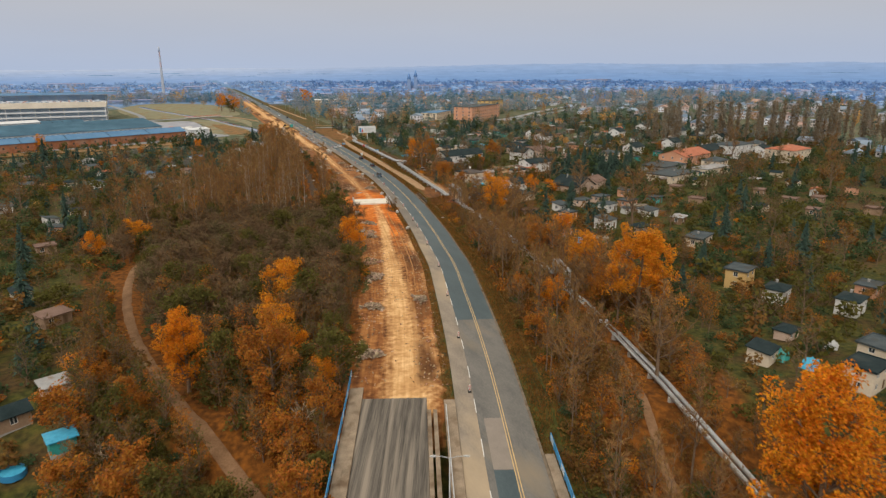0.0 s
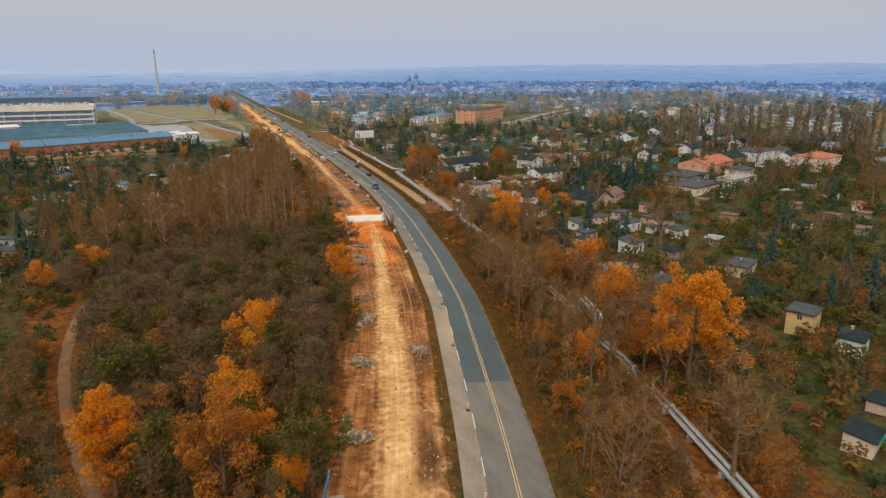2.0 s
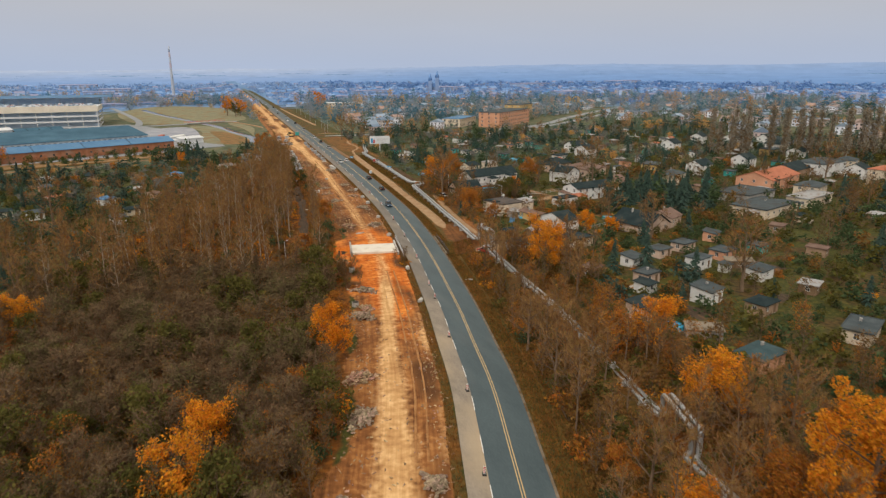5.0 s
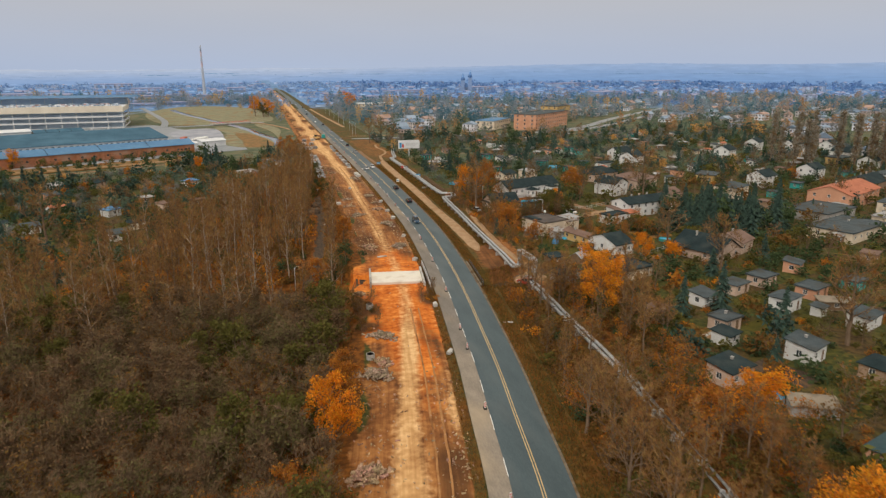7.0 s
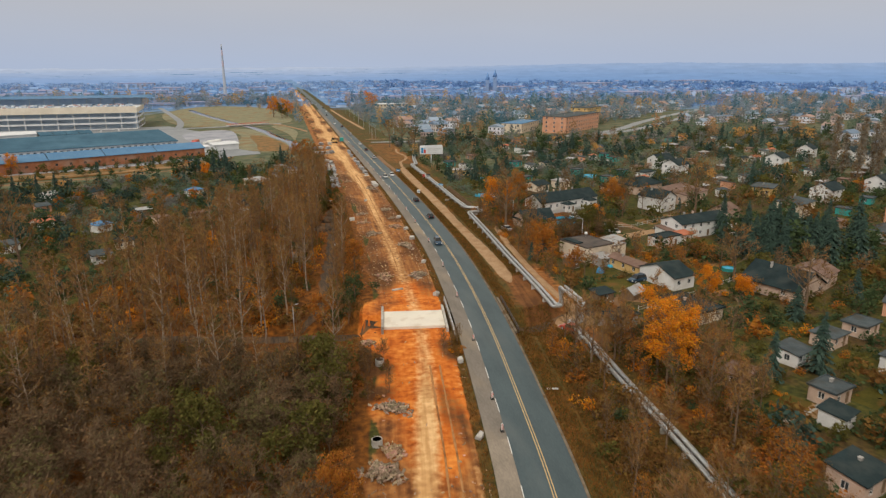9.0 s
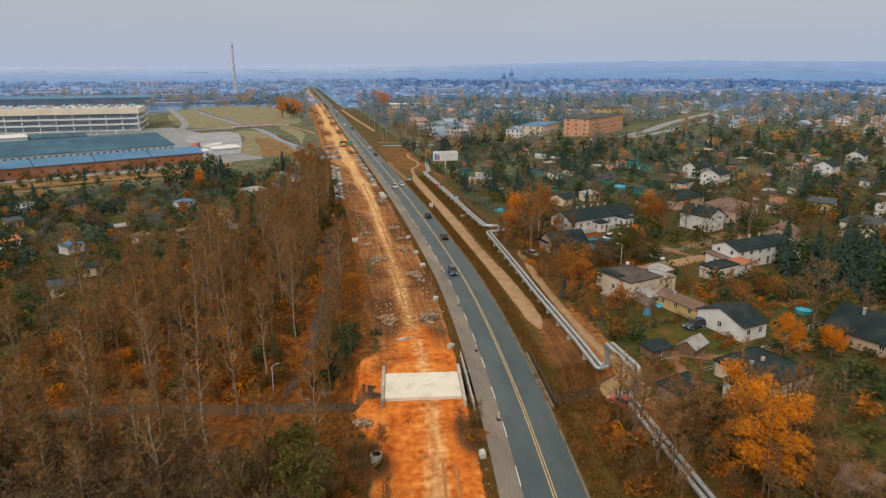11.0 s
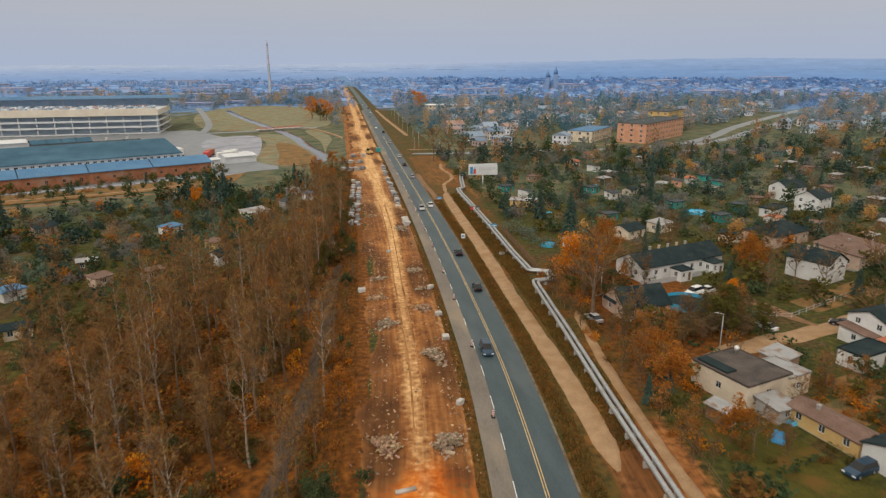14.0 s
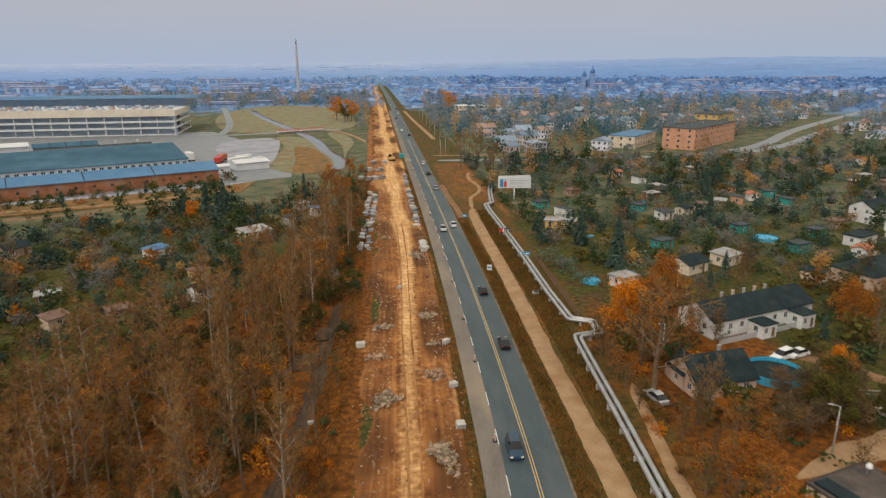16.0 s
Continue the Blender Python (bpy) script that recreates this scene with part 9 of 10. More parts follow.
# ---- vehicles ----
def car(m, paint, label, kind="saloon", group=""):
    """A car pointing along +y: body, cabin, glass, wheels with rims, lamps, bumpers."""
    L, W = (4.5, 1.8) if kind == "saloon" else (4.7, 1.85)
    root = thing("car", label, "car", m, group)
    if kind == "saloon":
        low = [(-L / 2, 0.55), (-L / 2 + 0.05, 0.85), (-L / 2 + 0.9, 0.92), (L / 2 - 1.1, 0.92), (L / 2 - 0.15, 0.72), (L / 2, 0.5)]
        cab = [(-L / 2 + 0.45, 0.9), (-L / 2 + 1.15, 1.42), (0.25, 1.45), (L / 2 - 1.15, 0.9)]
    else:
        low = [(-L / 2, 0.5), (-L / 2 + 0.03, 1.0), (-L / 2 + 0.9, 1.05), (L / 2 - 1.2, 1.02), (L / 2 - 0.12, 0.8), (L / 2, 0.5)]
        cab = [(-L / 2 + 0.12, 1.02), (-L / 2 + 0.4, 1.72), (0.5, 1.74), (L / 2 - 1.15, 1.0)]

    def shell(profile, half, base, taper):
        bm2 = bmesh.new()
        pts = [(profile[0][0], base)] + list(profile) + [(profile[-1][0], base)]
        top = max(p[1] for p in pts)
        a, b = [], []
        for py_, pz in pts:
            hw = half - taper * max(0, pz - base) / max(0.1, top - base)
            a.append((-hw, py_, pz))
            b.append((hw, py_, pz))
        poly_prism(bm2, a, b)
        return bm2

    bm = shell(low, W / 2, 0.25, 0.06)
    bmesh.ops.bevel(bm, geom=bm.edges[:], offset=0.05, segments=1, affect="EDGES")
    body = part("body", bm, paint, root)
    bm = shell(cab, W / 2 - 0.06, 0.88, 0.22)
    part("cabin", bm, CAR_GLASS, body, "dark tinted glass")
    bm = bmesh.new()
    t0, t1 = cab[1], cab[2]
    bx(bm, -W / 2 + 0.27, W / 2 - 0.27, t0[0] + 0.03, t1[0] - 0.03, t0[1] - 0.02, t1[1] + 0.04, 0.03)
    part("roof", bm, paint, body)
    for s in (-1, 1):
        bm = bmesh.new()
        bx(bm, s * (W / 2 - 0.22) - 0.2, s * (W / 2 - 0.22) + 0.2, L / 2 - 0.12, L / 2 + 0.015, 0.55, 0.7)
        part("headlight", bm, LAMP_LENS, body)
        bm = bmesh.new()
        bx(bm, s * (W / 2 - 0.18) - 0.15, s * (W / 2 - 0.18) + 0.15, -L / 2 - 0.015, -L / 2 + 0.1, 0.62, 0.8)
        part("tail_lamp", bm, TAIL, body)
        bm = bmesh.new()
        bx(bm, s * (W / 2 + 0.07) - 0.08, s * (W / 2 + 0.07) + 0.08, 0.85, 0.97, 0.92, 1.05)
        part("mirror", bm, paint, body)
        for wy in (-1.35, 1.35):
            bm = bmesh.new()
            cyl(bm, (s * (W / 2 - 0.2), wy, 0.32), (s * (W / 2 + 0.01), wy, 0.32), 0.32, n=14)
            wh = part("wheel", bm, RUBBER, root)
            bm = bmesh.new()
            cyl(bm, (s * (W / 2 - 0.02), wy, 0.32), (s * (W / 2 + 0.02), wy, 0.32), 0.2, n=10)
            part("rim", bm, CAR_SILVER, wh)
    return root


def on_road(y, d, away=True):
    k = math.degrees(math.atan(float(slope(y))))
    return pose(*at(y, d), 0.06, 0, 0, -k + (0 if away else 180))


black = car(on_road(320, 1.9), CAR_BLACK, "black saloon car driving along the road", group="cars on the road")
copy_thing(black, on_road(348, 1.9))
white_car = car(on_road(409, 1.9), CAR_WHITE, "white car driving along the road", group="cars on the road")
silver = car(on_road(470, 1.9), CAR_SILVER, "silver car driving along the road", group="cars on the road")
estate = car(on_road(287, -1.9, False), CAR_BLUE, "dark estate car on the lane beside the beacons", "estate", "cars on the road")
for base, y, d, aw in ((silver, 404, -1.8, False), (black, 505, 1.9, True), (white_car, 536, 1.9, True), (silver, 600, 1.9, True), (black, 664, 1.9, True), (white_car, 698, -1.8, False), (silver, 748, 1.9, True), (black, 800, -1.8, False), (white_car, 860, 1.9, True), (black, 920, 1.9, True), (silver, 990, -1.8, False)):
    copy_thing(base, on_road(y, d, aw))
van = car(pose(127.0, 311.2, ground_z(127, 311), 0, 0, 115), CAR_WHITE, "white van parked by a blue pool", "estate")
copy_thing(white_car, pose(130.2, 311.8, ground_z(130, 311), 0, 0, 110))
copy_thing(silver, pose(98.6, 298.4, ground_z(98.6, 298.4), 0, 0, 10))
copy_thing(estate, pose(114.2, 247.0, ground_z(114, 247), 0, 0, 105))
car(pose(84.6, 219.4, ground_z(84.6, 219.4), 0, 0, 28), CAR_RED, "red hatchback car on the lane below the raised pipes")
for x, y, s, rot in ((44.2, 321.0, 1.0, 20), (46.4, 333.0, 0.85, 70)):
    bm = bmesh.new()
    bmesh.ops.create_icosphere(bm, subdivisions=3, radius=1.0)
    for v in bm.verts:
        k = 1 + 0.28 * noise.noise(v.co * 1.7 + Vector((x, y, 0)))
        v.co = Vector((v.co.x * 3.0 * k, v.co.y * 2.2 * k, max(-0.2, v.co.z) * 1.9 * k)) * s
    solo("soil_mound", bm, DARK_SOIL, "mound of dark earth beside the wood track", "soil mound", "", "soil mounds", pose(x, y, ground_z(x, y), 0, 0, rot))
copy_thing(black, pose(147.0, 290.5, ground_z(147, 290), 0, 0, 40))
copy_thing(white_car, pose(131.5, 292, ground_z(131, 292), 0, 0, 20))

# excavator and a teal container by the far end of the strip
ex = thing("excavator", "small yellow-brown excavator standing on the stripped soil", "excavator", pose(65.7, 549, ground_z(65.7, 549), 0, 0, 20))
for s in (-1, 1):
    bm = bmesh.new()
    bx(bm, s * 1.1 - 0.3, s * 1.1 + 0.3, -1.9, 1.9, 0, 0.8, 0.2)
    part("track", bm, DARK_STEEL, ex)
bm = bmesh.new()
bx(bm, -1.3, 1.3, -2.1, 1.3, 0.85, 2.0, 0.12)
part("body", bm, RENDER_YELLOW, ex)
bm = bmesh.new()
bx(bm, -1.2, 0.1, 0.0, 1.4, 2.0, 3.2, 0.1)
part("cab", bm, CAR_GLASS, ex)
bm = bmesh.new()
cyl(bm, (0.5, 1.2, 1.6), (0.5, 3.6, 4.0), 0.25, n=6)
cyl(bm, (0.5, 3.6, 4.0), (0.5, 5.2, 1.6), 0.2, n=6)
part("boom", bm, RENDER_YELLOW, ex)
bm = bmesh.new()
bx(bm, 0.0, 1.0, 4.8, 5.7, 0.7, 1.6, 0.1)
part("bucket", bm, DARK_STEEL, ex)
bm = bmesh.new()
bx(bm, -1.2, 1.2, -1.0, 1.0, 0, 2.4, 0.04)
solo("site_cabin", bm, TEAL, "small teal site cabin beside the road", "cabin", m=pose(71.2, 559, 0, 0, 0, 5))


# ---- billboard and signs ----
bb = thing("billboard", "white double-sided billboard on a steel post", "billboard", pose(107.8, 446, ground_z(107.8, 446), 0, 0, -6))
bm = bmesh.new()
cyl(bm, (0, 0.4, -0.3), (0, 0.4, 4.6), 0.28, n=12)
part("post", bm, METAL_PALE, bb)
for yy, turn in ((0.0, 0), (0.9, 8)):
    bm = bmesh.new()
    bx(bm, -6.0, 6.0, -0.15, 0.15, 0, 4.0, 0.05)
    pn = part("panel", bm, METAL_PALE, bb)
    pn.matrix_basis = pose(0, yy, 4.4 if not turn else 4.9, 0, 0, turn)
    if not turn:
        for x0, x1, z0, z1, mt in ((-5.8, -2.2, 0.3, 3.7, METAL_PALE), (-5.3, -4.1, 0.5, 3.3, BLUE), (-3.9, -2.9, 0.5, 2.4, RED), (-3.6, -3.2, 2.4, 3.2, BLUE), (-1.8, 5.2, 2.7, 2.95, GREY_PAINT), (-1.8, 4.4, 2.1, 2.3, GREY_PAINT), (-1.8, 3.6, 1.5, 1.7, GREY_PAINT), (0.8, 2.6, 0.6, 0.9, GREY_PAINT)):
            bm = bmesh.new()
            bx(bm, x0, x1, -0.165 if mt is not METAL_PALE else -0.157, -0.151, z0, z1)
            part("print", bm, mt, pn)


def low_sign(x, y, w, h, z, rot, face, marks, label):
    root = thing("site_sign", label, "sign", pose(x, y, ground_z(x, y), 0, 0, rot))
    for s in (-0.4, 0.4):
        bm = bmesh.new()
        cyl(bm, (s * w, 0.06, -0.2), (s * w, 0.06, z + h), 0.05, n=6)
        part("post", bm, GREY_PAINT, root)
    bm = bmesh.new()
    bx(bm, -w / 2, w / 2, -0.04, 0.0, z, z + h)
    pn = part("panel", bm, face, root)
    for x0, x1, z0, z1, mt in marks:
        bm = bmesh.new()
        bx(bm, x0, x1, -0.05, -0.041, z + z0, z + z1)
        part("mark", bm, mt, pn)


low_sign(94.4, 396, 3.4, 1.3, 0.9, -8, DARK_STEEL, [(-1.6, -0.6, 0.1, 1.2, RED), (-0.55, -0.1, 0.1, 1.2, WHITE), (0.1, 1.5, 0.7, 0.85, WHITE), (0.1, 1.3, 0.35, 0.5, WHITE)], "dark sign with a red and white field above the pipes")
low_sign(95.2, 373, 2.8, 0.9, 0.9, -8, BLUE, [(-1.3, -0.7, 0.1, 0.8, WHITE), (-0.4, 1.2, 0.3, 0.55, WHITE)], "blue sign with white bars above the pipes")
low_sign(86.0, 421, 1.8, 1.0, 0.2, -8, BLUE, [(-0.6, 0.6, 0.35, 0.6, WHITE)], "small blue site sign beside the path")
low_sign(84.4, 364, 1.2, 1.4, 0.1, -8, WHITE, [(-0.4, 0.4, 0.5, 0.9, BLUE)], "small white and blue sign on the verge")

# street lamps among the houses
street_lamp(pose(105.9, 313, ground_z(105.9, 313), 0, 0, 200), 6.5, 1, 1.0, "grey concrete street lamp beside the cottage")
street_lamp(pose(117.3, 284.5, ground_z(117.3, 284.5), 0, 0, 160), 7.0, 1, 1.0, "grey concrete street lamp beside the yard")
street_lamp(pose(33.5, 239.5, ground_z(33.5, 239.5), 0, 0, 30), 6.0, 1, 0.8, "dark lamp post beside the lane in the wood")
for y in (575, 610, 650, 690, 730, 775, 820):
    street_lamp(pose(90.5 + 0.01 * y, y, 0, 0, 0, 180), 9.0, 1, 1.6, "pale street lamp beside the distant footpath")
for y in (566, 560):
    street_lamp(pose(92 + (y - 560) * 2.6, y, 0, 0, 0, 90), 8.0, 1, 1.4, "pale street lamp at the road junction")


# ---- gardens: lawns, pools, fences, paths, clutter ----
def garden_patch(name, mat, x, y, w, d, rot, label, lift=0.05):
    bm = bmesh.new()
    nx_, ny_ = max(2, int(w / 1.5)), max(2, int(d / 1.5))
    m = pose(x, y, 0, 0, 0, rot)
    grid = []
    for j in range(ny_ + 1):
        row = []
        for i in range(nx_ + 1):
            p = m @ Vector((w * (i / nx_ - 0.5) + 0.3 * noise.noise((i * 0.9 + x, j * 0.9, y)), d * (j / ny_ - 0.5) + 0.3 * noise.noise((i * 0.9, j * 0.9 + x, y)), 0))
            edge = i in (0, nx_) or j in (0, ny_)
            row.append(bm.verts.new((p.x, p.y, ground_z(p.x, p.y) + (-0.1 if edge else lift))))
        grid.append(row)
    for r, s in zip(grid, grid[1:]):
        for i in range(nx_):
            bm.faces.new((r[i], r[i + 1], s[i + 1], s[i])).smooth = True
    solo(name, bm, mat, label, "garden", "structure")


for x, y, w, d, rot in ((104, 188, 13, 9, 18), (107, 250, 14, 22, 14), (104, 259, 10, 10, 14), (118, 394, 16, 12, 25), (128, 384, 14, 10, 25), (112, 372, 12, 12, 22), (150, 276, 12, 6, 12), (138, 404, 18, 10, 25), (155, 390, 14, 12, 25), (-22, 80, 14, 8, 20), (128, 198, 10, 8, 20), (-32, 350, 18, 10, 40), (-10, 362, 14, 8, 40), (160, 216, 14, 9, 22), (-52, 372, 20, 12, 40), (175, 396, 16, 10, 25), (-42, 384, 18, 11, 40), (-38, 402, 14, 9, 40), (-30, 342, 14, 12, 40), (-20, 318, 16, 10, 40), (-30, 394, 12, 8, 40), (-16, 290, 12, 9, 35), (122, 186, 12, 8, 20), (133, 186, 9, 7, 20), (147, 226, 12, 7, 20)):
    garden_patch("lawn", LAWN, x, y, w, d, rot, "mown green lawn in a garden plot")
for x, y, w, d, rot in ((124, 404, 9, 6, 25), (146, 376, 8, 6, 25), (110, 168, 8, 12, 20), (-16, 352, 9, 6, 40), (-40, 362, 9, 6, 40), (134, 168, 9, 6, 22), (150, 186, 9, 7, 22), (164, 372, 8, 5, 25), (120, 132, 9, 7, 22), (-36, 112, 8, 6, 30)):
    garden_patch("garden_bed", DARK_SOIL, x, y, w, d, rot, "dug dark soil bed in a garden plot")
for x, y, w, d, rot in ((130, 262, 22, 9, 14), (143, 257, 10, 9, 14), (132, 270, 14, 5, 14), (152, 303, 14, 9, 20), (165, 308, 14, 10, 24)):
    garden_patch("dry_grass", DRY_GRASS, x, y, w, d, rot, "rough rust-coloured dry grass behind houses")
ribbon("garden_path", CONCRETE, [(98.5, 182.5), (103, 183.6), (108, 185.2), (111, 186.5)], 0.9, "narrow concrete garden path across a lawn", "path", 0.12, 0.02)
garden_patch("sand_yard", SAND, 108.5, 185.0, 6, 4.5, 24, "bare sandy yard by a shed", 0.1)
garden_patch("sand_spill", SAND, 88.4, 226, 7, 9, 5, "bare sandy patch under the raised pipes", 0.34)


def pool(x, y, r0, high, mat, label, cover=False):
    bm = bmesh.new()
    n = 24
    cyl(bm, (0, 0, -0.1), (0, 0, high), r0, n=n, cap=False)
    cyl(bm, (0, 0, high), (0, 0, -0.1), r0 - 0.08, n=n, cap=False)
    root = thing("garden_pool", label, "pool", pose(x, y, ground_z(x, y)))
    part("wall", bm, mat, root)
    bm = bmesh.new()
    cyl(bm, (0, 0, 0.02), (0, 0, high * 0.75 if cover else high * 0.45), r0 - 0.1, n=n)
    part("water", bm, CYAN if cover else POOL_WATER, root)


pool(122.0, 305.5, 4.6, 1.3, CYAN, "large round pool with a bright blue wall")
pool(100.8, 160.6, 1.9, 0.9, CYAN, "small round blue garden pool", True)
pool(141.0, 249.3, 1.7, 0.8, TEAL, "small round teal garden pool", True)
pool(-28.2, 92.6, 1.7, 0.8, BLUE, "round blue garden pool beside allotment huts", True)
pool(106.4, 352.5, 2.0, 0.8, CYAN, "round bright blue garden pool", True)
pool(167.4, 383.0, 3.2, 0.9, CYAN, "long pale blue garden pool", True)


def tarp(x, y, w, d, high, rot, mat, label):
    """A draped sheet over something lumpy."""
    bm = bmesh.new()
    n = 7
    g = [[bm.verts.new((w * (i / n - 0.5), d * (j / n - 0.5), 0.02 if i in (0, n) or j in (0, n) else high * (0.75 + 0.35 * noise.noise((i * 0.8 + x, j * 0.8 + y, 1))))) for i in range(n + 1)] for j in range(n + 1)]
    for r, s in zip(g, g[1:]):
        for i in range(n):
            bm.faces.new((r[i], r[i + 1], s[i + 1], s[i])).smooth = True
    solo("tarpaulin", bm, mat, label, "tarpaulin", m=pose(x, y, ground_z(x, y), 0, 0, rot))


tarp(91.0, 72.2, 3.2, 2.4, 1.7, 20, CYAN, "bright blue tarpaulin over a garden frame")
tarp(89.2, 76.4, 2.8, 2.2, 1.8, 20, TEAL, "teal tarpaulin over a garden frame")
tarp(101.8, 77.2, 3.4, 2.2, 0.9, 35, GREY_PAINT, "pale grey plastic sheet over a garden frame")
tarp(108.7, 255.4, 1.8, 1.8, 1.5, 50, BLUE, "small blue tarpaulin over garden things")
tarp(113.5, 259.0, 1.6, 1.4, 0.7, 10, CYAN, "pale blue plastic sheet beside the yellow house")
tarp(119.0, 392.0, 2.4, 1.2, 0.5, 30, CYAN, "bright blue sheet on a lawn")
tarp(150.0, 432.0, 5.0, 3.0, 1.6, 25, CYAN, "bright blue sheet-covered frame")


def fence(pts, label, mat=WOOD, high=1.5, gap=2.2, solid=True):
    root = thing("garden_fence", label, "fence", pose(0, 0, 0))
    for a, b in zip(pts, pts[1:]):
        a, b = Vector((*a, 0)), Vector((*b, 0))
        n = max(1, int((b - a).length / gap))
        ang = math.degrees(math.atan2(b.y - a.y, b.x - a.x))
        for k in range(n):
            p, q2 = a.lerp(b, k / n), a.lerp(b, (k + 1) / n)
            c = (p + q2) / 2
            ln = (q2 - p).length
            bm = bmesh.new()
            bx(bm, -ln / 2 - 0.05, -ln / 2 + 0.05, -0.05, 0.05, -0.3, high + 0.08)
            o = part("post", bm, mat, root)
            o.matrix_basis = pose(c.x, c.y, ground_z(c.x, c.y), 0, 0, ang)
            bm = bmesh.new()
            if solid:
                m2 = int(ln / 0.16)
                for j in range(m2):
                    x0 = -ln / 2 + 0.07 + j * (ln - 0.14) / m2
                    bx(bm, x0, x0 + 0.12, -0.02, 0.02, 0.08, high)
            bx(bm, -ln / 2 + 0.05, ln / 2 - 0.05, 0.02, 0.05, 0.3, 0.38)
            bx(bm, -ln / 2 + 0.05, ln / 2 - 0.05, 0.02, 0.05, high - 0.3, high - 0.22)
            o = tagged(part("panel", bm, mat, root), kind="stuff")
            o.matrix_basis = pose(c.x, c.y, ground_z(c.x, c.y), 0, 0, ang)


fence([(96.4, 330), (97.2, 350), (97.8, 372)], "weathered timber board fence behind the pipes", WOOD, 1.7)
fence([(118.5, 317.0), (138, 323.2)], "grey picket fence before the long house", GREY_PAINT, 1.2)
fence([(96, 262), (93.5, 242)], "low wire and timber garden fence", WOOD, 1.1, 3.0, False)
fence([(104, 228.5), (122, 235), (140, 243)], "low grey garden fence beside the lane", GREY_PAINT, 1.2, 2.6, False)
fence([(126, 300), (140, 296), (160, 305)], "grey garden fence beside the yard", GREY_PAINT, 1.2, 2.6, False)

# one odd pipe length left on the verge
bm = bmesh.new()
bx(bm, -0.9, 0.9, -0.18, 0.18, 0, 0.2, 0.03)
solo("concrete_beam", bm, CONCRETE, "short pale concrete beam lying on the verge", "beam", m=pose(72.2, 198.6, ground_z(72.2, 198.6), 0, 0, -12))
bm = bmesh.new()
bx(bm, -1.3, 1.3, -0.3, 0.3, 0, 0.3, 0.03)
solo("concrete_beam", bm, CONCRETE, "short pale concrete beam on orange soil", "beam", m=pose(56.6, 250.5, ground_z(56.6, 250.5), 0, 0, 12))


# ---- verge grass: too fine to count ----
def tufts(name, n, d0, d1, y0, y1, mat, label, high=0.5, keep=0.0):
    r = np.random.default_rng(len(name) * 31)
    n = int(n * 1.5)
    ys, ds = r.uniform(y0, y1, n), r.uniform(d0, d1, n)
    k = slope(ys)
    nn = np.sqrt(1 + k * k)
    xs, yy = centre(ys) + ds / nn, ys - ds * k / nn
    z = land(xs, yy)
    a = r.uniform(0, math.tau, n)
    hgt, wid = 0.62 * high * r.uniform(0.5, 1.3, n), 0.075 * r.uniform(0.6, 1.6, n)
    lean = r.normal(0, 0.35, (n, 2)) * hgt[:, None]
    V = np.stack([np.stack([xs - wid * np.cos(a), yy - wid * np.sin(a), z - 0.03], 1), np.stack([xs + wid * np.cos(a), yy + wid * np.sin(a), z - 0.03], 1), np.stack([xs + lean[:, 0], yy + lean[:, 1], z + hgt], 1)], 1).reshape(-1, 3)
    tagged(new(name, mesh_of(name, V, np.arange(3 * n).reshape(-1, 3), mat)), label, "grass", kind="stuff")


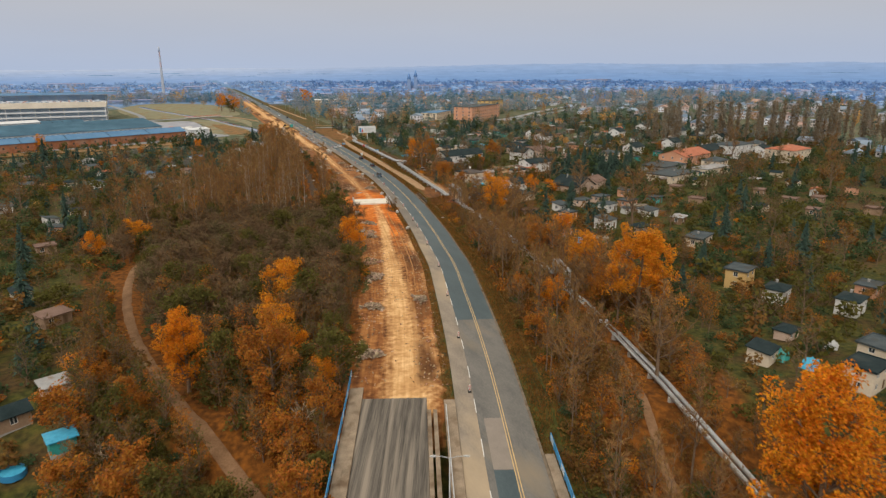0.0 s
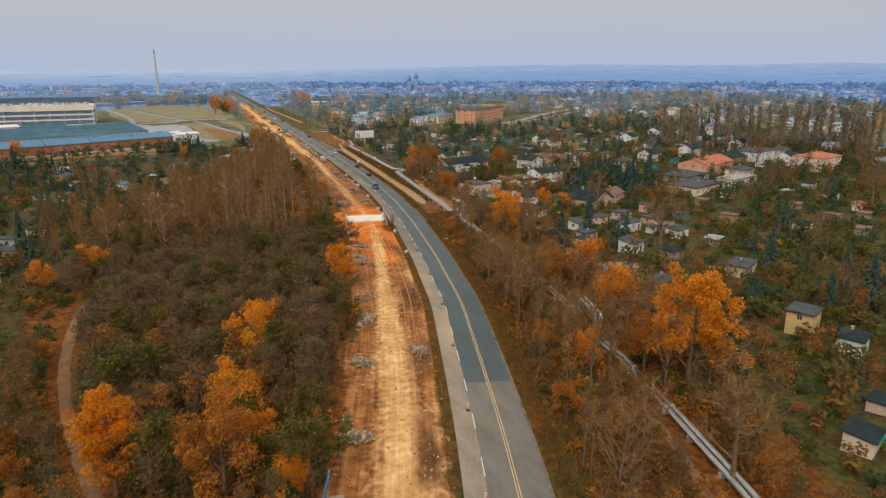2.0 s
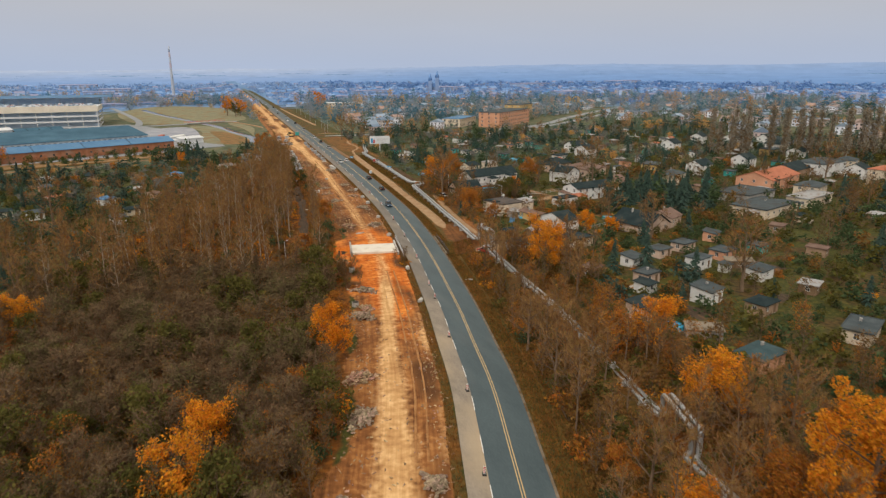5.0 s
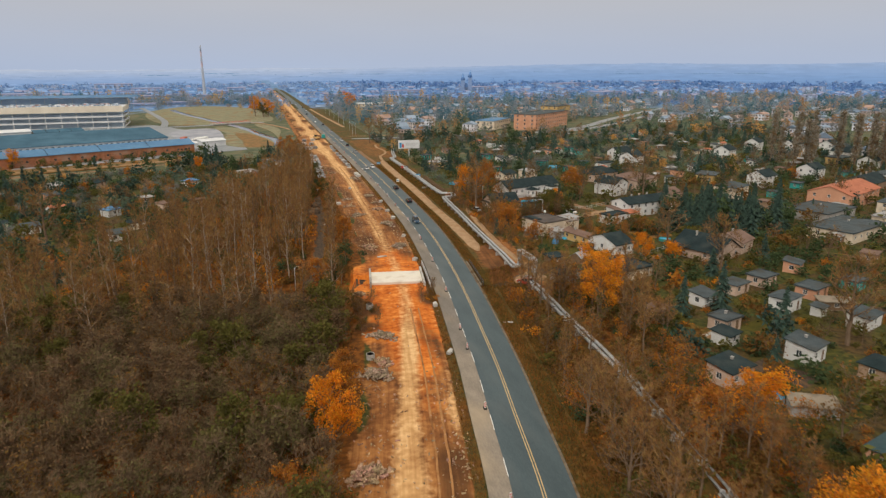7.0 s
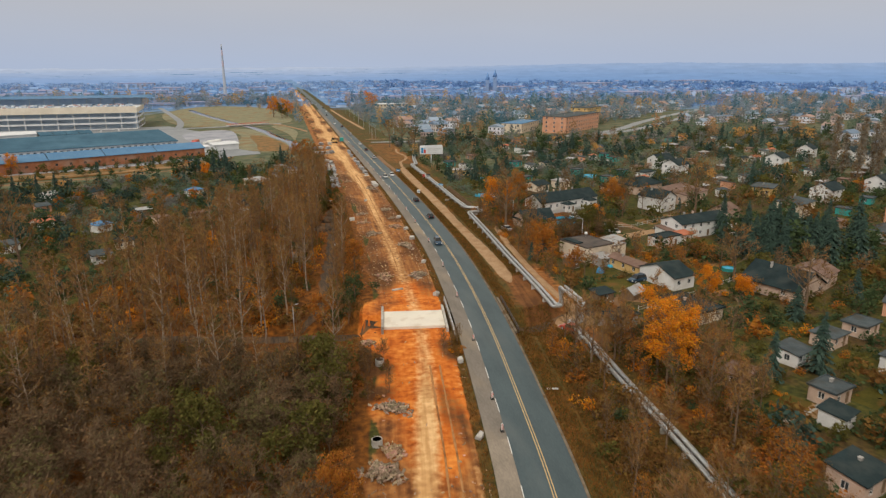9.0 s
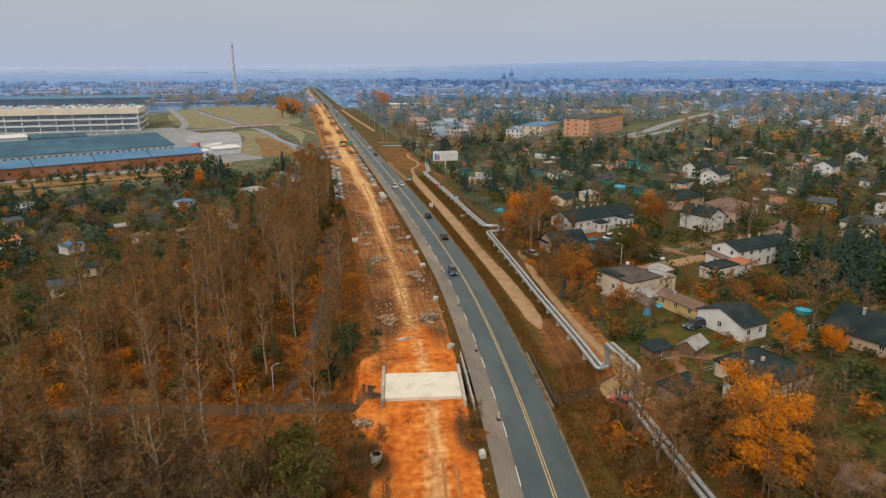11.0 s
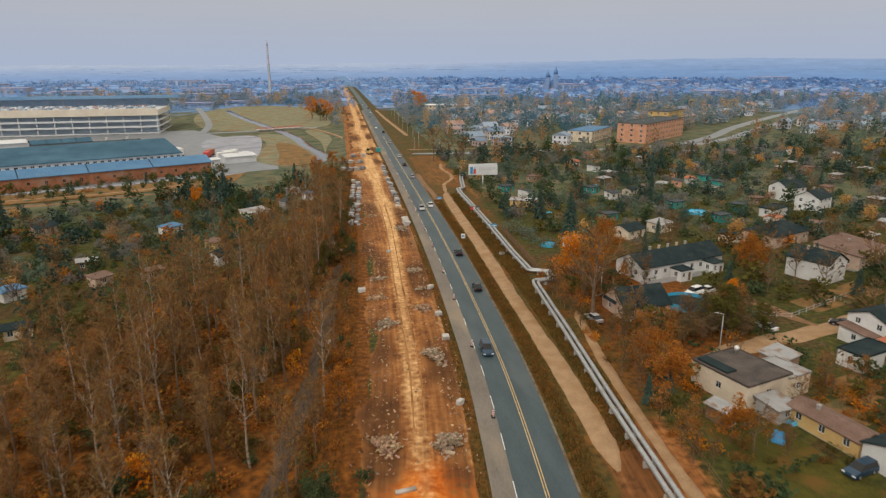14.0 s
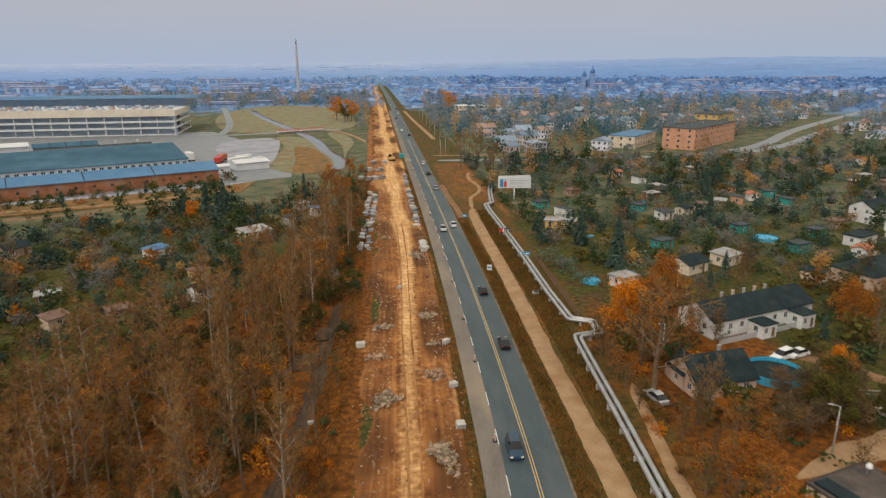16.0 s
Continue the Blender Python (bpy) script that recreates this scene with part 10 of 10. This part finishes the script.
GRASS_DRY = material("dry_verge_grass", (0.115, 0.054, 0.012), (0.25, 0.112, 0.024), 4.0, 0.95, bump=0.0, per="island", spread=0.22)
GRASS_GREEN = material("green_verge_grass", (0.045, 0.045, 0.010), (0.11, 0.090, 0.018), 4.0, 0.95, bump=0.0, per="island", spread=0.22)
tufts("bank_grass", 22000, 8.0, 14.5, 60, 236, GRASS_DRY, "dry rust-coloured grass on the road bank", 0.6)
tufts("bank_grass_green", 9000, 8.0, 14.5, 60, 236, GRASS_GREEN, "green grass tufts on the road bank", 0.6)
tufts("verge_grass", 22000, 4.3, 7.6, 60, 420, GRASS_DRY, "dry rust-coloured grass along the road verge")
tufts("verge_grass_green", 8000, 4.6, 7.8, 60, 420, GRASS_GREEN, "green grass tufts along the road verge")
tufts("pipe_grass", 11000, 11.5, 15.6, 256, 430, GRASS_DRY, "dry grass between path and pipes")
tufts("pipe_grass_green", 9000, 11.5, 15.6, 256, 430, GRASS_GREEN, "green grass between path and pipes")
tufts("median_grass", 9000, -8.2, -6.7, 80, 520, GRASS_DRY, "dry grass between soil and closed lane", 0.45)
tufts("wood_edge_grass", 16000, -31, -24.4, 100, 500, GRASS_DRY, "dry grass along the edge of the stripped site", 0.6)
tufts("wood_edge_green", 3500, -31, -24.8, 100, 500, GRASS_GREEN, "green grass along the edge of the stripped site", 0.6)

# green clump at the wood's edge and shrubs round the standing pipe
forest("edge_evergreens", [BUSH[3], FRUIT[3], LIGHT["green"]], [(46 + rng.normal(0, 1.3), 251.5 + rng.normal(0, 3.2)) for _ in range(13)] + [(42.6, 240.6), (43.4, 241.8), (51.5, 253.5)], "dark green shrubs at the edge of the wood", 0.4, 0.7, [0.4, 0.35, 0.25])
forest("site_shrubs", [BUSH[0], BUSH[1], BUSH[2], SCRUB[0], THICKET[2]], [(45.2 + rng.normal(0, 1.6), 214.5 + rng.normal(0, 2.6)) for _ in range(18)] + [(44.2 + rng.normal(0, 1.2), 205 + rng.normal(0, 3.0)) for _ in range(10)], "brown shrubs spreading onto the stripped soil", 0.3, 0.6, [0.3, 0.2, 0.2, 0.2, 0.1])
forest("verge_shrubs", [BUSH[0], BUSH[1], BUSH[4], SCRUB[0]], [(60.9 + rng.normal(0, 0.7), 218 + rng.normal(0, 2.6)) for _ in range(14)], "brown and orange shrubs beside the closed lane", 0.3, 0.6, [0.35, 0.3, 0.15, 0.2])
